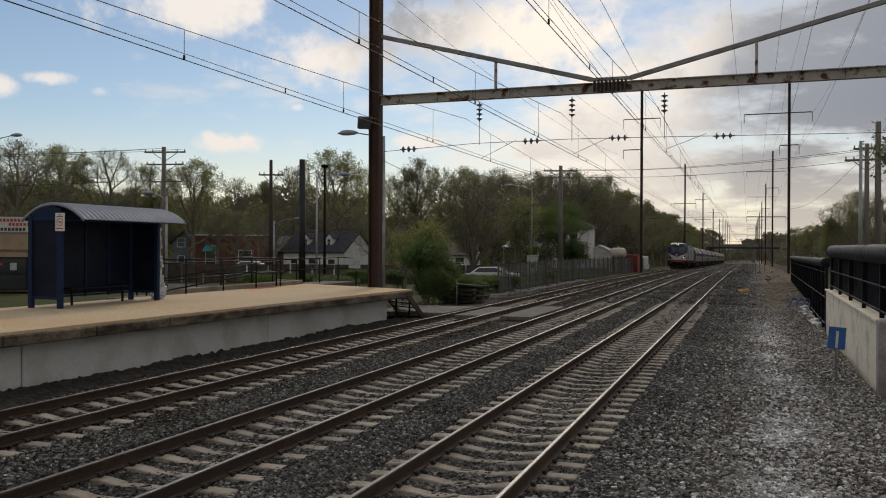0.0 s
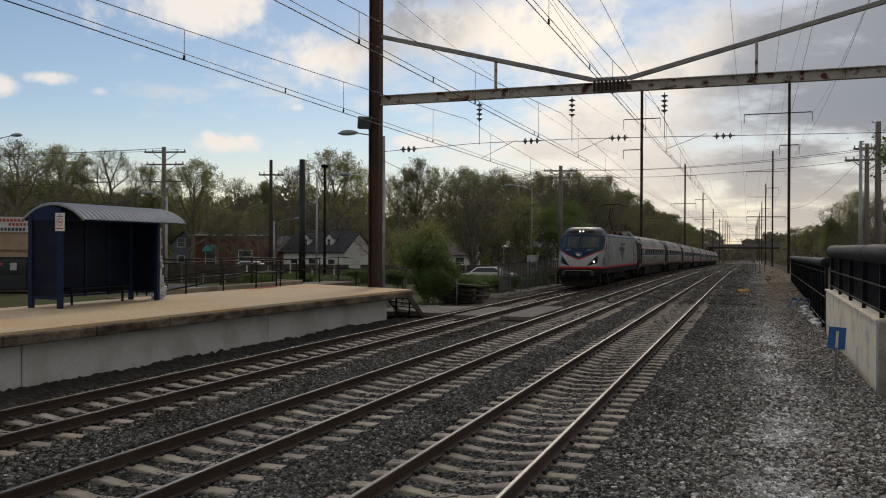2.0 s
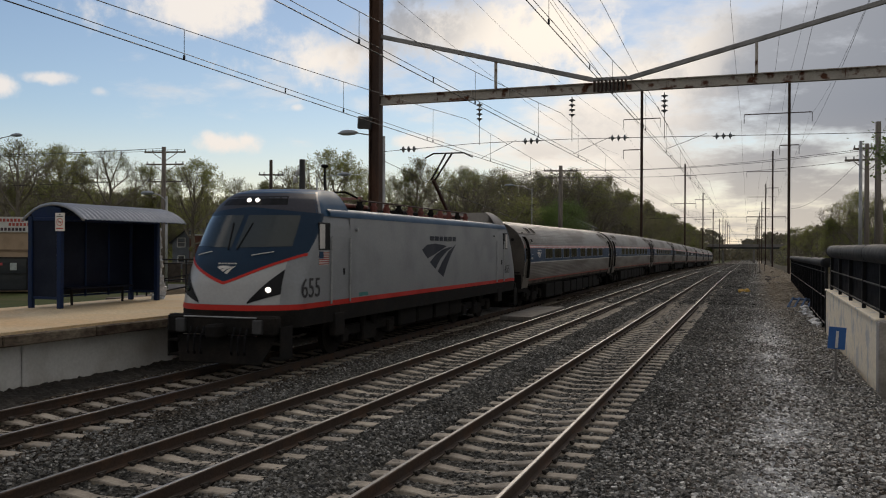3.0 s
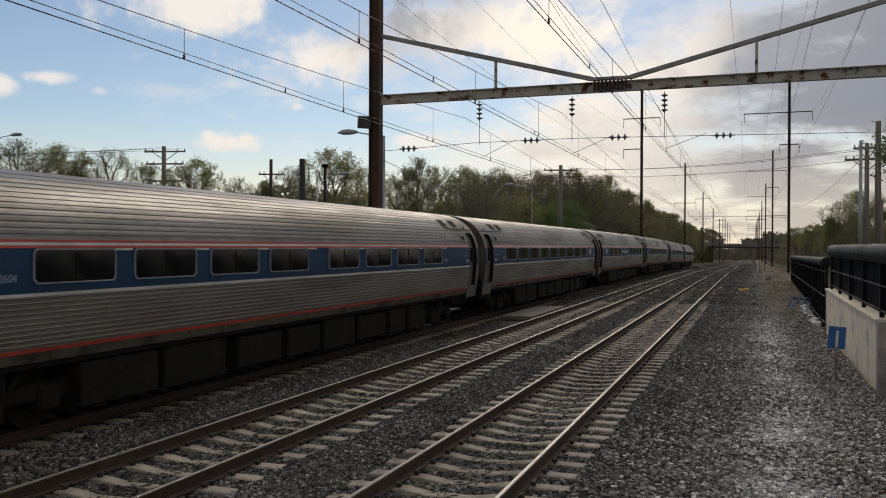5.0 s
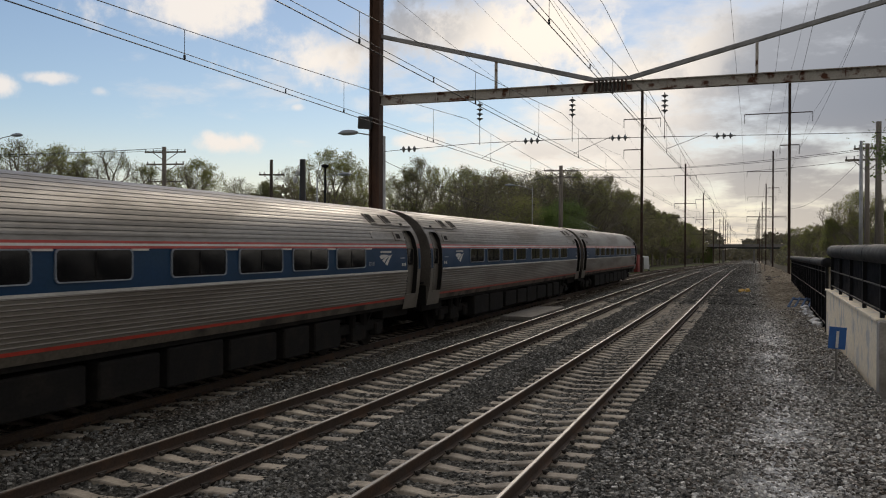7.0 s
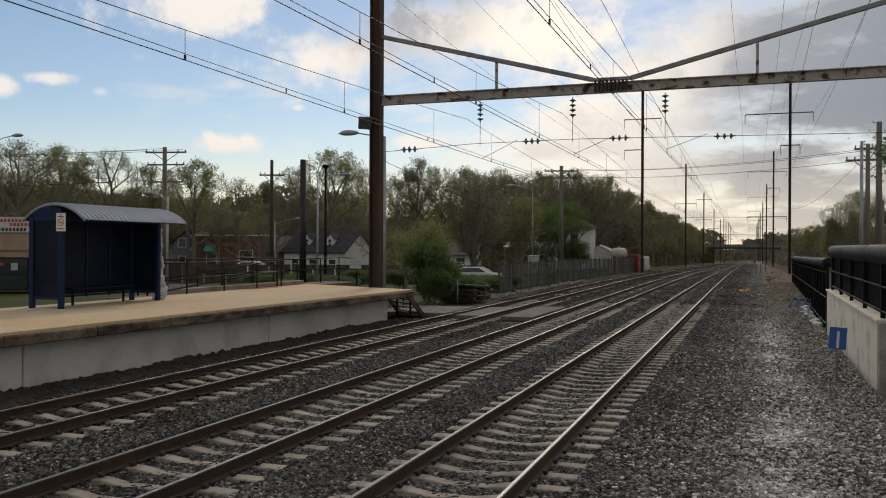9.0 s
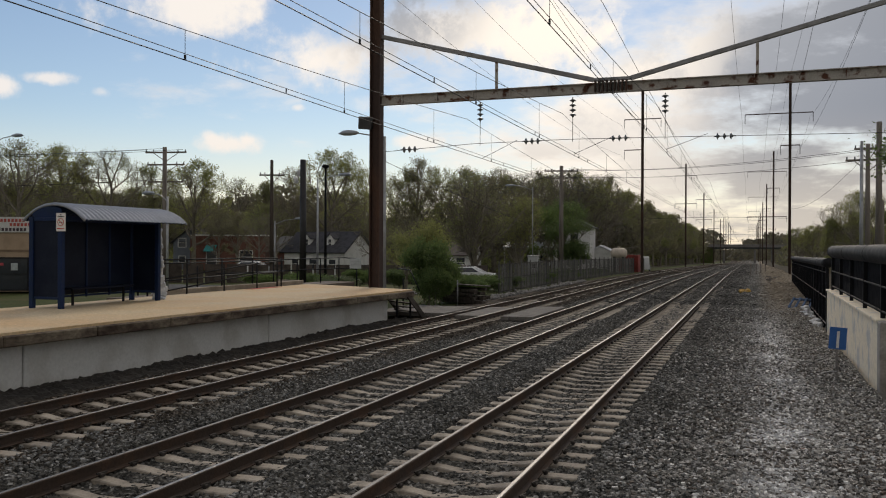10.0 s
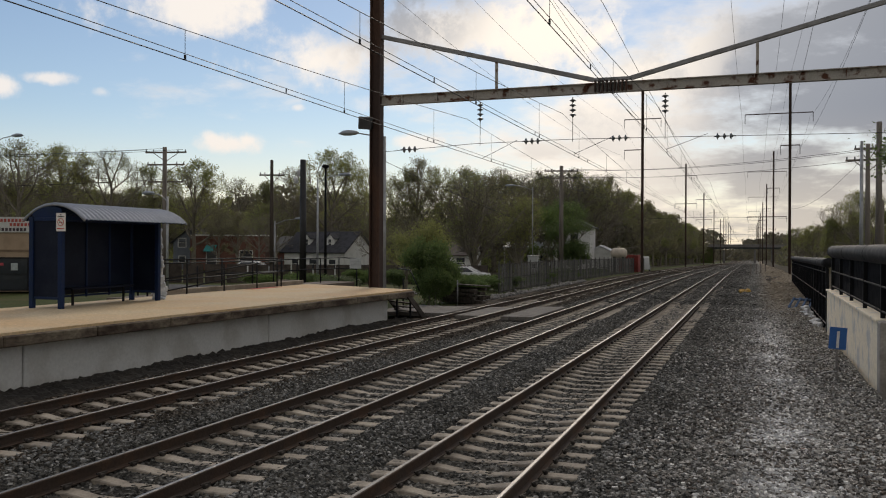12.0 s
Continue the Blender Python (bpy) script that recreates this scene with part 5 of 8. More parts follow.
    thing("debris", b, OLDWOOD, "heap of old timber and rubble by the mast", "debris", kind="stuff")
    for k, (xx, yy) in enumerate(((-0.3, 104), (0.3, 112), (0.9, 121), (1.6, 130))):
        thing("stub_post", B().box(xx + track_dx(yy), yy, track_z(yy) + 0.35, 0.13, 0.13, 1.5, 0.01), mat("stub_grey", (0.25, 0.22, 0.2), 0.9, 0, 0.3, 2, 20, 0.2), "short grey concrete post", "post", "stub posts")


# ---- vegetation ----
def tree_meshes(seed, height, spread, leaf, per_tip, levels=4, trunk=0.30, fork=0.28, up=0.55, low=9, puff=0.035):
    """A tapered trunk with limbs that fork again and again, and leaves in loose clumps at the twigs."""
    rng = random.Random(seed)
    wood, tips = B(), []

    def grow(p, d, length, r, level):
        q = p
        n = 3 if level < 2 else 2
        pts, rs = [p], [r]
        for k in range(n):
            d = (d + Vector((rng.uniform(-1, 1), rng.uniform(-1, 1), rng.uniform(-0.5, 0.9))) * 0.16).normalized()
            q = q + d * (length / n)
            pts.append(q)
            rs.append(r * (1 - 0.42 * (k + 1) / n))
        wood.tube(pts, rs, 6 if level == 0 else (4 if level < 3 else 3))
        if level >= low:
            tips.extend(pts[1:])
        if level >= levels:
            tips.append(q)
            tips.append(pts[1])
            return
        if level >= levels - 1:
            tips.append(q)
        kids = rng.choice((3, 4)) if level < 3 else rng.choice((2, 3))
        a0 = rng.uniform(0, 6.28)
        for k in range(kids):
            a = a0 + 6.28 * k / kids + rng.uniform(-0.5, 0.5)
            tilt = rng.uniform(0.35, 0.85) * spread
            side = Vector((math.cos(a), math.sin(a), 0))
            nd = (d * math.cos(tilt) + side * math.sin(tilt) + Vector((0, 0, up * 0.35))).normalized()
            grow(pts[-1], nd, length * rng.uniform(0.58, 0.82), r * 0.6, level + 1)
        if level in (0, 1):
            a = rng.uniform(0, 6.28)
            grow(pts[2], (d * 0.5 + Vector((math.cos(a), math.sin(a), 0.3))).normalized(), length * 0.55, r * 0.4, level + 2)

    grow(Vector((0, 0, -0.3)), Vector((0, 0, 1)), height * fork, trunk, 0)
    top = max(p.z for p in tips)
    k = height / top
    wood.v = [(x * k, y * k, z * k) for x, y, z in wood.v]
    crown = B()
    for t in tips:
        t = t * k
        for _ in range(per_tip):
            c = t + Vector((rng.gauss(0, 1), rng.gauss(0, 1), rng.gauss(0, 0.8))) * (height * puff)
            s = leaf * rng.uniform(0.5, 1.3)
            a = Vector((rng.gauss(0, 1), rng.gauss(0, 1), rng.gauss(0, 1))).normalized()
            b = a.orthogonal().normalized()
            crown.add([c - a * s, c + b * s * 0.5, c + a * s, c - b * s * 0.5], [(0, 1, 2, 3)])
    return wood.mesh("trunk"), crown.mesh("crown")


def crown_tree(seed, height, wide, base, leaf, per_twig, limbs=11, rise=0.10, trunk=0.22, sparse=0.0, fork=0.0):
    """A trunk with limbs all the way up; side branches and twigs along each limb end at the edge of a rounded, uneven crown. sparse: share of branches without leaves. fork: height, as a share, where all limbs part like a vase."""
    rng = random.Random(seed)
    wood, crown = B(), B()
    mid = Vector((0, 0, height * (1 + base) / 2))
    rz, rx = height * (1 - base) / 2, height * wide
    lumps = [Vector((rng.gauss(0, 1), rng.gauss(0, 1), rng.gauss(0, 1))).normalized() for _ in range(9)]

    def reach(p, d):
        """How far from p to the crown's edge along d; the edge bulges here and there."""
        q, e = p - mid, Vector((d.x / rx, d.y / rx, d.z / rz))
        u = Vector((q.x / rx, q.y / rx, q.z / rz))
        a2, b2, c2 = e.dot(e), 2 * u.dot(e), u.dot(u) - 1
        disc = b2 * b2 - 4 * a2 * c2
        if disc <= 0:
            return 0.3
        t = (-b2 + math.sqrt(disc)) / (2 * a2)
        out = (q + d * t).normalized()
        k = max(l.dot(out) for l in lumps)
        return max(0.3, t * (0.72 + 0.33 * max(0.0, k) ** 3))

    def branch(p, d, length, r, level, bare):
        n = (5, 4, 3, 2)[level]
        pts, rs, ds = [p], [r], [d]
        for k in range(n):
            d = (d + Vector((rng.gauss(0, 1), rng.gauss(0, 1), rng.gauss(0, 1) + rise * 6)) * (0.13, 0.17, 0.2, 0.22)[level]).normalized()
            p = p + d * (length / n)
            pts.append(p)
            ds.append(d)
            rs.append(max(0.006, r * (1 - 0.72 * (k + 1) / n)))
        wood.tube(pts, rs, (5, 4, 3, 3)[level])
        if level == 3:
            if not bare:
                for _ in range(per_twig):
                    t = rng.random()
                    q = pts[0].lerp(pts[-1], 0.15 + t)
                    c = q + Vector((rng.gauss(0, 1), rng.gauss(0, 1), rng.gauss(0, 1))) * (height * 0.011)
                    s_ = leaf * rng.uniform(0.5, 1.3)
                    a = Vector((rng.gauss(0, 1), rng.gauss(0, 1), rng.gauss(0, 1))).normalized()
                    b = a.orthogonal().normalized()
                    crown.add([c - a * s_, c + b * s_ * 0.5, c + a * s_, c - b * s_ * 0.5], [(0, 1, 2, 3)])
            return
        kids = (7, 6, 5)[level]
        for k in range(kids):
            t = 0.22 + 0.78 * (k + rng.random() * 0.8) / kids
            i = min(n - 1, int(t * n))
            q = pts[i].lerp(pts[i + 1], t * n - i)
            a = Vector((rng.gauss(0, 1), rng.gauss(0, 1), rng.gauss(0, 0.8))).normalized()
            nd = (ds[i + 1] * 0.75 + a * 0.75).normalized()
            far_ = reach(q, nd)
            if far_ < 0.5 and rng.random() < 0.8:
                continue
            l_ = min(far_, length * (0.62 - 0.22 * t)) if level < 2 else min(far_ + 0.3, length * 0.6)
            branch(q, nd, l_, max(0.008, r * (0.5 - 0.15 * t)), level + 1, bare or (level == 0 and rng.random() < sparse))

    top = height * (fork or 0.74)
    pts = [Vector((0, 0, -0.3))]
    for k in range(6):
        pts.append(Vector((rng.gauss(0, 0.02) * height * 0.4, rng.gauss(0, 0.02) * height * 0.4, top * (k + 1) / 6)))
    wood.tube(pts, [trunk * (1.15 - 0.16 * k) for k in range(7)], 8)
    turn = rng.uniform(0, 6.28)
    for k in range(limbs):
        t = (k + 0.5) / limbs
        z = top * (0.8 + 0.2 * t) if fork else height * base * 0.75 + (top - height * base * 0.75) * t
        i = min(5, int(z / top * 6))
        p = pts[i].lerp(pts[i + 1], z / top * 6 - i)
        turn += 2.4 + rng.uniform(-0.4, 0.4)
        el = radians((58 + 26 * t if fork else 18 + 52 * t) + rng.uniform(-8, 8))
        d = Vector((math.cos(turn) * math.cos(el), math.sin(turn) * math.cos(el), math.sin(el)))
        branch(p, d, reach(p, d) * rng.uniform(0.85, 1.0), trunk * (0.42 if fork else 0.55 - 0.3 * t), 0, rng.random() < sparse)
    return wood.mesh("trunk"), crown.mesh("crown")


def make_tree_kinds():
    kinds = {}
    crowns = {      # seed, height, width, base of the crown, leaf, leaves on a twig, limbs, rise, trunk, bare share
        "oak": (11, 15, 0.36, 0.22, 0.10, 7, 12, 0.10, 0.34, 0.15, LEAF_A),
        "bare": (23, 15, 0.36, 0.26, 0.09, 3, 12, 0.10, 0.36, 0.45, LEAF_D),
        "budding": (37, 15, 0.28, 0.2, 0.09, 5, 13, 0.16, 0.30, 0.25, LEAF_B),
        "broad": (52, 15, 0.42, 0.2, 0.10, 6, 12, 0.06, 0.36, 0.15, LEAF_D),
        "slim": (64, 15, 0.23, 0.16, 0.10, 6, 13, 0.20, 0.28, 0.2, LEAF_D),
        "vase": (83, 9, 0.27, 0.16, 0.065, 4, 17, 0.05, 0.24, 0.35, 0.13, LEAF_D),
        "spring_vase": (85, 9, 0.26, 0.30, 0.07, 6, 15, 0.05, 0.20, 0.1, 0.13, LEAF_A),
        "far_oak": (12, 13, 0.36, 0.12, 0.15, 4, 9, 0.10, 0.26, 0.15, LEAF_B),
        "far_bud": (24, 13, 0.30, 0.08, 0.16, 4, 9, 0.14, 0.22, 0.1, LEAF_B),
        "far_slim": (38, 13, 0.26, 0.12, 0.15, 4, 9, 0.18, 0.24, 0.15, LEAF_D),
    }
    for name, (*a, leaf) in crowns.items():
        w, c = crown_tree(*a)
        w.materials.append(BARK)
        c.materials.append(leaf)
        kinds[name] = (w, c, a[1])
    spec = {
        "fresh": (71, 9, 1.0, 0.085, 56, 4, 0.16, 0.2, 0.5, 9, 0.05, LEAF_E),
        "bush": (99, 4.5, 1.2, 0.085, 42, 3, 0.05, 0.22, 0.3, 0, 0.085, LEAF_A),
        "shrub": (97, 4.5, 1.25, 0.115, 46, 3, 0.05, 0.22, 0.2, 0, 0.085, LEAF_C),
    }
    for name, (*a, leaf) in spec.items():
        w, c = tree_meshes(*a)
        w.materials.append(BARK)
        c.materials.append(leaf)
        kinds[name] = (w, c, a[1])
    return kinds


TREE_LABELS = {
    "oak": "tall tree with thin yellow-green spring foliage", "bare": "tall tree with thin pale-green leaves and clear limbs",
    "budding": "tall tree with brownish opening buds", "broad": "broad tree with sparse yellow-green leaves",
    "slim": "slim upright tree with brown-green buds", "fresh": "small tree with fresh green leaves",
    "vase": "vase-shaped tree with many steep bare limbs", "spring_vase": "vase-shaped tree with yellow-green spring leaves", "far_oak": "distant tree with thin yellow-green spring foliage", "far_bud": "distant tree with brownish opening buds", "far_slim": "distant slim tree with olive spring leaves",
    "bush": "leafy yellow-green bush by the platform", "shrub": "dense leafy green shrub by the fence"}


def plant(kinds, kind, x, y, z, height, turn, wide=1.0, name="tree"):
    w, c, h = kinds[kind]
    k = height / h
    ob = empty(name, label=TREE_LABELS[kind], category=name, group="trees")
    ob.matrix_basis = pose(x, y, z, 0, 0, turn) @ Matrix.Diagonal((k * wide, k * wide, k, 1))
    part("trunk", w, None, ob)
    part("crown", c, None, ob)
    return ob


def make_woods():
    kinds = make_tree_kinds()
    rng = random.Random(12)
    # heights of the skyline: bearing west of the line, rise per metre of distance
    sky = [(46.5, .118), (44, .118), (42.5, .112), (41, .108), (38.6, .107), (38.0, .094), (36.4, .088), (35.2, .096), (33.6, .096), (32.6, .078), (30.3, .077), (29.2, .082),
           (28.2, .094), (26.6, .107), (25.6, .108), (24.6, .100), (24.0, .086), (22.4, .086), (21.0, .088), (19.3, .090), (17.8, .092), (16.8, .082), (15.2, .080), (13.7, .090), (12.2, .086), (9.4, .082), (8.4, .070), (7.6, .058), (6.2, .052)]
    pick = ["oak", "budding", "slim", "broad", "bare", "oak", "broad", "oak"]
    far = ["far_oak", "far_bud", "far_slim"]
    def skyline(az):
        for (a0, r0), (a1, r1) in zip(sky[:-1], sky[1:]):
            if az >= a1:
                return r0 + (r1 - r0) * min(1.0, max(0.0, (a0 - az) / (a0 - a1)))
        return sky[-1][1]

    def stand(kd, az, d, share, wide, turn=None):
        """A tree on a bearing and at a distance that reaches a share of the skyline."""
        x, y = -d * math.sin(radians(az)), d * math.cos(radians(az))
        if x > -23:
            return
        h = (2.71 + skyline(az) * d * math.cos(radians(az - 19.4))) * share + 0.3
        plant(kinds, kd, x, y, ground_z(x, y), h, rng.uniform(0, 360) if turn is None else turn, wide)

    # the trees that make the skyline
    for kd, az, d, wide in (("bare", 44.4, 104, 1.15), ("oak", 42.0, 112, 1.0), ("bare", 39.4, 112, 1.1), ("broad", 37.0, 122, 0.9), ("oak", 34.6, 110, 1.0), ("bare", 32.0, 128, 0.9), ("slim", 30.2, 124, 1.1),
                            ("oak", 26.2, 106, 1.05), ("budding", 28.6, 120, 0.95), ("bare", 24.2, 118, 0.85), ("broad", 21.6, 112, 0.85), ("oak", 19.4, 118, 0.95), ("broad", 17.6, 108, 0.85), ("budding", 16.0, 112, 1.2),
                            ("bare", 14.4, 110, 0.9), ("bare", 13.2, 118, 0.9), ("bare", 12.0, 124, 1.0), ("bare", 10.8, 132, 0.95), ("bare", 9.7, 140, 1.0), ("bare", 47.0, 108, 1.0)):
        stand(kd, az, d, 1.0, wide)
    # lower trees behind and between them
    for layer, dist in enumerate((118, 136, 158)):
        count = (22, 28, 32)[layer]
        for k in range(count):
            az = 47.5 - 41 * (k + 0.33 * layer) / count + rng.uniform(-0.4, 0.4)
            kd = pick[(k * 3 + layer * 2) % 8] if layer < 2 else far[k % 3]
            stand(kd, az, dist + rng.uniform(-6, 6), rng.uniform(0.55, 0.86) * (0.9, 0.95, 0.88)[layer], rng.uniform(0.8, 1.05))
    # row along the railway towards the bridge
    for k in range(34):
        s = 125 + k * 10 + rng.uniform(-3, 3)
        for x in (-21.5 - rng.uniform(0, 2.5), -27 - rng.uniform(0, 3), -34 - rng.uniform(0, 5)):
            plant(kinds, far[rng.randrange(3)] if s > 160 else pick[rng.randrange(8)], x + track_dx(s), s, track_z(s) - 0.3, rng.uniform(12.5, 16.0), rng.uniform(0, 360), 1.0)
    for k in range(30):
        s = 128 + k * 12 + rng.uniform(-4, 4)
        for x in (10 + rng.uniform(0, 3) , 19 + rng.uniform(0, 6)):
            plant(kinds, far[rng.randrange(3)], x, s, track_z(s) - 0.3, rng.uniform(6.0, 8.5), rng.uniform(0, 360), 1.1)
    for x, y, h, kd in ((8.6, 108, 8.4, "bare"), (10.5, 114, 7.5, "budding"), (12, 100, 7.5, "slim"), (6.8, 128, 6.4, "oak"), (5.8, 150, 6.8, "broad"), (15, 105, 7, "oak"), (9.5, 86, 5.0, "oak"), (13, 80, 6.5, "budding")):
        plant(kinds, kd, x, y, ground_z(x, y), h, rng.uniform(0, 360))
    plant(kinds, "fresh", 8.2, 46, -0.3, 9.5, 40, 0.9)
    for x, y, h, kd in ((7.4, 100, 6.4, "slim"), (9.8, 98, 8.8, "oak"), (11.6, 106, 7.2, "broad"), (14.5, 98, 8.0, "slim"), (17.5, 104, 7.6, "broad"), (8.4, 118, 6.2, "slim"), (6.6, 138, 6.2, "slim"), (20, 96, 8.4, "oak"), (12.8, 92, 6.2, "slim")):
        plant(kinds, kd, x, y, ground_z(x, y), h, rng.uniform(0, 360), 1.15)
    # trees and shrubs near the fence
    plant(kinds, "vase", -22.9, 74, -0.3, 9.9, 0, 1.05)
    plant(kinds, "spring_vase", -22.1, 86, -0.3, 9.0, 120, 1.05)
    plant(kinds, "fresh", -20.9, 100, -0.4, 8.2, 30, 1.05)
    plant(kinds, "fresh", -21.6, 97, -0.4, 7.2, 160, 0.9)
    plant(kinds, "fresh", -19.4, 96, -0.4, 6.3, 75, 1.2)
    plant(kinds, "shrub", -18.4, 95, -0.4, 3.6, 20, 0.9, "shrub")
    plant(kinds, "shrub", -15.7, 43, -0.3, 3.2, 0, 0.72, "shrub")
    plant(kinds, "bush", -17.3, 46.5, -0.3, 4.2, 90, 0.7, "shrub")
    plant(kinds, "shrub", -15.0, 41.9, -0.3, 1.9, 190, 0.75, "shrub")
    plant(kinds, "shrub", -15.3, 43.3, -0.3, 1.5, 250, 1.05, "shrub")
    plant(kinds, "shrub", -16.4, 44.6, -0.3, 1.7, 300, 1.0, "shrub")
    plant(kinds, "budding", -19.5, 49.5, -0.3, 5.0, 50, 1.1)
    plant(kinds, "shrub", -16.3, 54.5, -0.3, 1.1, 200, 1.8, "shrub")
    plant(kinds, "shrub", -15.6, 48.8, -0.3, 1.2, 10, 1.2, "shrub")
    plant(kinds, "shrub", -16.0, 60.0, -0.3, 1.0, 70, 1.8, "shrub")
    plant(kinds, "bare", -47.5, 80, -0.2, 6.0, 0, 0.8)
    plant(kinds, "bare", -36.0, 82, -0.2, 6.0, 200, 0.9)
    plant(kinds, "budding", -40, 105, -0.2, 14.0, 100, 1.0)
    plant(kinds, "budding", -52.5, 84, -0.2, 6.6, 140, 1.1)
    plant(kinds, "budding", -57.5, 88, -0.2, 7.2, 20, 1.1)
    plant(kinds, "bare", -49.0, 86, -0.2, 7.0, 250, 1.0)
    for x, y in ((-24.5, 46), (-22.8, 44.5), (-21.0, 43.3), (-27, 45.5), (-26, 57), (-23, 57), (-20, 57.5)):
        plant(kinds, "shrub", x, y, -0.25, 1.35, x * 31, 1.6, "shrub")
    for x, y in ((-16.9, 60.5), (-18.1, 61.2), (-19.4, 61.0), (-20.6, 61.6), (-21.8, 61.2)):
        plant(kinds, "shrub", x, y, -0.3, 1.0, x * 47, 1.7, "shrub")
    # hedge along the fence
    for k in range(17):
        plant(kinds, "shrub", (-16.45 if k < 8 else -16.7) + rng.uniform(-0.25, 0.2), 52 + 3.3 * k + rng.uniform(-1, 1), -0.3 + track_z(52 + 3.3 * k), rng.uniform(0.65, 1.15), rng.uniform(0, 360), 1.9, "shrub")
    # brush that fills the wood's floor
    for name, leaf, n, lab, zone in (("undergrowth", LEAF_F, 74000, "brown leafless brush under the wood's trees", 0), ("green_brush", LEAF_D, 30000, "olive green brush at the wood's edge", 1)):
        b = B()
        r2 = np.random.default_rng(31 + zone)
        for k in range(n):
            if r2.uniform() < 0.72:
                az = radians(r2.uniform(6.5, 48))
                d = r2.uniform(150, 178) if zone == 0 else r2.uniform(116, 160)
                x, y = -d * math.sin(az), d * math.cos(az)
            else:
                y = r2.uniform(105, 430)
                x = (-24 - r2.uniform(0, 8) if r2.uniform() < 0.5 else 9.5 + r2.uniform(0, 10)) + track_dx(y)
            if x > -21 and x < 7:
                continue
            top = ((13.0 if x < -68 else 9.0) if zone == 0 else 3.6) if x < 0 else 5.0
            z = ground_z(x, y) + (r2.uniform(0, 1) ** (1.0 if zone == 0 else 1.6)) * top * (0.85 + 0.45 * noise.noise((x * 0.06, y * 0.06, zone)))
            s = r2.uniform(0.25, 0.55) if zone == 0 else r2.uniform(0.15, 0.38)
            a = Vector(r2.normal(0, 1, 3)).normalized()
            c = Vector((x, y, z))
            o = a.orthogonal().normalized()
            b.add([c - a * s, c + o * s * 0.6, c + a * s, c - o * s * 0.6], [(0, 1, 2, 3)])
        if zone == 0:
            for k in range(16000):
                x, y = r2.uniform(-90, 120), r2.uniform(560, 760)
                c = Vector((x, y, track_z(y) - 0.3 + r2.uniform(0, 1) * ((7.0 if -24 < x < -9 else 13.0 if -9 <= x < 4 else 18.0) + 4.0 * noise.noise((x * 0.05, 0.3, 0.7)))))
                s = r2.uniform(0.8, 1.8)
                a = Vector(r2.normal(0, 1, 3)).normalized()
                o = a.orthogonal().normalized()
                b.add([c - a * s, c + o * s * 0.6, c + a * s, c - o * s * 0.6], [(0, 1, 2, 3)])
        thing(name, b, leaf, lab, "brush", kind="stuff")
    return kinds


# ---- fence, cabinet, buildings ----
def make_fence():
    fe = empty("trackside_fence", pose(-15.6, 80, -0.3), label="grey slatted chain-link fence along the railway", category="fence")
    slat = B().box(0, 0, 0.98, 0.02, 0.105, 1.85).mesh("slat")
    slat.materials.append(by_random("grey_slats", [(0.13, 0.13, 0.12), (0.19, 0.185, 0.175), (0.09, 0.088, 0.082), (0.15, 0.147, 0.137)], 0.85))
    post = B().cyl((0, 0, 0), (0, 0, 2.1), 0.04, None, 7).mesh("post")
    post.materials.append(mat("dull_post", (0.13, 0.13, 0.125), 0.7, 0.2, 0.3, 2, 20, 0.1))
    rng = random.Random(6)
    y = 55.5
    k = 0
    while y < 134:
        ob = new("slat", slat)
        ob.parent, ob.matrix_basis = fe, pose(rng.uniform(-.02, .02), y - 80, track_z(y) + rng.uniform(-0.05, 0.05), rng.uniform(-2, 2), 0, rng.uniform(-6, 6))
        if k % 12 == 0:
            ob = new("post", post)
            ob.parent, ob.matrix_basis = fe, pose(0.05, y - 80, track_z(y))
        y += rng.choice((0.19, 0.22, 0.22, 0.3))
        k += 1
    for z in (0.15, 1.0, 1.9):
        part("rail", B().tube([(0.02, s - 80, z + track_z(s)) for s in range(56, 136, 4)], 0.022, 5), CLIP, fe)
    cab = empty("relay_cabinet", pose(-17.3, 72.0, -0.3), label="pale grey trackside relay cabinet", category="cabinet")
    grey = mat("cabinet_grey", (0.40, 0.41, 0.40), 0.6, 0.1, 0.15, 2, 20, 0.05)
    part("body", B().box(0, 0, 1.12, 0.75, 0.7, 2.25, 0.02), grey, cab)
    part("roof", B().box(0, 0, 2.28, 0.85, 0.8, 0.08, 0.02), grey, cab)
    part("vent", B().box(0.12, -0.36, 1.5, 0.3, 0.02, 0.35, 0.004), BLACKMETAL, cab)
    # board fence farther back, across the street
    bf = empty("board_fence", pose(-32, 60, -0.25), label="dark brown board fence across the lot", category="fence")
    wood = mat("dark_boards", (0.075, 0.06, 0.05), 0.9, 0, 0.4, 2, 20, 0.3)
    for k in range(16):
        part("panel", B().box(-15 + 1.7 * k, 2.0 + 0.55 * k, 0.66, 1.66, 0.05, 1.58, 0.01, Euler((0, 0, 0.31)).to_matrix()), wood, bf)
    # lineside stones below the fence
    rng2 = np.random.default_rng(9)
    b = B()
    for k in range(420):
        y = rng2.uniform(46, 80)
        s = rng2.uniform(0.05, 0.16)
        b.box(-14.1 - abs(rng2.normal(0, 0.5)), y, -0.28 + s * 0.4, s * 1.4, s, s, s * 0.25, Euler(tuple(rng2.uniform(-0.6, 0.6, 3))).to_matrix())
    thing("pale_rocks", b, by_random("pale_rocks", [(0.16, 0.155, 0.15), (0.30, 0.29, 0.28), (0.22, 0.2, 0.18)], 0.85, True), "pale broken rocks along the fence foot", "rocks", kind="stuff")


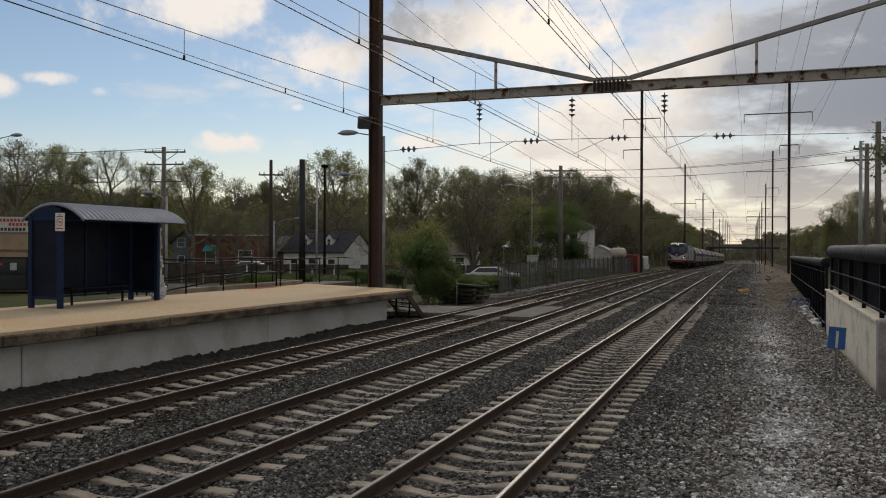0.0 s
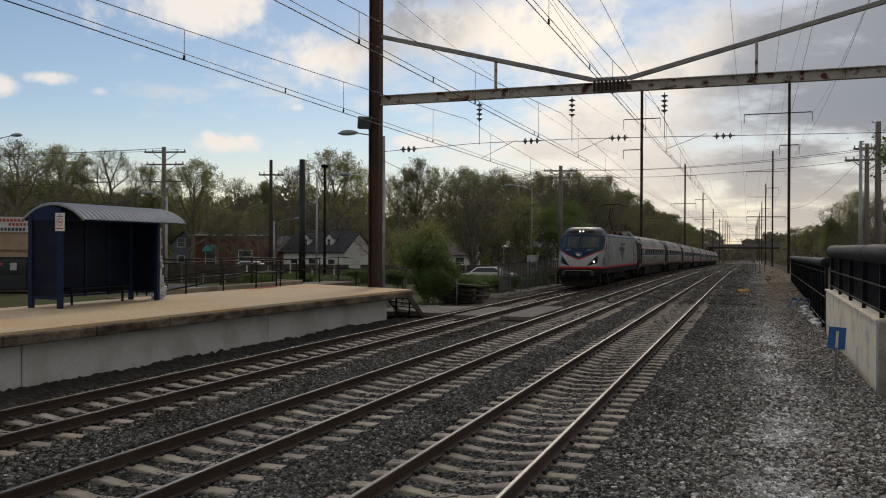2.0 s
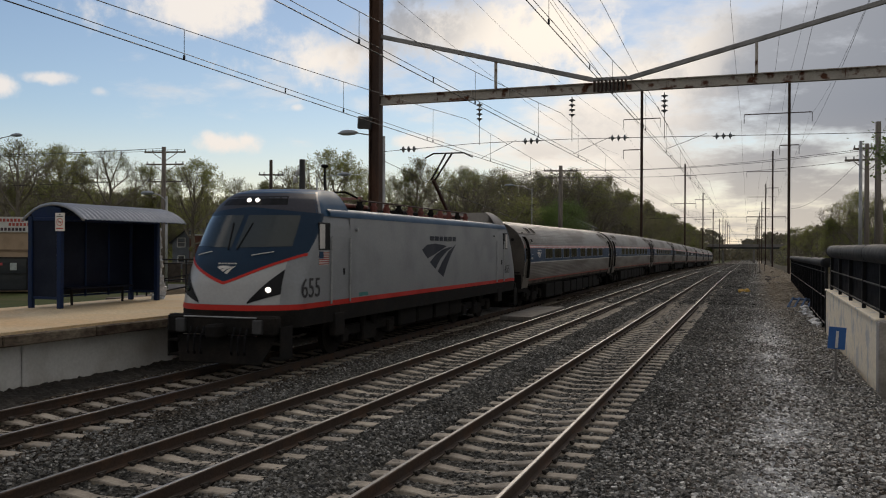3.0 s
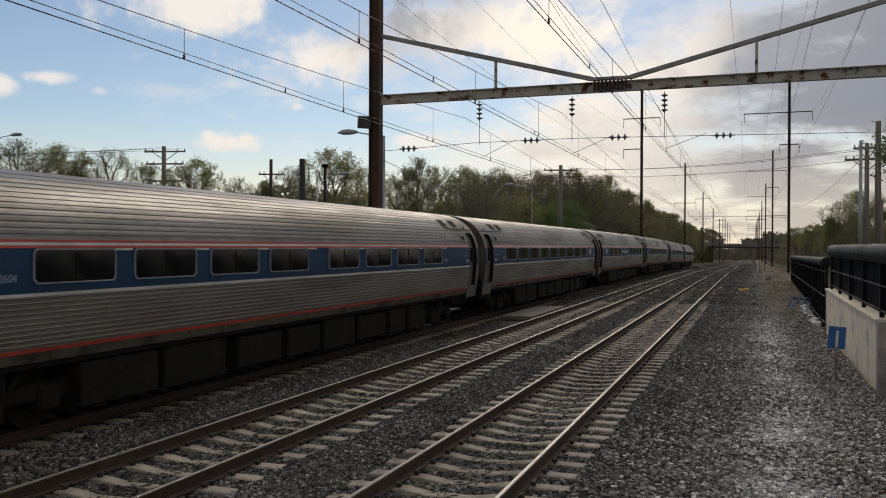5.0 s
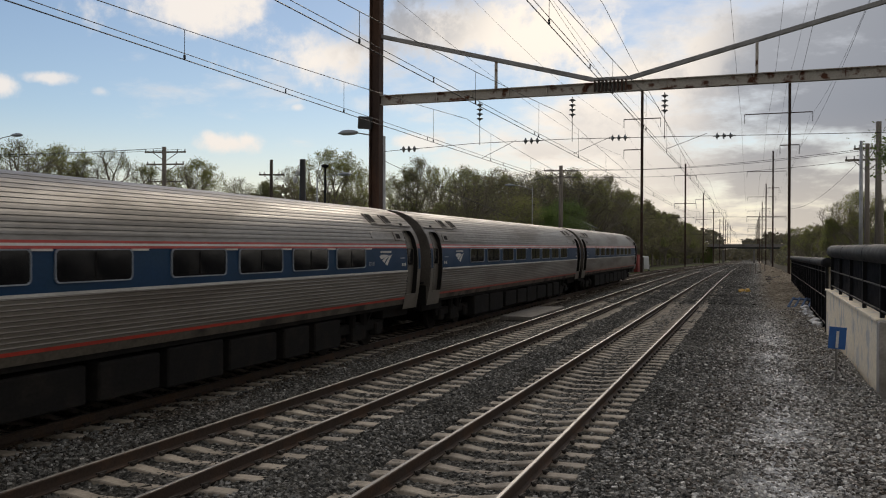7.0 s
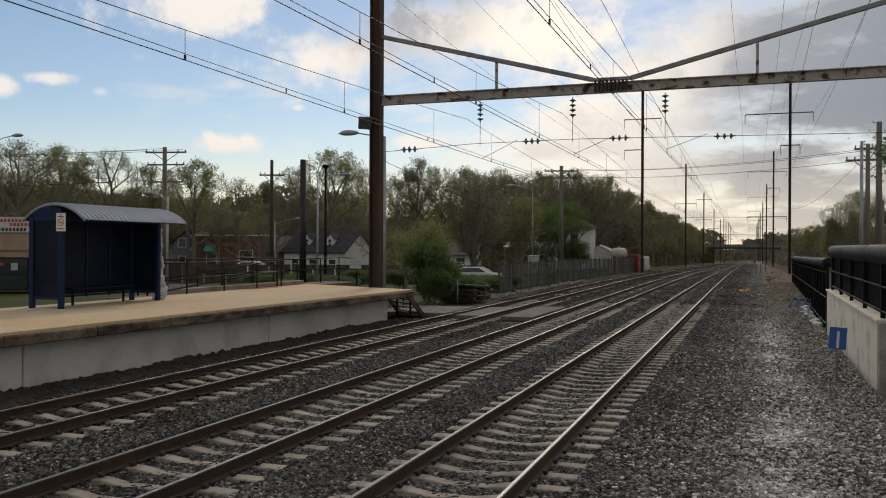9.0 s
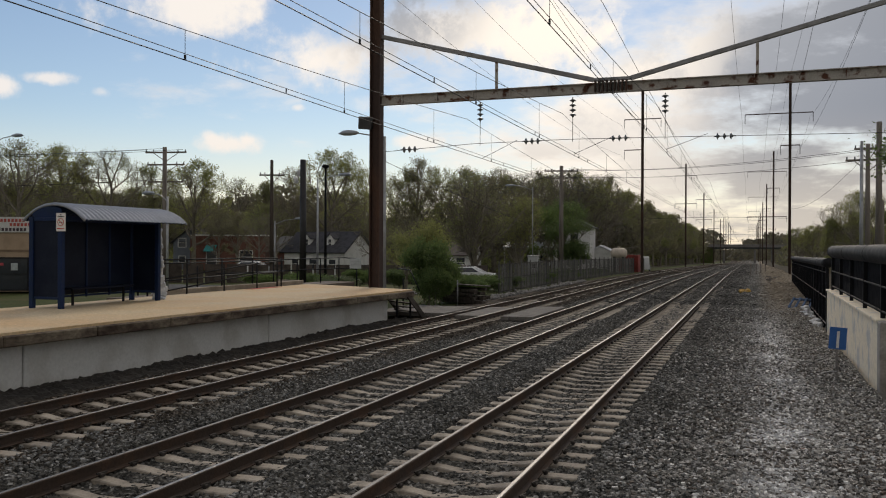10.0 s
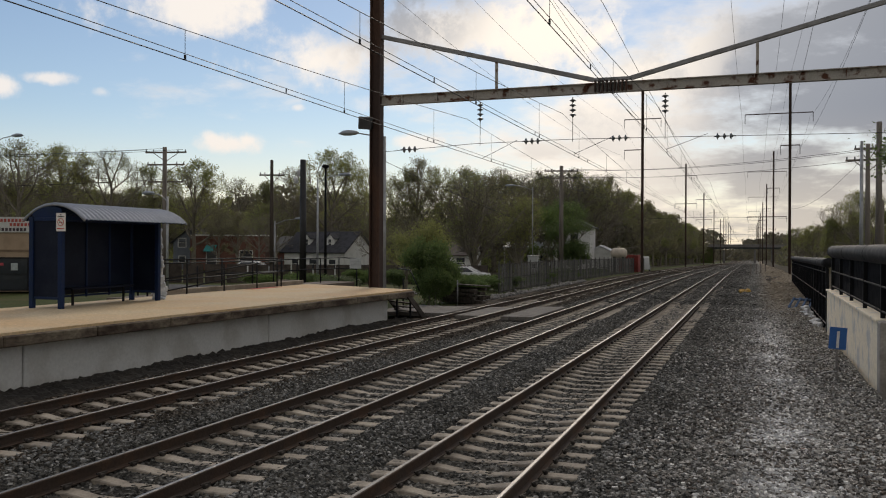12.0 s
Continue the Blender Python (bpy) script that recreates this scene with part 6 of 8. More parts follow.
def window(parent, x, y, z, w, h, glass, trim, turn=0.0):
    """A window on a wall that faces -y, turned about the upright."""
    m = Euler((0, 0, turn)).to_matrix()
    def put(name, dx, dy, dz, sx, sy, sz, material, par):
        o = m @ Vector((dx, dy, 0))
        return part(name, B().box(x + o.x, y + o.y, z + dz, sx, sy, sz, 0, m), material, par)
    win = put("window", 0, -0.03, 0, w, 0.02, h, glass, parent)
    for dx, dz, sx, sz in ((-w / 2, 0, 0.09, h + 0.18), (w / 2, 0, 0.09, h + 0.18), (0, h / 2 + 0.045, w - 0.1, 0.09), (0, -h / 2 - 0.045, w - 0.1, 0.09), (0, 0, w - 0.1, 0.05)):
        put("frame", dx, -0.05, dz, sx, 0.05, sz, trim, win)
    return win


def gable_house(name, x, y, z, w, d, eave, ridge, turn, wall, roof, label, along_x=True, windows=(), dormers=()):
    ob = empty(name, pose(x, y, z, 0, 0, turn), label=label, category="house", group="houses")
    part("wall_block", B().box(0, 0, eave / 2, w, d, eave), wall, ob)
    o = 0.35
    if along_x:
        for s in (-1, 1):
            b = B().sheet([(-w / 2 - o, s * (d / 2 + o), eave - 0.2), (w / 2 + o, s * (d / 2 + o), eave - 0.2), (w / 2 + o, 0, ridge), (-w / 2 - o, 0, ridge)], 0.12)
            part("roof", b, roof, ob)
        for s in (-1, 1):
            part("gable", B().sheet([(s * w / 2, -d / 2, eave), (s * w / 2, d / 2, eave), (s * w / 2, 0, ridge - 0.1)], 0.05), wall, ob)
    else:
        for s in (-1, 1):
            b = B().sheet([(s * (w / 2 + o), -d / 2 - o, eave - 0.2), (s * (w / 2 + o), d / 2 + o, eave - 0.2), (0, d / 2 + o, ridge), (0, -d / 2 - o, ridge)], 0.12)
            part("roof", b, roof, ob)
        for s in (-1, 1):
            part("gable", B().sheet([(-w / 2, s * d / 2, eave), (w / 2, s * d / 2, eave), (0, s * d / 2, ridge - 0.1)], 0.05), wall, ob)
    for wx, wz, ww, wh in windows:
        window(ob, wx, -d / 2, wz, ww, wh, GLASSDARK, TRIMWHITE)
    for dx in dormers:
        dm = part("dormer", B().box(dx, -d / 2 + 1.7, eave + 0.85, 0.95, 2.2, 1.1), TRIMWHITE, ob)
        for s in (-1, 1):
            part("dormer_roof", B().sheet([(dx + s * 0.62, -d / 2 + 0.45, eave + 1.30), (dx + s * 0.62, -d / 2 + 3.0, eave + 1.30), (dx, -d / 2 + 3.0, eave + 1.9), (dx, -d / 2 + 0.45, eave + 1.9)], 0.07), roof, dm)
        part("dormer_gable", B().sheet([(dx - 0.47, -d / 2 + 0.6, eave + 1.38), (dx + 0.47, -d / 2 + 0.6, eave + 1.38), (dx, -d / 2 + 0.6, eave + 1.85)], 0.03), TRIMWHITE, dm)
        window(ob, dx, -d / 2 + 0.6, eave + 0.9, 0.5, 0.75, GLASSDARK, TRIMWHITE)
    return ob


GLASSDARK = glass_mat("window_glass", (0.03, 0.035, 0.045))
TRIMWHITE = mat("white_trim", (0.72, 0.72, 0.70), 0.7, 0, 0.1, 2, 20, 0.05)
SIDING = mat("white_siding", (0.66, 0.66, 0.64), 0.75, 0, 0.12, 1.5, 8, 0.1)
SHINGLE = mat("dark_shingles", (0.045, 0.045, 0.052), 0.9, 0, 0.3, 2, 25, 0.4)
BRICK = mat("red_brick_wall", (0.17, 0.075, 0.055), 0.9, 0, 0.35, 1.5, 20, 0.3)
GREYSIDE = mat("grey_siding", (0.15, 0.17, 0.20), 0.8, 0, 0.15, 2, 12, 0.1)
TANWALL = mat("tan_stucco", (0.40, 0.29, 0.20), 0.85, 0, 0.15, 1.5, 20, 0.1)


def make_buildings():
    gable_house("cape_house", -43.9, 88.4, -0.3, 8.4, 4.9, 2.45, 4.5, -14, SIDING, SHINGLE, "white cape house with dark roof and two dormers", True,
                ((-2.6, 1.1, 1.0, 1.0), (0, 1.1, 1.2, 1.0), (2.6, 1.1, 1.0, 1.0)), (-1.5, 1.75))
    gable_house("grey_house", -66.2, 96.2, -0.2, 3.6, 6, 3.4, 4.9, 18, GREYSIDE, SHINGLE, "small grey-sided gabled house front over brick", False,
                ((-0.7, 3.25, 0.95, 1.0), (0.9, 3.25, 0.6, 1.0), (-0.7, 1.2, 0.8, 0.8), (0.9, 1.2, 0.7, 0.8)))
    br = empty("brick_building", pose(-61.0, 97, -0.2, 0, 0, 18), label="low red brick building with a flat roof and teal awning", category="building")
    part("wall_block", B().box(0, 0, 2.05, 9.0, 7, 4.1), BRICK, br)
    part("parapet", B().box(0, 0, 4.15, 9.2, 7.2, 0.14, 0.02), TRIMWHITE, br)
    part("awning", B().sheet([(-2.65, -4.6, 2.2), (-1.35, -4.6, 2.2), (-1.25, -3.55, 2.95), (-2.55, -3.55, 2.95)], 0.05), mat("teal_awning", (0.03, 0.33, 0.33), 0.7, 0, 0.15, 3, 20, 0.05), br, "teal awning")
    window(br, 2.2, -3.5, 1.6, 1.6, 1.4, GLASSDARK, TRIMWHITE)
    window(br, -1.95, -3.5, 1.2, 1.2, 2.0, GLASSDARK, TRIMWHITE)
    gb = gable_house("far_house", -51, 99, -0.2, 8, 6, 2.4, 4.0, 10, BRICK, mat("grey_roof", (0.16, 0.16, 0.165), 0.9, 0, 0.2, 2, 20, 0.2), "low brick house with a pale grey roof", True, ((-2, 1.3, 1, 1), (2, 1.3, 1, 1)))
    gable_house("low_house", -33, 96, -0.3, 7, 6, 2.2, 3.4, 10, SIDING, mat("brown_roof", (0.12, 0.10, 0.09), 0.9, 0, 0.2, 2, 20, 0.2), "low pale house among the trees", True, ((-2, 1.3, 1, 1), (2, 1.3, 1, 1)))
    ph = gable_house("porch_house", -24.6, 119, -0.5, 8, 8, 5.9, 7.8, 5, SIDING, mat("slate_roof", (0.13, 0.13, 0.15), 0.9, 0, 0.2, 2, 20, 0.2), "white two-storey house with a porch behind the fence", False, ((-2, 1.4, 1, 1.4), (2, 1.4, 1, 1.4), (-2, 4.2, 1, 1.4), (2, 4.2, 1, 1.4)))
    part("porch_roof", B().sheet([(-6.8, -7.0, 3.1), (1.6, -7.0, 3.1), (1.6, -4.02, 3.8), (-6.8, -4.02, 3.8)], 0.12), mat("pale_porch_roof", (0.5, 0.52, 0.55), 0.6, 0.1, 0.1, 2, 20, 0.05), ph, "pale porch roof")
    for px_ in (-6.6, -4.6, -2.2, 0.0, 1.4):
        part("porch_post", B().box(px_, -6.8, 1.55, 0.16, 0.16, 3.1), TRIMWHITE, ph)
    wh = gable_house("white_shed", -20.6, 126, -0.6, 5.4, 8, 2.3, 3.5, 5, SIDING, mat("white_roof", (0.62, 0.64, 0.68), 0.6, 0.1, 0.1, 2, 20, 0.05), "long white shed with a pale metal roof", False)
    # shop with a sign over its windows
    sp = empty("shop", pose(-48.3, 45.9, -0.2, 0, 0, 25), label="tan one-storey shop with a white fascia sign", category="shop")
    part("wall_block", B().box(0, 0, 1.9, 10, 7, 3.8), TANWALL, sp)
    part("fascia", B().box(0, -3.55, 4.15, 10.1, 0.12, 0.95, 0.01), mat("fascia_white", (0.62, 0.62, 0.60), 0.6, 0, 0.1, 2, 20, 0), sp, "white fascia sign board")
    redp = mat("sign_letters_red", (0.45, 0.08, 0.06), 0.6, 0, 0.1, 2, 20, 0)
    dark = mat("sign_letters_dark", (0.06, 0.04, 0.05), 0.6, 0, 0.1, 2, 20, 0)
    for a, b_, z, m in ((2.4, 4.2, 4.42, redp), (3.4, 4.6, 4.16, redp), (2.7, 4.4, 3.86, dark)):
        x = a
        while x < b_:
            part("letter_bar", B().box(x, -3.62, z, 0.15, 0.02, 0.19), m, sp)
            x += 0.22
    part("roof", B().box(0, 0, 3.9, 10.0, 7.0, 0.2), mat("roof_grey", (0.2, 0.2, 0.2), 0.9, 0, 0.2, 2, 20, 0.1), sp)
    part("band", B().box(0, -3.52, 2.55, 10.02, 0.06, 0.12), mat("band_brown", (0.22, 0.15, 0.1), 0.9, 0, 0.2, 2, 20, 0.1), sp)
    for x in (-3.2, 0.2, 3.2):
        window(sp, x, -3.5, 1.1, 2.4, 1.9, GLASSDARK, BLACKMETAL)
    part("window_poster", B().box(3.6, -3.58, 1.55, 0.4, 0.01, 0.45), mat("poster_pale", (0.45, 0.5, 0.5), 0.6, 0, 0.2, 5, 20, 0), sp)
    part("window_poster", B().box(2.7, -3.58, 1.7, 0.5, 0.01, 0.16), mat("poster_red", (0.5, 0.06, 0.08), 0.6, 0, 0.2, 5, 20, 0), sp)
    # street between the platform and the houses
    thing("street", B().sheet([(-90, 52, -0.28), (-22, 47, -0.28), (-19.5, 56, -0.28), (-90, 64, -0.28)], 0.02), ASPHALT, "grey asphalt street behind the platform", "road", kind="structure")
    # bridge over the line, far away
    br = empty("road_bridge", pose(0, 470, 0), label="dark steel road bridge over the railway", category="bridge")
    conc = mat("bridge_concrete", (0.20, 0.19, 0.18), 0.9, 0, 0.2, 0.5, 8, 0.1)
    dk = mat("bridge_girder", (0.05, 0.055, 0.05), 0.7, 0.2, 0.2, 0.5, 8, 0.1)
    part("girder", B().box(-4, 0, 2.6, 36, 9, 0.9), dk, br)
    part("parapet", B().box(-4, -4.6, 3.75, 60, 0.3, 1.4), conc, br)
    part("deck", B().box(-4, 0, 3.2, 60, 9.4, 0.3), conc, br)
    for x in (-16, -1.5, 6.5):
        for yy in (-3, 3):
            part("pier", B().box(x, yy, -1.7, 1.0, 1.0, 6.6), conc, br)
    for x in (-31, 23):
        part("abutment", B().box(x, 0, -1.2, 20, 9, 8.4), GRASS, br)
    # round tank, red container, white truck beyond the fence
    tk = empty("tank", pose(-17.0, 118, 1.15) @ Matrix.Diagonal((0.82, 0.82, 0.82, 1)), label="cream round-ended storage tank on legs", category="tank")
    tm = mat("tank_cream", (0.62, 0.54, 0.45), 0.6, 0, 0.15, 1.5, 20, 0.05)
    n = 16
    prof = [(-1.3, 0.05), (-1.25, 0.4), (-1.05, 0.7), (-0.7, 0.82), (0.7, 0.82), (1.05, 0.7), (1.25, 0.4), (1.3, 0.05)]
    b = B()
    for xx, r in prof:
        for i in range(n):
            t = 2 * math.pi * i / n
            b.v.append((xx, r * math.cos(t), 1.0 + r * math.sin(t)))
    for k in range(len(prof) - 1):
        for i in range(n):
            j = (i + 1) % n
            b.f.append((k * n + i, k * n + j, (k + 1) * n + j, (k + 1) * n + i))
    part("shell", b, tm, tk, "", True)
    part("hatch", B().cyl((0, 0, 1.75), (0, 0, 2.05), 0.22, None, 10), tm, tk)
    for xx in (-0.7, 0.7):
        part("saddle", B().box(xx, 0, -1.15, 0.25, 1.2, 3.2, 0.02), dk, tk)
    rc = empty("red_container", pose(-16.3, 123, -0.65), label="faded red metal container behind the fence", category="container")
    part("body", B().box(0, 0, 1.2, 2.6, 2.4, 2.3, 0.03), mat("container_red", (0.30, 0.045, 0.035), 0.7, 0.1, 0.25, 1, 20, 0.1), rc)
    for k in range(9):
        part("rib", B().box(-1.2 + 0.3 * k, -1.22, 1.2, 0.1, 0.05, 2.2), mat("container_rib", (0.26, 0.04, 0.03), 0.7, 0.1, 0.25, 1, 20, 0.1), rc)


def make_car(name, x, y, z, turn, paint, label, van=False):
    ob = empty(name, pose(x, y, z, 0, 0, turn), label=label, category="car" if not van else "van", group="street vehicles")
    prof = [(-2.15, 0.32), (-2.2, 0.62), (-2.05, 0.85), (-1.45, 0.95), (-0.85, 1.38), (0.55, 1.42), (1.35, 0.98), (2.1, 0.88), (2.2, 0.55), (2.1, 0.3)]
    if van:
        prof = [(-2.4, 0.35), (-2.45, 1.0), (-2.4, 2.1), (-2.2, 2.25), (1.0, 2.25), (1.25, 2.15), (1.75, 1.3), (2.4, 1.1), (2.5, 0.6), (2.4, 0.35)]
    b = B()
    for yy, k in ((-0.86, 0.94), (-0.8, 1.0), (0.8, 1.0), (0.86, 0.94)):
        b.v += [(px_, yy * (1.0 if pz_ < 1.0 else 0.86), 0.3 + (pz_ - 0.3) * k) for px_, pz_ in prof]
    n = len(prof)
    for k in range(3):
        b.f += [(k * n + i, k * n + (i + 1) % n, (k + 1) * n + (i + 1) % n, (k + 1) * n + i) for i in range(n)]
    b.f += [tuple(reversed(range(n))), tuple(range(3 * n, 4 * n))]
    part("body", b, paint, ob)
    if not van:
        for s in (-1, 1):
            part("side_window", B().sheet([(-1.2, s * 0.862, 1.0), (1.1, s * 0.862, 1.0), (0.5, s * 0.785, 1.34), (-0.8, s * 0.785, 1.32)], 0.012 * s), GLASSDARK, ob)
    for wx in (-1.35, 1.35):
        for s in (-1, 1):
            w = part("wheel", B().cyl((wx, s * 0.70, 0.31), (wx, s * 0.88, 0.31), 0.31, None, 14), BLACKMETAL, ob)
            part("rim", B().cyl((wx, s * 0.88, 0.31), (wx, s * 0.895, 0.31), 0.19, None, 10), GALV, w)
    return ob


def make_vehicles():
    white = mat("white_paint", (0.72, 0.73, 0.74), 0.3, 0, 0.06, 1, 20, 0, coat=0.6)
    grey = mat("grey_paint", (0.16, 0.17, 0.19), 0.3, 0.3, 0.06, 1, 20, 0, coat=0.6)
    street_car = make_car("street_car", -21.3, 67.6, -0.25, 5, white, "white sedan rolling slowly along the street")
    make_car("parked_car", -24.6, 74, -0.2, 8, grey, "dark grey parked sedan in the lot")
    make_car("parked_car", -46.5, 77, -0.2, 10, white, "pale parked sedan by the houses")
    make_car("parked_van", -16.0, 137, -0.85, 95, white, "white van parked by the line", True)
    return street_car


# ---- the train ----
STEEL = mat("fluted_stainless_steel", (0.29, 0.265, 0.235), 0.46, 0.75, 0.2, 0.7, 18.0, 0.05, (0.22, 0.195, 0.17), streak=(1, 0.3, 2.0))
ROOFSTEEL = mat("weathered_roof_steel", (0.30, 0.285, 0.265), 0.52, 0.6, 0.25, 0.8, 16.0, 0.05, (0.21, 0.195, 0.175), streak=(1, 0.25, 1.0))
BELT = mat("bright_belt_rail", (0.52, 0.50, 0.46), 0.45, 0.3, 0.15, 1.0, 18.0, 0.02)
PALELINE = mat("pale_sill_line", (0.30, 0.33, 0.38), 0.5, 0.1, 0.2, 1.0, 18.0, 0.02)
PALEBLUE = mat("faded_lettering", (0.27, 0.31, 0.37), 0.6, 0, 0.2, 1.0, 18.0, 0.02)
SKIRT = mat("grimy_skirt", (0.11, 0.095, 0.075), 0.7, 0.2, 0.4, 1.5, 20.0, 0.1, (0.04, 0.034, 0.03))
STEELFLAT = mat("dull_stainless_steel", (0.245, 0.225, 0.20), 0.5, 0.7, 0.18, 1.0, 18.0, 0.05, (0.18, 0.16, 0.135))
CARBLUE = mat("livery_blue", (0.010, 0.042, 0.100), 0.5, 0, 0.15, 1.0, 18.0, 0.02, (0.014, 0.045, 0.092), spec=0.2)
CARRED = mat("livery_red", (0.42, 0.045, 0.03), 0.4, 0, 0.2, 1.0, 18.0, 0.02)
CARWHITE = mat("livery_white", (0.62, 0.60, 0.57), 0.45, 0, 0.15, 1.0, 18.0, 0.02)
LOCOGREY = mat("loco_silver", (0.275, 0.288, 0.302), 0.45, 0.2, 0.10, 0.8, 18.0, 0.02, (0.245, 0.257, 0.27), spec=0.35)
LOCOWHITE = mat("loco_white", (0.39, 0.395, 0.40), 0.35, 0.0, 0.08, 1.0, 18.0, 0.02, coat=0.3)
LOCOBLUE = mat("loco_blue", (0.006, 0.026, 0.056), 0.45, 0.0, 0.1, 1.0, 18.0, 0.0, spec=0.2)
ROOFBLUE = mat("loco_roof_blue", (0.012, 0.060, 0.128), 0.45, 0.0, 0.1, 1.0, 18.0, 0.0, spec=0.25)
LOCORED = mat("loco_red", (0.50, 0.024, 0.016), 0.5, 0.0, 0.1, 1.0, 18.0, 0.0, spec=0.25)
UNDER = mat("underframe_black", (0.011, 0.010, 0.0095), 0.9, 0.0, 0.4, 2.0, 20.0, 0.3, (0.02, 0.017, 0.015), spec=0.2)
DIAPH = mat("grey_end_sheet", (0.10, 0.087, 0.074), 0.75, 0.1, 0.3, 1.5, 20.0, 0.2)
COACHGLASS = glass_mat("coach_glass", (0.012, 0.012, 0.013), 0.08)
CABGLASS = glass_mat("cab_glass", (0.022, 0.032, 0.034), 0.05)
LENS = mat("lit_headlamp", (0.9, 0.9, 0.85), 0.2, 0, 0.02, 2, 10, 0, glow=2.0)
INSULRED = mat("rust_red_insulator", (0.20, 0.05, 0.035), 0.5, 0, 0.3, 3, 20, 0.1)
CAR_PITCH, LOCO_LEN = 26.01, 20.4


def lerp_table(tab, z):
    for (z0, a), (z1, b) in zip(tab[:-1], tab[1:]):
        if z <= z1:
            return a + (b - a) * max(0.0, (z - z0)) / (z1 - z0)
    return tab[-1][1]


COACH = [(0.70, 1.40), (1.0, 1.47), (1.5, 1.555), (2.0, 1.595), (2.35, 1.60), (2.65, 1.575), (2.9, 1.51), (3.1, 1.42), (3.3, 1.28), (3.5, 1.07), (3.65, 0.84), (3.76, 0.56), (3.83, 0.28), (3.86, 0.0)]


def strip(b, zs, ya, yb, off=0.0, sides=(-1, 1), k=1.0):
    """Side sheet between heights, following the coach's section; zs: (height, outward offset)."""
    for s in sides:
        n = len(b.v)
        for z, o in zs:
            x = s * (lerp_table(COACH, z) + o + off) * k
            b.v += [(x, ya, z), (x, yb, z)]
        for i in range(len(zs) - 1):
            f = (n + 2 * i, n + 2 * i + 1, n + 2 * i + 3, n + 2 * i + 2)
            b.f.append(f if s < 0 else tuple(reversed(f)))
            b.f[-1] = tuple(reversed(b.f[-1]))
    return b


def ribs(z0, z1, n, depth=0.018):
    """Broad planks with narrow grooves between."""
    out = []
    for k in range(n):
        a, p = z0 + (z1 - z0) * k / n, (z1 - z0) / n
        out += [(a, 0.0), (a + 0.11 * p, 0.0), (a + 0.16 * p, depth), (a + 0.6 * p, depth * 1.15), (a + 0.95 * p, depth), (a + 0.995 * p, 0.0)]
    return out + [(z1, 0.0)]


def ridges(z0, z1, n, depth=0.026):
    """Flat sheet with narrow raised ridges."""
    out = []
    for k in range(n):
        a, p = z0 + (z1 - z0) * k / n, (z1 - z0) / n
        out += [(a, 0.0), (a + 0.55 * p, 0.0), (a + 0.64 * p, depth * 0.85), (a + 0.76 * p, depth), (a + 0.9 * p, depth * 0.8), (a + 0.99 * p, 0.0)]
    return out + [(z1, 0.0)]


def rounded_ring(y0, y1, z0, z1, r, n=4):
    pts = []
    for cy, cz, a0 in ((y1 - r, z1 - r, 0), (y0 + r, z1 - r, 90), (y0 + r, z0 + r, 180), (y1 - r, z0 + r, 270)):
        for k in range(n + 1):
            a = radians(a0 + 90 * k / n)
            pts.append((cy + r * math.cos(a), cz + r * math.sin(a)))
    return pts


def window_meshes(w, h, r=0.09):
    """Frame and pane of one coach window, centred at y = 0, z = 0, facing +x."""
    outer, inner = rounded_ring(-w / 2, w / 2, -h / 2, h / 2, r), rounded_ring(-w / 2 + 0.018, w / 2 - 0.018, -h / 2 + 0.02, h / 2 - 0.018, r - 0.012)
    n = len(outer)
    f = B()
    f.v = [(0.0, y, z) for y, z in outer] + [(0.022, y, z) for y, z in outer] + [(0.022, y, z) for y, z in inner] + [(0.004, y, z) for y, z in inner]
    for a in range(3):
        f.f += [(a * n + i, a * n + (i + 1) % n, (a + 1) * n + (i + 1) % n, (a + 1) * n + i) for i in range(n)]
    p = B()
    p.v = [(0.010, y, z) for y, z in inner]
    p.f = [tuple(range(n))]
    d = B().box(0.014, 0.0, 0, 0.012, 0.018, h - 0.1)
    return f.mesh("window"), p.mesh("pane"), d.mesh("divider")


def chevrons(size):
    """Three tapering curved stripes that fan out down and back from one tip; size: the width of the whole."""
    top = [((0, 157), (40, 185), (105, 191), (170, 184), (200, 178)), ((60, 88), (110, 130), (165, 158), (225, 172), (252, 172)), ((125, 33), (165, 90), (215, 145), (285, 190))]
    low = [((160, 160), (100, 132), (42, 110)), ((205, 150), (150, 108), (105, 50)), ((240, 130), (200, 60), (173, 0))]
    k = size / 285
    return [[((x - 285) * k, (y - 190) * k) for x, y in u + l] for u, l in zip(top, low)]


def make_bogie_mesh(base, r):
    """Side frames and bolster (one mesh), wheels apart."""
    b = B()
    for s in (-1, 1):
        b.box(s * 1.06, 0, 0.58, 0.16, base + 0.9, 0.26, 0.03)
        b.box(s * 1.12, 0, 0.45, 0.2, 0.9, 0.4, 0.03)
        for y in (-base / 2, base / 2):
            b.box(s * 1.1, y, 0.47, 0.24, 0.42, 0.34, 0.04)
        b.cyl((s * 1.14, -0.35, 0.62), (s * 1.14, -0.35, 0.95), 0.12, None, 8)
        b.cyl((s * 1.14, 0.35, 0.62), (s * 1.14, 0.35, 0.95), 0.12, None, 8)
        b.bar((s * 1.2, 0.75, 0.95), (s * 1.2, 0.2, 0.35), 0.05, 0.07)
    b.box(0, 0, 0.62, 2.2, 0.5, 0.2)
    w = B()
    for s in (-1, 1):
        w.cyl((s * 0.70, 0, r), (s * 0.83, 0, r), r, None, 20)
        w.cyl((s * 0.83, 0, r), (s * 0.85, 0, r), r * 0.72, r * 0.6, 16)
    w.cyl((-0.8, 0, r), (0.8, 0, r), 0.08, None, 8)
    return b.mesh("bogie"), w.mesh("wheelset")


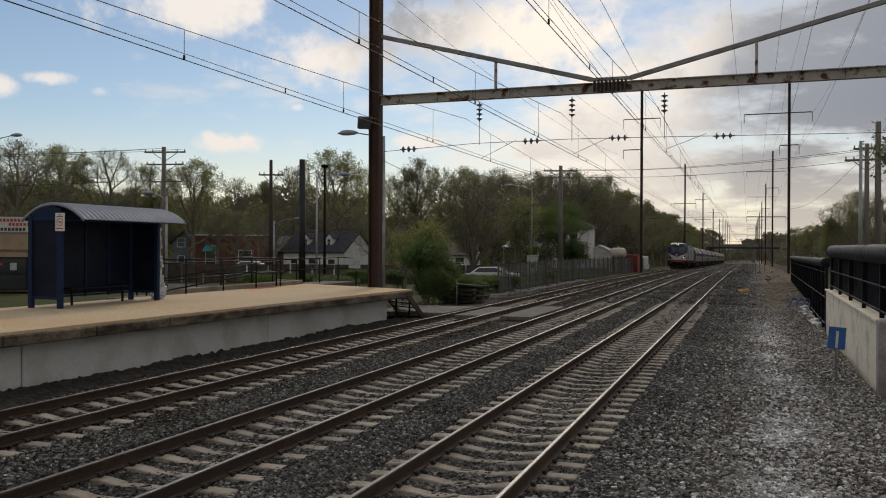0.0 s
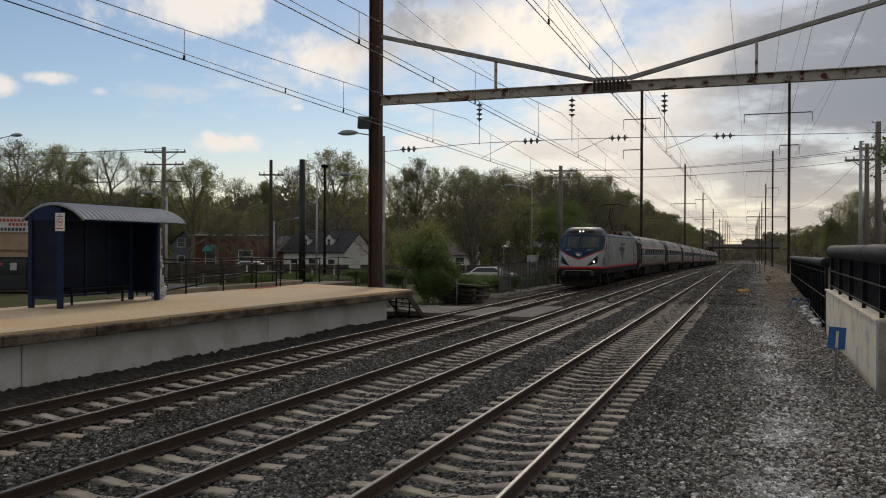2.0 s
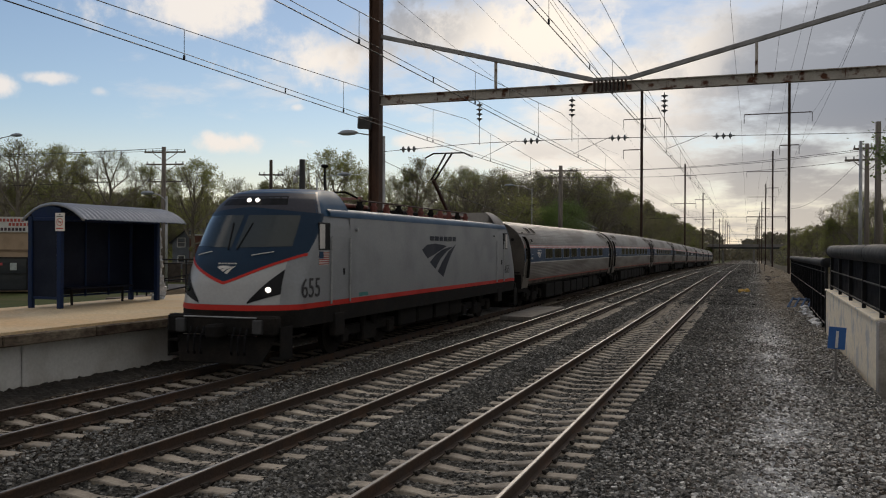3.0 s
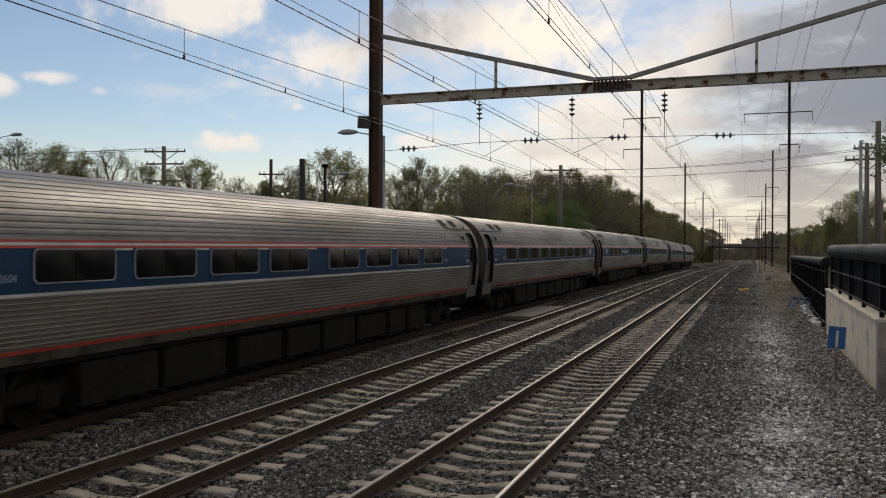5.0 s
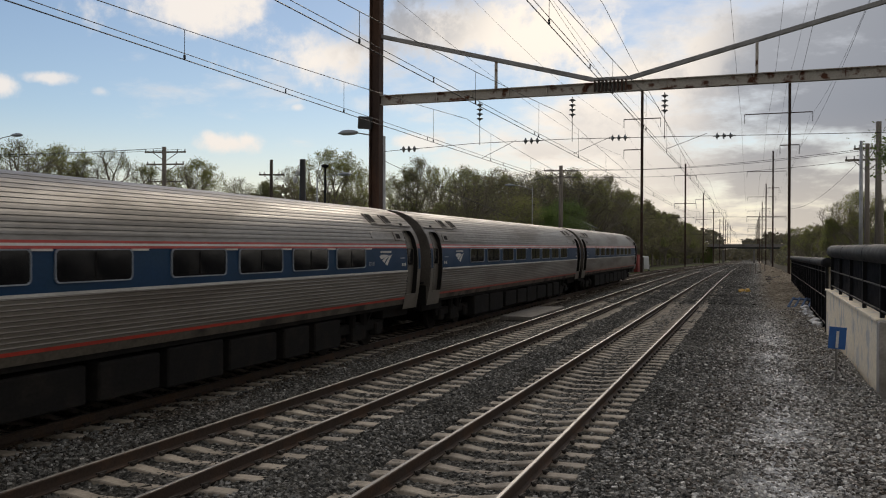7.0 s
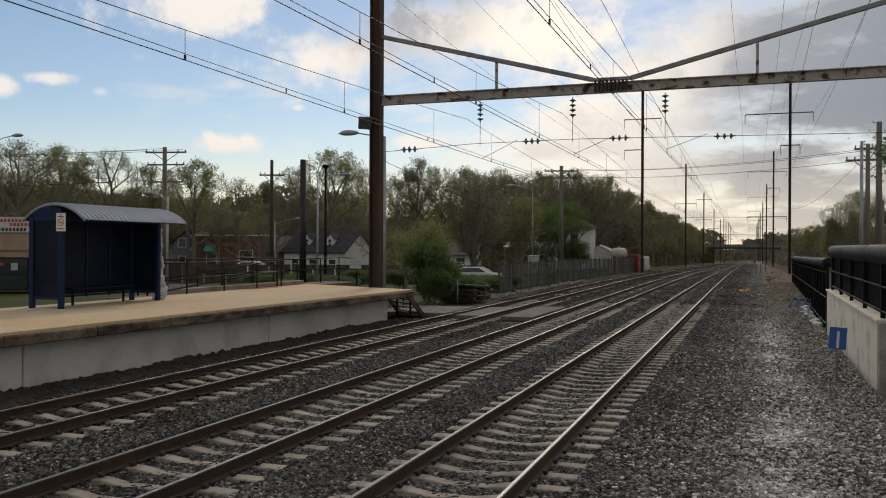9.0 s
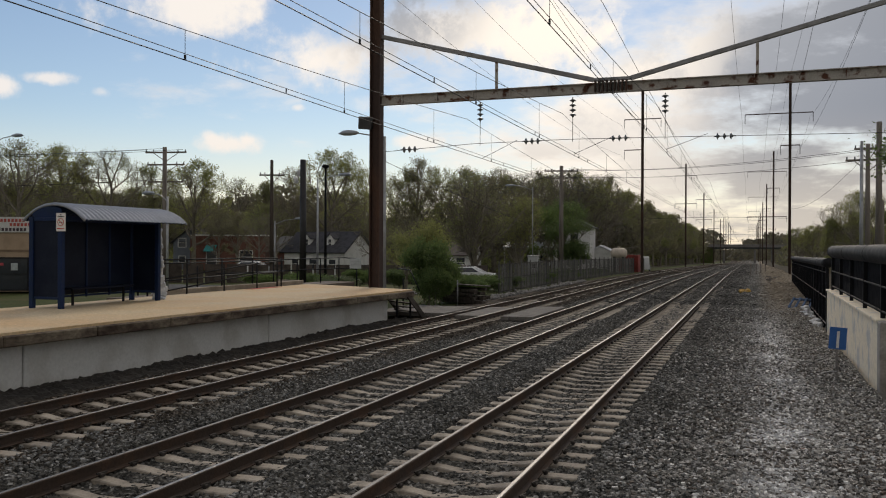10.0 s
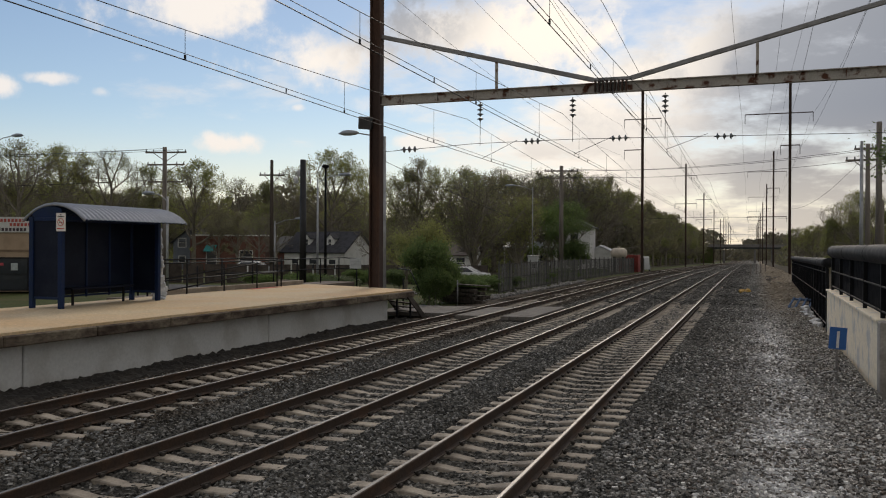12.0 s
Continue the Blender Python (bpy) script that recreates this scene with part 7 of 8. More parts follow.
def make_coach():
    car = empty("passenger_coach", pose(0, 0, 0), label="fluted stainless passenger coach with a blue window band and red stripes", category="train coach", group="train")
    Ya, Yb = -11.48, 11.48
    for sd in ((-1,), (1,)):
        def sheet_part(name, zs, material, label="", ya=Ya, yb=Yb):
            part(name, strip(B(), zs, ya, yb, 0.0, sd), material, car, label, name == "window_band")
        sheet_part("lower_side", ridges(1.27, 1.995, 10), STEEL, "fluted steel lower side")
        sheet_part("belt_rail", [(1.99, 0.0), (1.995, 0.024), (2.035, 0.018), (2.04, 0.0)], BELT)
        sheet_part("window_band", [(2.04, 0.0), (2.15, 0.0), (2.35, 0.0), (2.5, 0.0), (2.655, 0.0)], CARBLUE, "dark blue window band")
        sheet_part("red_stripe", [(2.655, 0.006), (2.695, 0.006)], CARRED)
        sheet_part("white_stripe", [(2.695, 0.004), (2.735, 0.004)], CARWHITE)
        sheet_part("red_stripe", [(2.735, 0.006), (2.775, 0.006)], CARRED)
        sheet_part("letterboard", [(2.775, 0.0), (2.84, 0.0)], ROOFSTEEL)
        sheet_part("roof_side", ribs(2.84, 3.28, 5), ROOFSTEEL, "fluted steel upper side")
        sheet_part("roof", ribs(3.28, 3.80, 7) + [(3.86, 0.0)], ROOFSTEEL, "fluted steel roof", -12.54, 12.54)
        sheet_part("red_sill", [(1.215, 0.006), (1.27, 0.006)], CARRED)
        sheet_part("skirt", [(1.07, -0.02), (1.215, -0.002)], SKIRT)
    part("floor", B().box(0, 0, 1.06, 2.8, 24.8, 0.16), UNDER, car)
    # vestibule ends with recessed doors
    YO, YI, ZB, ZT, RC, DEEP = 12.28, 11.52, 1.34, 3.16, 0.16, 0.12
    cols = [YI + (YO - YI) * k / 16 for k in range(17)]

    def door_top(y):
        d = min(y - YI, YO - y)
        return ZT if d >= RC else ZT - RC + math.sqrt(max(0.0, RC * RC - (RC - d) ** 2))
    for e in (-1, 1):
        for s in (-1, 1):
            b = B()
            for y0, y1, z0, z1 in ((Yb, YI, 0.92, 3.29), (YO, 12.56, 0.92, 3.29), (YI, YO, 0.92, ZB)):
                strip(b, [(z, 0.004) for z in np.linspace(z0, z1, 30)], *sorted((e * y0, e * y1)), 0.0, (s,))
            for ya, yb in zip(cols[:-1], cols[1:]):
                n = len(b.v)
                for k in range(7):
                    for y in (ya, yb):
                        z = door_top(y) + (3.29 - door_top(y)) * k / 6
                        b.v.append((s * (lerp_table(COACH, z) + 0.004), e * y, z))
                for k in range(6):
                    f = (n + 2 * k, n + 2 * k + 1, n + 2 * k + 3, n + 2 * k + 2)
                    b.f.append(f if s * e > 0 else tuple(reversed(f)))
            part("vestibule", b, STEELFLAT, car, "plain steel vestibule end")
            d = part("door", strip(B(), [(z, -DEEP) for z in np.linspace(ZB - 0.02, ZT + 0.03, 34)], *sorted((e * (YI - 0.03), e * (YO + 0.03))), 0.0, (s,)), STEELFLAT, car, "recessed steel side door")
            # Jamb lies in shade; that shade is put in as a black colour.
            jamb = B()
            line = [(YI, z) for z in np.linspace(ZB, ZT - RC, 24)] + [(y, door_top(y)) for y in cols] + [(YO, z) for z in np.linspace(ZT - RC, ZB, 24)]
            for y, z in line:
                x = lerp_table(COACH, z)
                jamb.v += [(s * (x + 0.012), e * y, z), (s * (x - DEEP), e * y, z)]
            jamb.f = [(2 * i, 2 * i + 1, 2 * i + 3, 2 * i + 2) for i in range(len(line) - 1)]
            part("door_frame", jamb, UNDER, d, "door jamb, its shade put in as black")
            part("door_sill", B().box(s * (lerp_table(COACH, ZB) - 0.03), e * (YI + YO) / 2, ZB - 0.008, 0.12, YO - YI, 0.016), STEELFLAT, d, "worn pale step edge")
            x = s * (lerp_table(COACH, 2.2) - DEEP + 0.005)
            f, p, _ = window_meshes(0.46, 0.50, 0.08)
            for me, mt in ((f, DIAPH), (p, COACHGLASS)):
                me.materials.append(mt)
                ob = part(me.name, me, None, d)
                ob.matrix_basis = pose(x, e * (YI + YO) / 2 + 0.10, 2.41, 0, 0, 0 if s > 0 else 180)
            part("coloured_end", strip(B(), [(2.05, 0.008), (2.35, 0.008), (2.65, 0.008)], *sorted((e * 12.36, e * 12.53)), 0, (s,)), CARBLUE, car)
            part("red_end", strip(B(), [(2.735, 0.008), (2.775, 0.008)], *sorted((e * 12.34, e * 12.55)), 0, (s,)), CARRED, car)
            part("red_end", strip(B(), [(2.66, 0.008), (2.695, 0.008)], *sorted((e * 12.34, e * 12.55)), 0, (s,)), CARRED, car)
            part("drip_rail", B().bar((s * (lerp_table(COACH, 3.28) + 0.02), e * 9.6, 3.28), (s * (lerp_table(COACH, 3.28) + 0.02), e * 12.4, 3.28), 0.03, 0.02), DIAPH, car)
        # end sheet and gangway
        poly = []
        for s in (-1, 1):
            zs = np.linspace(0.95, 3.84, 24) if s < 0 else np.linspace(3.84, 0.95, 24)
            poly += [(s * (lerp_table(COACH, z) - 0.015), e * 12.54, z) for z in zs]
        part("end_sheet", B().sheet(poly, 0.05 * e), DIAPH, car, "dark grey end sheet")
        part("gangway", B().box(0, e * 12.78, 2.15, 1.15, 0.43, 2.25, 0.05), UNDER, car, "black gangway diaphragm")
        for s in (-1, 1):
            part("end_apron", B().box(s * 1.02, e * 12.60, 1.22, 0.88, 0.03, 0.60, 0.01), UNDER, car, "black apron under the end sheet")
            part("end_step", B().box(s * 1.06, e * 12.66, 1.60, 0.72, 0.10, 0.05, 0.01), UNDER, car)
            part("end_lamp", B().cyl((s * 1.08, e * 12.59, 3.02), (s * 1.08, e * 12.68, 3.02), 0.065, None, 10), UNDER, car)
        part("coupler", B().box(0, e * 12.72, 0.82, 0.3, 0.55, 0.28, 0.04), UNDER, car)
        part("buffer_beam", B().box(0, e * 12.45, 0.9, 2.4, 0.12, 0.3, 0.03), UNDER, car)
        # roof vents and marker lamps near the ends
        for dy in ((9.78, 10.86) if e > 0 else (9.32, 10.32)):
            for s in (-1, 1):
                x = s * (lerp_table(COACH, 3.44) + 0.018)
                tilt = Euler((0, s * -0.80, 0)).to_matrix()
                v = part("roof_vent", B().box(x, e * dy, 3.44, 0.05, 0.44, 0.36, 0.008, tilt), STEELFLAT, car, "small roof vent with a steel rim")
                part("louvre", B().box(x + s * 0.006, e * dy, 3.446, 0.05, 0.36, 0.29, 0.006, tilt), UNDER, v, "dark louvre")
        for s in (-1, 1):
            x = s * (lerp_table(COACH, 2.98) + 0.02)
            tilt = Euler((0, s * -0.42, 0)).to_matrix()
            h = part("marker_panel", B().box(x, e * 10.95, 2.98, 0.04, 0.52, 0.25, 0.006, tilt), STEELFLAT, car)
            part("marker_lamp", B().box(x + s * 0.012, e * 10.95, 2.985, 0.04, 0.27, 0.14, 0.012, tilt), UNDER, h)
            part("blank_plate", B().box(x - s * 0.012, e * 9.9, 2.98, 0.04, 1.5, 0.2, 0.004, tilt), ROOFSTEEL, car)
            part("small_lamp", B().box(s * (lerp_table(COACH, 3.33) + 0.02), e * 11.75, 3.33, 0.05, 0.16, 0.06, 0.01, tilt), UNDER, car)
            for dy in (11.10, 11.28):
                part("emblem", B().cyl((s * 1.60, e * dy, 2.20), (s * 1.612, e * dy, 2.20), 0.05, None, 10), CARWHITE, car, "small white round emblem")
            part("data_bar", B().box(s * 1.603, e * 11.1, 2.38, 0.012, 0.34, 0.03), PALEBLUE, car)
    # underfloor boxes
    rng = random.Random(15)
    y = -7.4
    while y < 7.2:
        l = rng.uniform(0.7, 2.0)
        for s in (-1, 1):
            part("equipment_box", B().box(s * 1.0, y + l / 2, 0.60, 0.8, l - 0.1, rng.uniform(0.56, 0.72), 0.03), UNDER, car)
        y += l + rng.uniform(0.0, 0.5)
    # plain boxes added only to block light under the floor
    part("centre_sill", B().box(0, 0, 0.66, 1.1, 14.2, 0.62, 0.03), UNDER, car)
    for y in (-9.07, 9.07):
        part("brake_rigging", B().box(0, y, 0.52, 1.25, 3.0, 0.5, 0.04), UNDER, car)
        part("end_sill", B().box(0, y * 1.265, 0.86, 2.5, 1.9, 0.3, 0.03), UNDER, car)
    bog, whl = make_bogie_mesh(2.6, 0.457)
    bog.materials.append(UNDER)
    whl.materials.append(UNDER)
    for y in (-9.07, 9.07):
        g = part("bogie", bog, None, car, "dark bogie")
        g.location = (0, y, 0)
        for d in (-1.3, 1.3):
            w = part("wheelset", whl, None, g)
            w.location = (0, d, 0)
    return car


def fit_windows(car, ys, wide=1.56):
    f, p, d = WINDOWS[wide]
    for s in (-1, 1):
        for y in ys:
            m = pose(s * 1.600, y, 2.405, 0, s * -0.5, 0 if s > 0 else 180)
            w = part("window", f, None, car)
            w.matrix_basis = m
            part("pane", p, None, w, "dark tinted pane")
            part("divider", d, None, w)
            # pale tick over each pillar
            t = part("pillar_tick", TICK, None, car)
            t.matrix_basis = pose(s * 1.587, y + wide / 2 + 0.27, 2.637)


def coach_logo(car, tip):
    for poly in chevrons(0.88):
        part("emblem_stripe", B().sheet([(1.603, tip + y, 2.485 + z * 0.5) for y, z in poly], 0.006), CARWHITE, car)
    b = B()
    for k in range(6):
        b.box(1.600, tip - 0.76 + 0.125 * k, 2.555, 0.012, 0.095, 0.05)
    part("name_bar", b, CARWHITE, car)


def make_loco():
    lo = empty("locomotive", pose(0, 0, 0), label="silver electric locomotive with a blue cab mask and red stripe", category="locomotive", group="train")
    L_ = LOCO_LEN
    Fz = [(0.82, 0.10), (1.10, 0.02), (1.25, 0.0), (1.9, 0.10), (2.3, 0.27), (2.5, 0.40), (3.55, 1.18), (3.8, 1.42), (3.98, 1.75), (4.06, 2.2)]
    Wz = [(0.82, 1.45), (1.4, 1.49), (2.6, 1.49), (3.2, 1.47), (3.45, 1.43), (3.7, 1.31), (3.9, 1.16), (4.06, 0.98)]
    Bz = [(0.95, 0.72), (2.3, 0.92), (3.5, 0.78), (4.06, 0.62)]

    def skin(u, z, off=0.0, e=-1):
        """Point on a cab: u -1..1 across the nose, past that back along the side."""
        w, f, bk = lerp_table(Wz, z), lerp_table(Fz, z), lerp_table(Bz, z)
        if abs(u) <= 1:
            x, y = w * u, f + bk * abs(u) ** 3.2
            nx, ny = 3.2 * bk * abs(u) ** 2.2 / w * (1 if u > 0 else -1), -1.0
            k = math.hypot(nx, ny)
            x, y = x + off * nx / k, y + off * ny / k
        else:
            s = 1 if u > 0 else -1
            x, y = s * (w + off), f + bk + (abs(u) - 1) / 0.62 * (3.5 - f - bk)
        return (x, (-L_ / 2 + y) * (1 if e < 0 else -1), z)

    def patch(u0, u1, lo_, hi_, off, nu, nv, e=-1):
        b = B()
        for i in range(nu + 1):
            u = u0 + (u1 - u0) * i / nu
            a, c = lo_(u), hi_(u)
            for j in range(nv + 1):
                b.v.append(skin(u, a + (c - a) * j / nv, off, e))
        for i in range(nu):
            for j in range(nv):
                p = i * (nv + 1) + j
                f = (p, p + nv + 1, p + nv + 2, p + 1)
                b.f.append(f if e < 0 else tuple(reversed(f)))
        return b

    const = lambda z: (lambda u: z)
    vee = lambda u: 1.93 + 0.62 * min(1.0, abs(u) / 0.95) ** 1.15 + max(0, abs(u) - 0.97) * 9.0
    for e in (-1, 1):
        part("cab_shell", patch(-1.62, 1.62, const(1.43), const(4.06), 0.0, 90, 60, e), LOCOGREY, lo, "silver cab shell", True)
        for s in (-1, 1):
            part("cab_roof_side", patch(s * 0.96, s * 1.62, lambda u: 3.40, const(4.06), 0.010, 10, 10, e) if s > 0 else patch(-1.62, -0.96, lambda u: 3.40, const(4.06), 0.010, 10, 10, e), ROOFBLUE if e < 0 else STEELFLAT, lo, "blue cab roof side", True)
        part("nose_panel", patch(-0.80, 0.80, const(1.44), lambda u: vee(u) - 0.06, 0.006, 48, 10, e), LOCOWHITE, lo, "pale nose panel", True)
        part("mask", patch(-1.07, 1.07, vee, lambda u: 3.46 + 0.14 * (1 - min(1, abs(u))), 0.010, 110, 24, e), LOCOBLUE, lo, "dark blue cab mask", True)
        part("brow", patch(-0.98, 0.98, lambda u: 3.46 + 0.14 * (1 - min(1, abs(u))), const(3.93), 0.008, 50, 16, e), mat("grey_brow", (0.045, 0.045, 0.058), 0.5, 0.0, 0.15, 1, 15, 0.02, spec=0.25) if e < 0 else LOCOBLUE, lo, "grey brow over the windshield", True)
        part("cab_crown", patch(-0.98, 0.98, const(3.93), const(4.055), 0.008, 40, 4, e), ROOFBLUE if e < 0 else STEELFLAT, lo, "blue cab roof front", True)
        part("vee_stripe", patch(-0.97, 0.97, lambda u: vee(u) - 0.065, vee, 0.014, 60, 2, e), LOCORED, lo, "red chevron stripe", True)
        part("sill_stripe", patch(-1.62, 1.62, const(1.31), const(1.43), 0.008, 60, 2, e), LOCORED, lo, "red sill stripe", True)
        part("valance", patch(-1.62, 1.62, const(0.92), const(1.31), 0.0, 60, 2, e), UNDER, lo, "", True)
        for a, c in ((-0.80, -0.04), (0.04, 0.80)):
            w = part("windshield", patch(a, c, lambda u: 2.66 + 0.05 * abs(u), lambda u: 3.40, 0.018, 18, 10, e), CABGLASS, lo, "grey-tinted windshield", True)
        for a in (-0.30, 0.30):
            p = [skin(a * (0.25 + 0.10 * k), 2.62 + 0.20 * k, 0.035, e) for k in range(4)]
            part("wiper", B().tube(p, 0.014, 5), BLACKMETAL, lo)
            q = [skin(a * 1.6 - 0.14 + 0.07 * k, 2.50 + 0.02 * k, 0.03, e) for k in range(5)]
            part("wiper_arm", B().tube(q, 0.012, 5), CARWHITE, lo)
        for s in (-1, 1):
            h = part("headlamp_housing", patch(*sorted((s * 0.40, s * 0.80)), lambda u: 1.46 + 0.5 * max(0.0, abs(u) - 0.4), lambda u: 1.50 + max(0.0, abs(u) - 0.40) * 1.75, 0.016, 14, 6, e), BLACKMETAL, lo, "black wedge headlamp housing", True)
            c = Vector(skin(s * 0.66, 1.76, 0.02, e))
            part("headlamp", B().cyl(c, c + Vector((0.02 * s, 0.03 * e, 0)), 0.06, None, 14), LENS if s > 0 and e < 0 else CABGLASS, h, "lit round headlamp")
        part("lamp_panel", patch(-0.62, 0.62, const(3.64), const(3.86), 0.016, 10, 3, e), BLACKMETAL, lo, "dark lamp panel")
        for s in (-1, 1):
            c = Vector(skin(s * 0.085, 3.75, 0.02, e))
            part("top_headlamp", B().cyl(c, c + Vector((0, 0.03 * e, 0.01)), 0.05, None, 14), LENS if e < 0 else CABGLASS, lo, "lit top headlamp")
        for poly in chevrons(0.46):
            b = B().sheet([tuple(Vector(skin(0, 2.27 + pz_ * 0.6, 0.02, e)) + Vector((px_ + 0.23, 0, 0))) for px_, pz_ in poly], -0.006)
            part("emblem_stripe", b, CARWHITE, lo)
        nb = B()
        for k in range(6):
            c = Vector(skin(0, 2.32, 0.02, e))
            nb.box(-0.2 + 0.08 * k, c.y, 2.32, 0.06, 0.012, 0.03)
        part("name_bar", nb, CARWHITE, lo)
        # roof end of the cab
        b = B()
        for y, z, w in ((2.25, 4.05, 0.45), (2.85, 4.055, 0.97), (3.6 if e < 0 else 3.1, 3.66, 1.0)):
            Y = (-L_ / 2 + y) * (-1 if e > 0 else 1)
            b.v += [(-w, Y, z), (w, Y, z), (-1.40, Y, 3.42), (1.40, Y, 3.42)]
        b.f = [(0, 1, 5, 4), (4, 5, 9, 8), (0, 4, 6, 2), (1, 3, 7, 5), (4, 8, 10, 6), (5, 7, 11, 9), (8, 9, 11, 10)]
        part("cab_roof", b, ROOFBLUE if e < 0 else STEELFLAT, lo, "sloping cab roof")
        part("plough", B().sheet([(-1.25, e * (L_ / 2 - 0.2), 0.75), (1.25, e * (L_ / 2 - 0.2), 0.75), (1.0, e * (L_ / 2 + 0.05), 0.18), (-1.0, e * (L_ / 2 + 0.05), 0.18)], 0.05), UNDER, lo, "black snow plough")
        part("buffer_beam", B().box(0, e * (L_ / 2 - 0.12), 1.0, 2.7, 0.3, 0.42, 0.05), UNDER, lo)
        part("coupler", B().box(0, e * (L_ / 2 + 0.15), 0.88, 0.32, 0.5, 0.3, 0.05), UNDER, lo)
        for s in (-1, 1):
            part("corner_step", B().box(s * 1.28, e * (L_ / 2 - 0.35), 0.62, 0.28, 0.5, 0.06, 0.01), UNDER, lo)
            part("corner_step", B().box(s * 1.28, e * (L_ / 2 - 0.35), 0.30, 0.28, 0.5, 0.06, 0.01), UNDER, lo)
            part("step_bracket", B().box(s * 1.40, e * (L_ / 2 - 0.35), 0.62, 0.04, 0.52, 0.72, 0.01), UNDER, lo)
            for k in range(3):
                x0 = s * (0.38 + 0.16 * k)
                part("air_hose", B().tube([(x0, e * (L_ / 2 + 0.05), 0.95), (x0 + 0.03, e * (L_ / 2 + 0.22), 0.75), (x0, e * (L_ / 2 + 0.20), 0.45), (x0 - 0.04, e * (L_ / 2 + 0.1), 0.38)], 0.025, 6), BLACKMETAL, lo)
            part("jumper_box", B().box(s * 0.95, e * (L_ / 2 + 0.06), 0.98, 0.22, 0.14, 0.3, 0.02), mat("box_grey", (0.05, 0.05, 0.052), 0.6, 0.1, 0.2, 3, 20, 0.05), lo)
        part("grab_rail", B().tube([(-0.9, e * (L_ / 2 + 0.04), 1.17), (0.9, e * (L_ / 2 + 0.04), 1.17)], 0.018, 6), GALV, lo)
    # middle body
    half = L_ / 2 - 3.4
    prof = [(1.49, 1.43), (1.49, 2.6), (1.475, 3.41)]
    b = B()
    for s in (-1, 1):
        n = len(b.v)
        for x, z in prof:
            b.v += [(s * x, -half, z), (s * x, half, z)]
        for i in range(len(prof) - 1):
            f = (n + 2 * i, n + 2 * i + 1, n + 2 * i + 3, n + 2 * i + 2)
            b.f.append(tuple(reversed(f)) if s < 0 else f)
    part("body_side", b, LOCOGREY, lo, "smooth silver body side")
    b = B()
    for s in (-1, 1):
        n = len(b.v)
        for x, z in ((1.475, 3.40), (1.47, 3.47), (1.42, 3.56), (1.25, 3.62), (0.9, 3.64)):
            b.v += [(s * (x + 0.012), -L_ / 2 + 2.3, z), (s * (x + 0.012), L_ / 2 - 2.2, z)]
        for i in range(4):
            f = (n + 2 * i, n + 2 * i + 1, n + 2 * i + 3, n + 2 * i + 2)
            b.f.append(tuple(reversed(f)) if s < 0 else f)
    part("roof_shoulder", b, ROOFBLUE, lo, "blue roof shoulder", True)
    part("roof_deck", B().box(0, 0, 3.54, 1.9, 2 * half, 0.1), UNDER, lo)
    for s in (-1, 1):
        part("sill_stripe", B().box(s * 1.485, 0, 1.37, 0.03, 2 * half, 0.12), LOCORED, lo, "red sill stripe")
        part("side_sill", B().box(s * 1.45, 0, 1.12, 0.08, 2 * half + 1.2, 0.38, 0.01), UNDER, lo)
        for y in (-7.40, 7.05):
            yd = y * 1.0
            for o in (-0.52, 0.52):
                part("grab_rail", B().tube([(s * 1.53, yd + o, 1.36), (s * 1.53, yd + o, 2.92)], 0.022, 6), GALV, lo, "steel grab rail")
            part("cab_door", B().box(s * 1.492, yd, 2.2, 0.02, 0.8, 1.50, 0.006), LOCOGREY, lo, "silver cab door")
            part("door_handle", B().box(s * 1.51, yd + 0.2, 2.1, 0.04, 0.05, 0.16, 0.008), BLACKMETAL, lo)
            part("step", B().box(s * 1.43, yd, 0.85, 0.16, 0.55, 0.55, 0.02), UNDER, lo)
            k = -1 if y < 0 else 1
            part("side_window", B().box(s * 1.482, yd + k * 0.82, 2.93, 0.04, 0.58, 0.64, 0.015), BLACKMETAL, lo, "dark cab side window")
            part("window_blind", B().box(s * 1.503, yd + k * 0.95, 2.93, 0.012, 0.26, 0.56, 0.004), CARWHITE, lo, "cream window blind")
            part("horn", B().cyl((s * 1.49, yd - k * 0.92, 3.12), (s * 1.56, yd - k * 0.92, 3.12), 0.05, None, 8), GALV, lo)
    # emblem, number and flag on the side
    slate = mat("emblem_slate", (0.016, 0.022, 0.038), 0.5, 0, 0.12, 1.0, 18.0, 0.0, spec=0.2)
    for s in (1,):
        for poly in chevrons(3.25):
            part("emblem_stripe", B().sheet([(1.497, 1.54 + px_, 2.79 + pz_ * 0.485) for px_, pz_ in poly], 0.006), slate, lo)
        for k in range(6):
            part("name_bar", B().box(1.497, -0.84 + 0.44 * k, 2.955, 0.008, (0.33, 0.36, 0.28, 0.30, 0.33, 0.30)[k], 0.14), slate, lo)
        dark = mat("number_black", (0.03, 0.03, 0.035), 0.5, 0, 0.1, 2, 20, 0)
        lettering("road_number", "655", 0.62, Matrix.Translation((1.500, -8.88, 1.75)) @ Euler((radians(90), 0, radians(90))).to_matrix().to_4x4(), dark, lo, "black road number")
        lettering("road_number", "655", 0.46, Matrix.Translation((1.500, 8.15, 1.8)) @ Euler((radians(90), 0, radians(90))).to_matrix().to_4x4(), dark, lo, "black road number")
        fl = part("flag", B().box(1.496, -8.26, 2.425, 0.012, 0.50, 0.31), CARWHITE, lo, "small flag decal")
        for k in range(6):
            part("flag_stripe", B().box(1.503, -8.26, 2.295 + 0.051 * k, 0.008, 0.50, 0.024), CARRED, fl)
        part("flag_canton", B().box(1.505, -8.405, 2.50, 0.012, 0.21, 0.16), CARBLUE, fl)
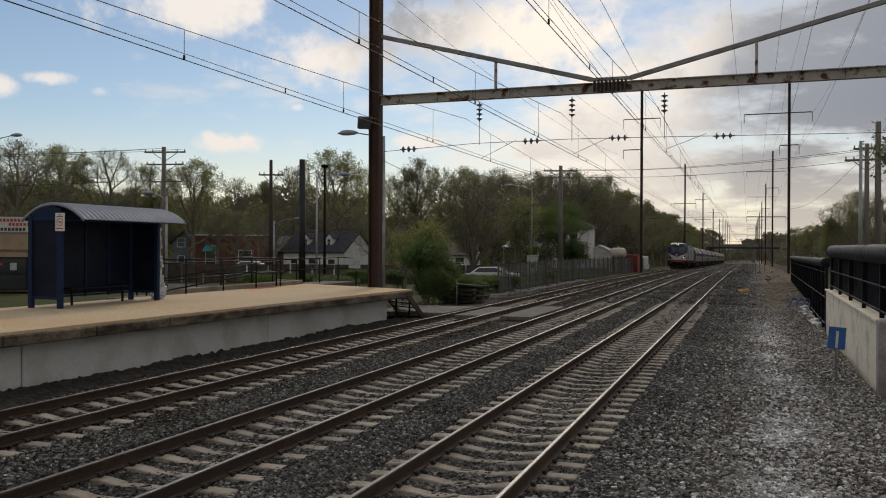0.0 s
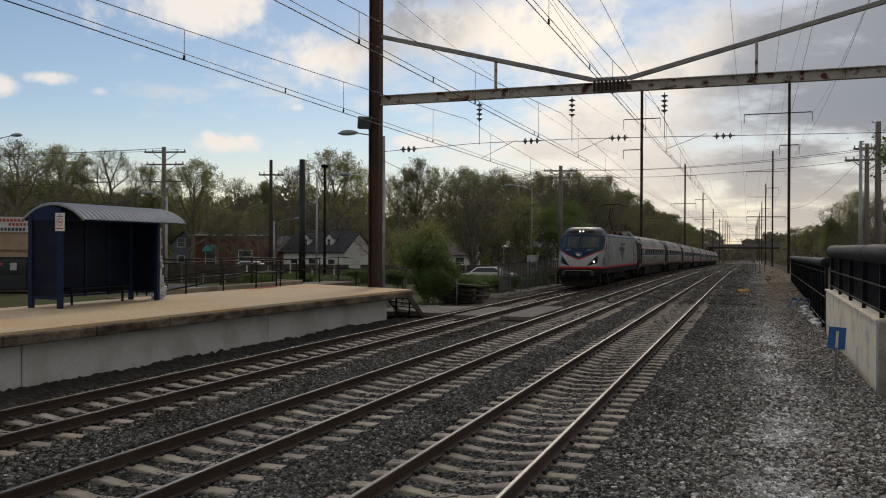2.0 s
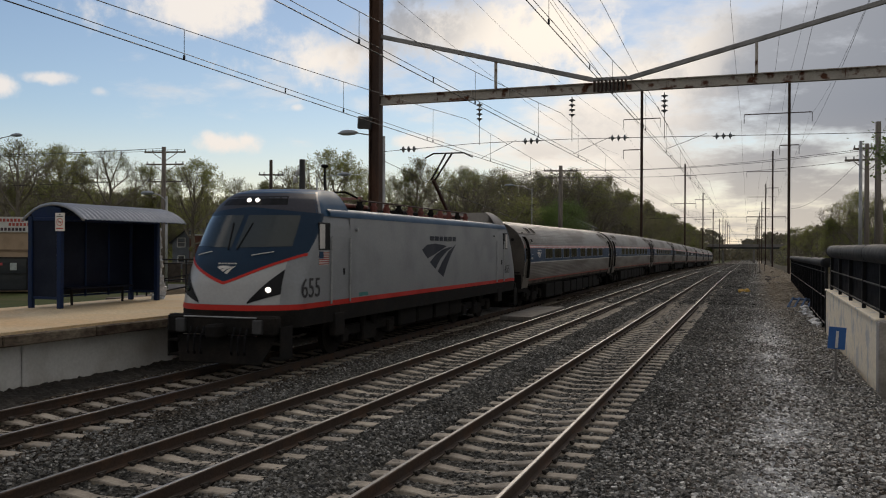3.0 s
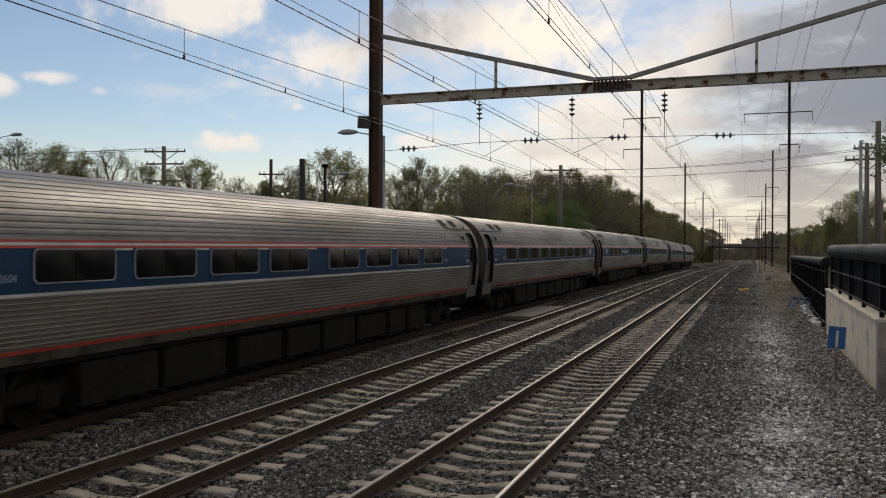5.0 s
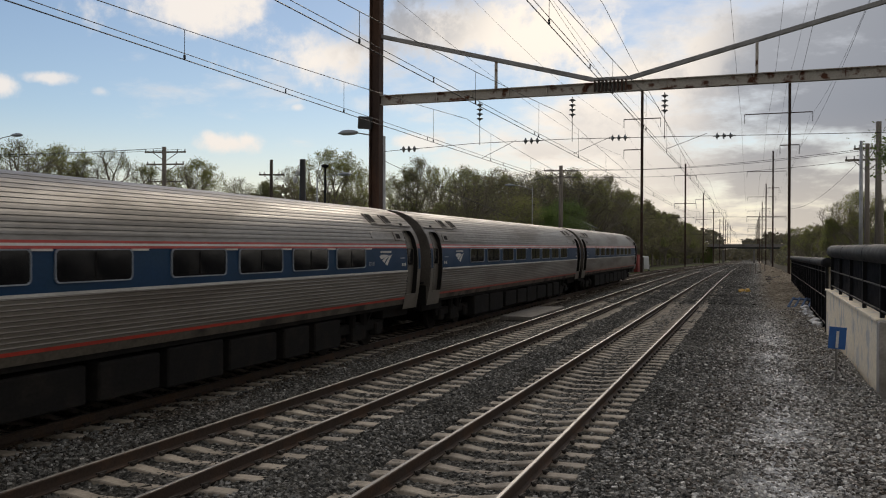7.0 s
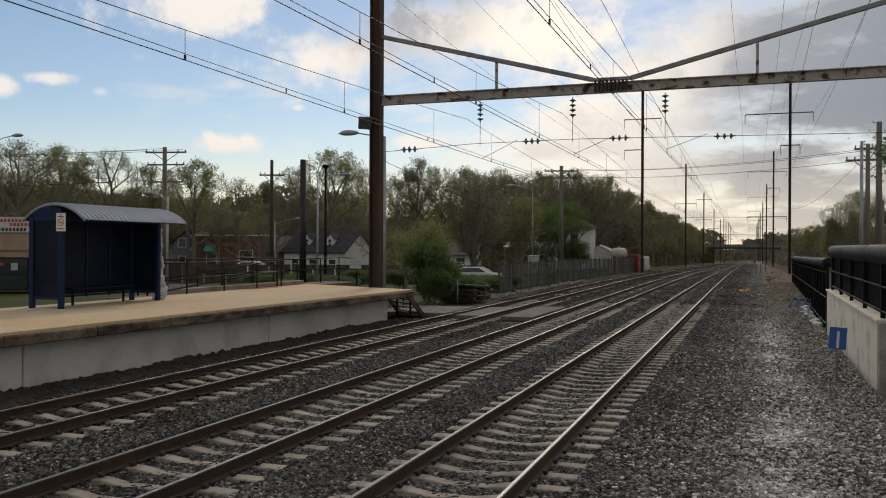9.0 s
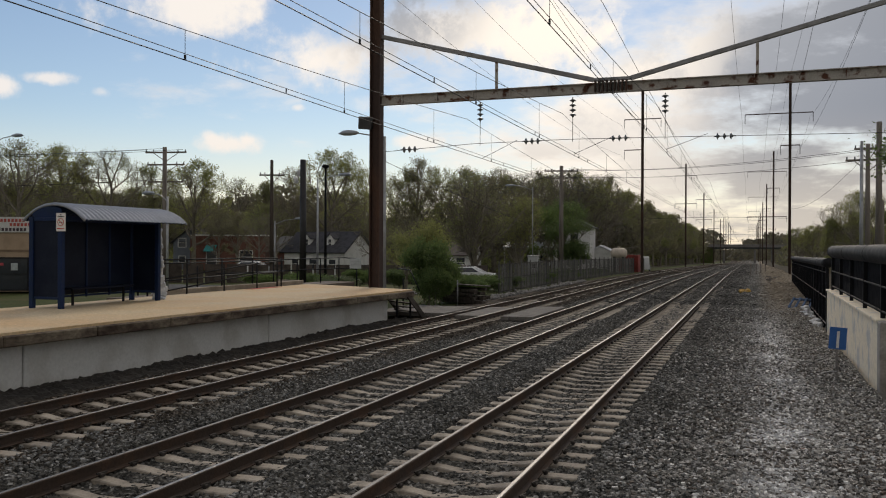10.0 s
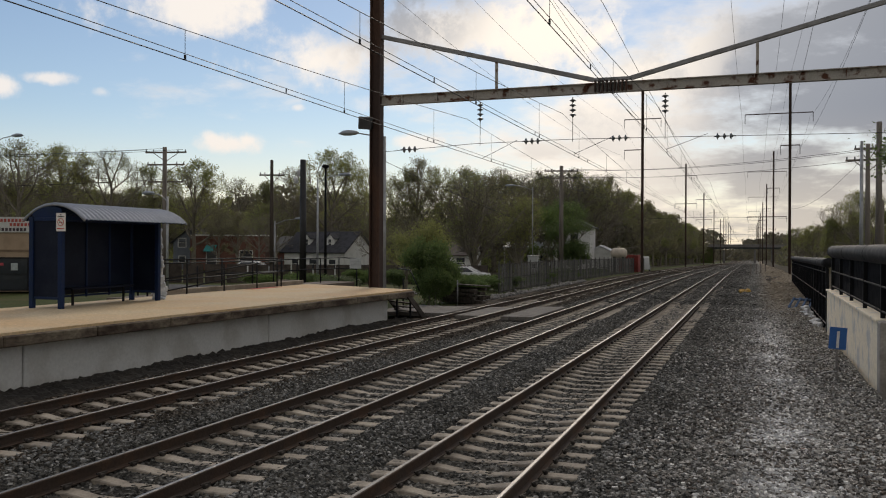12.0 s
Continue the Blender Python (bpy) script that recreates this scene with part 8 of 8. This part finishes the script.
        part("maker_bar", B().box(1.493, -6.0, 1.5, 0.008, 0.55, 0.09), mat("maker_teal", (0.03, 0.2, 0.19), 0.5, 0, 0.1, 4, 20, 0), lo)
    # roof gear: insulators, bus bar, pantographs
    rng = random.Random(3)
    for k in range(11):
        y = -4.6 + 0.95 * k
        part("insulator_post", B().lathe(0.75, y, [(0.10, 3.58), (0.13, 3.66), (0.08, 3.72), (0.13, 3.78), (0.07, 3.86), (0.09, 3.92)], 8), INSULRED if k % 3 else UNDER, lo, "rust-red roof insulator", True)
    part("bus_bar", B().tube([(0.75, -4.6, 3.95), (0.75, 4.9, 3.95)], 0.025, 6), POLERUST, lo)
    part("roof_box", B().box(-0.2, 0.6, 3.72, 1.0, 1.8, 0.28, 0.04), UNDER, lo)
    part("roof_box", B().box(-0.1, -3.4, 3.70, 1.1, 1.2, 0.25, 0.04), UNDER, lo)
    for y, raised in ((-4.4, False), (4.8, True)):
        pn = part("pantograph", B().box(0, y, 3.80, 1.1, 1.7, 0.10, 0.02), INSULRED, lo, "rust-red pantograph" if not raised else "raised pantograph")
        if raised:
            el = (0, y - 1.35, 5.1)
            part("lower_arm", B().bar((0, y + 0.5, 3.88), el, 0.10, 0.12, 0.01), POLERUST, pn)
            for dx in (-0.12, 0.12):
                part("upper_arm", B().bar((dx * 0.6, el[1], 5.1), (dx, y + 0.35, 6.18), 0.05, 0.05), UNDER, pn)
            part("contact_shoe", B().tube([(-0.95, y + 0.35, 6.05), (-0.6, y + 0.35, 6.22), (0.6, y + 0.35, 6.22), (0.95, y + 0.35, 6.05)], 0.03, 6), UNDER, pn)
        else:
            for dx in (-0.42, 0.42):
                part("folded_arm", B().bar((dx, y - 0.8, 3.95), (dx * 0.7, y + 0.9, 4.08), 0.06, 0.07), INSULRED, pn)
            part("contact_shoe", B().tube([(-0.95, y - 0.8, 3.98), (-0.6, y - 0.8, 4.14), (0.6, y - 0.8, 4.14), (0.95, y - 0.8, 3.98)], 0.03, 6), UNDER, pn)
    # running gear
    bog, whl = make_bogie_mesh(3.0, 0.56)
    bog.materials.append(UNDER)
    whl.materials.append(UNDER)
    for y in (-4.95, 4.95):
        g = part("bogie", bog, None, lo, "dark bogie")
        g.location = (0, y, 0)
        for d in (-1.5, 1.5):
            w = part("wheelset", whl, None, g)
            w.location = (0, d, 0)
    for k, y in enumerate((-2.2, -0.7, 0.9, 2.3)):
        part("underfloor_box", B().box(0, y, 0.68, 2.5, 1.35, 0.55, 0.05), UNDER, lo)
    return lo


TICK = B().box(0, 0, 0, 0.03, 0.40, 0.032).mesh("pillar_tick")
TICK.materials.append(CARWHITE)
WINDOWS = {}


def make_train():
    WINDOWS[1.56] = window_meshes(1.68, 0.49)
    for f, p, d in WINDOWS.values():
        f.materials.append(PALELINE)
        p.materials.append(COACHGLASS)
        d.materials.append(UNDER)
    loco = make_loco()
    base = make_coach()
    cars = [base] + [copy_thing(base, Matrix()) for _ in range(7)]
    numbers = ("", "82671", "82604", "82565", "", "82187", "", "")
    for k, car in enumerate(cars):
        if k == 4:      # cafe car: windows in two groups, a bar of lettering between
            fit_windows(car, [-7.45, -5.5, -3.55], 1.56)
            fit_windows(car, [2.94, 5.05, 7.16, 9.27], 1.56)
            for first, count, pitch in ((-2.42, 9, 0.172), (-0.20, 8, 0.195)):
                for j in range(count):
                    part("letter_bar", B().box(1.601, first + pitch * j, 2.35, 0.012, 0.12, 0.14), CARWHITE, car)
            part("emblem", B().cyl((1.60, -0.6, 2.35), (1.612, -0.6, 2.35), 0.19, None, 18), CARWHITE, car, "white round emblem")
            tagged(car, "fluted stainless cafe coach with few windows in a blue band")
        else:
            fit_windows(car, [7.62 - 2.07 * i for i in range(9)] if k == 3 else [sgn * (1.34 + 2.12 * i) for sgn in (-1, 1) for i in range(4)])
        if k in (0, 2, 4, 6):
            coach_logo(car, -9.28)
        elif k in (3, 5):
            coach_logo(car, 10.34)
        if numbers[k]:
            for ny in ((-9.98, 8.74) if k == 3 else (-9.02, 8.95)):
                lettering("car_number", numbers[k], 0.155, Matrix.Translation((1.606, ny, 2.245)) @ Euler((radians(90), 0, radians(90))).to_matrix().to_4x4(), PALEBLUE, car, "pale car number")
    return loco, cars


SPEED, NOSE_AT_3 = 42.0, 16.6


def train_pose(s):
    """Pose of a vehicle whose middle is s metres up the line, lying along the rails."""
    a, b = s - 8.0, s + 8.0
    x = (track_dx(a) + track_dx(b)) / 2
    z = (track_z(a) + track_z(b)) / 2
    return pose(TRACKS[0] + x, s, z, math.degrees(math.atan2(track_z(b) - track_z(a), 16)), 0, -math.degrees(math.atan2(track_dx(b) - track_dx(a), 16)))


def motions(loco, cars, street_car):
    """The train runs through towards the viewer's end of the line at a steady pace; a car on the street creeps westwards."""
    creep = ((0.0, -19.53), (2.0, -19.67), (5.0, -20.05), (8.8, -20.82), (9.5, -21.23), (10.2, -21.59), (11.0, -21.83), (12.0, -21.95))
    walk(street_car, [(t, pose(x, 67.6, -0.25, 0, 0, 5)) for t, x in creep])
    times = [0.1 * k for k in range(121)]
    def nose(t):
        return NOSE_AT_3 + SPEED * (3.0 - t)
    walk(loco, [(t, train_pose(nose(t) + 0.25 + LOCO_LEN / 2)) for t in times])
    for k, car in enumerate(cars):
        off = LOCO_LEN + 0.29 + CAR_PITCH * (k + 0.5)
        walk(car, [(t, train_pose(nose(t) + off)) for t in times])


# ---- build ----
make_ground()
make_ballast()
for i, tx in enumerate(TRACKS):
    make_track(i, tx)
make_platform()
make_bank()
make_shelter()
make_railings()
make_crossing()
make_portal()
make_masts()
make_wires()
make_poles()
make_right_side()
make_fence()
make_buildings()
STREET_CAR = make_vehicles()
KINDS = make_woods()
LOCO, CARS = make_train()
scatter("ballast_stones", STONES, [(-12.0, -0.6, 8, 14, 11000, True), (-12.4, -0.6, 14, 26, 14000, True)], "loose dark crushed stones of the track bed", (0.013, 0.032), 1)
scatter("path_stones", PALE_STONES, [(-1.95, 2.1, 8, 16, 12000, False), (-1.95, 2.1, 16, 28, 10000, False), (-1.6, 2.1, 28, 45, 3600, False)], "loose grey and brown gravel of the walkway", (0.014, 0.036), 2)
motions(LOCO, CARS, STREET_CAR)
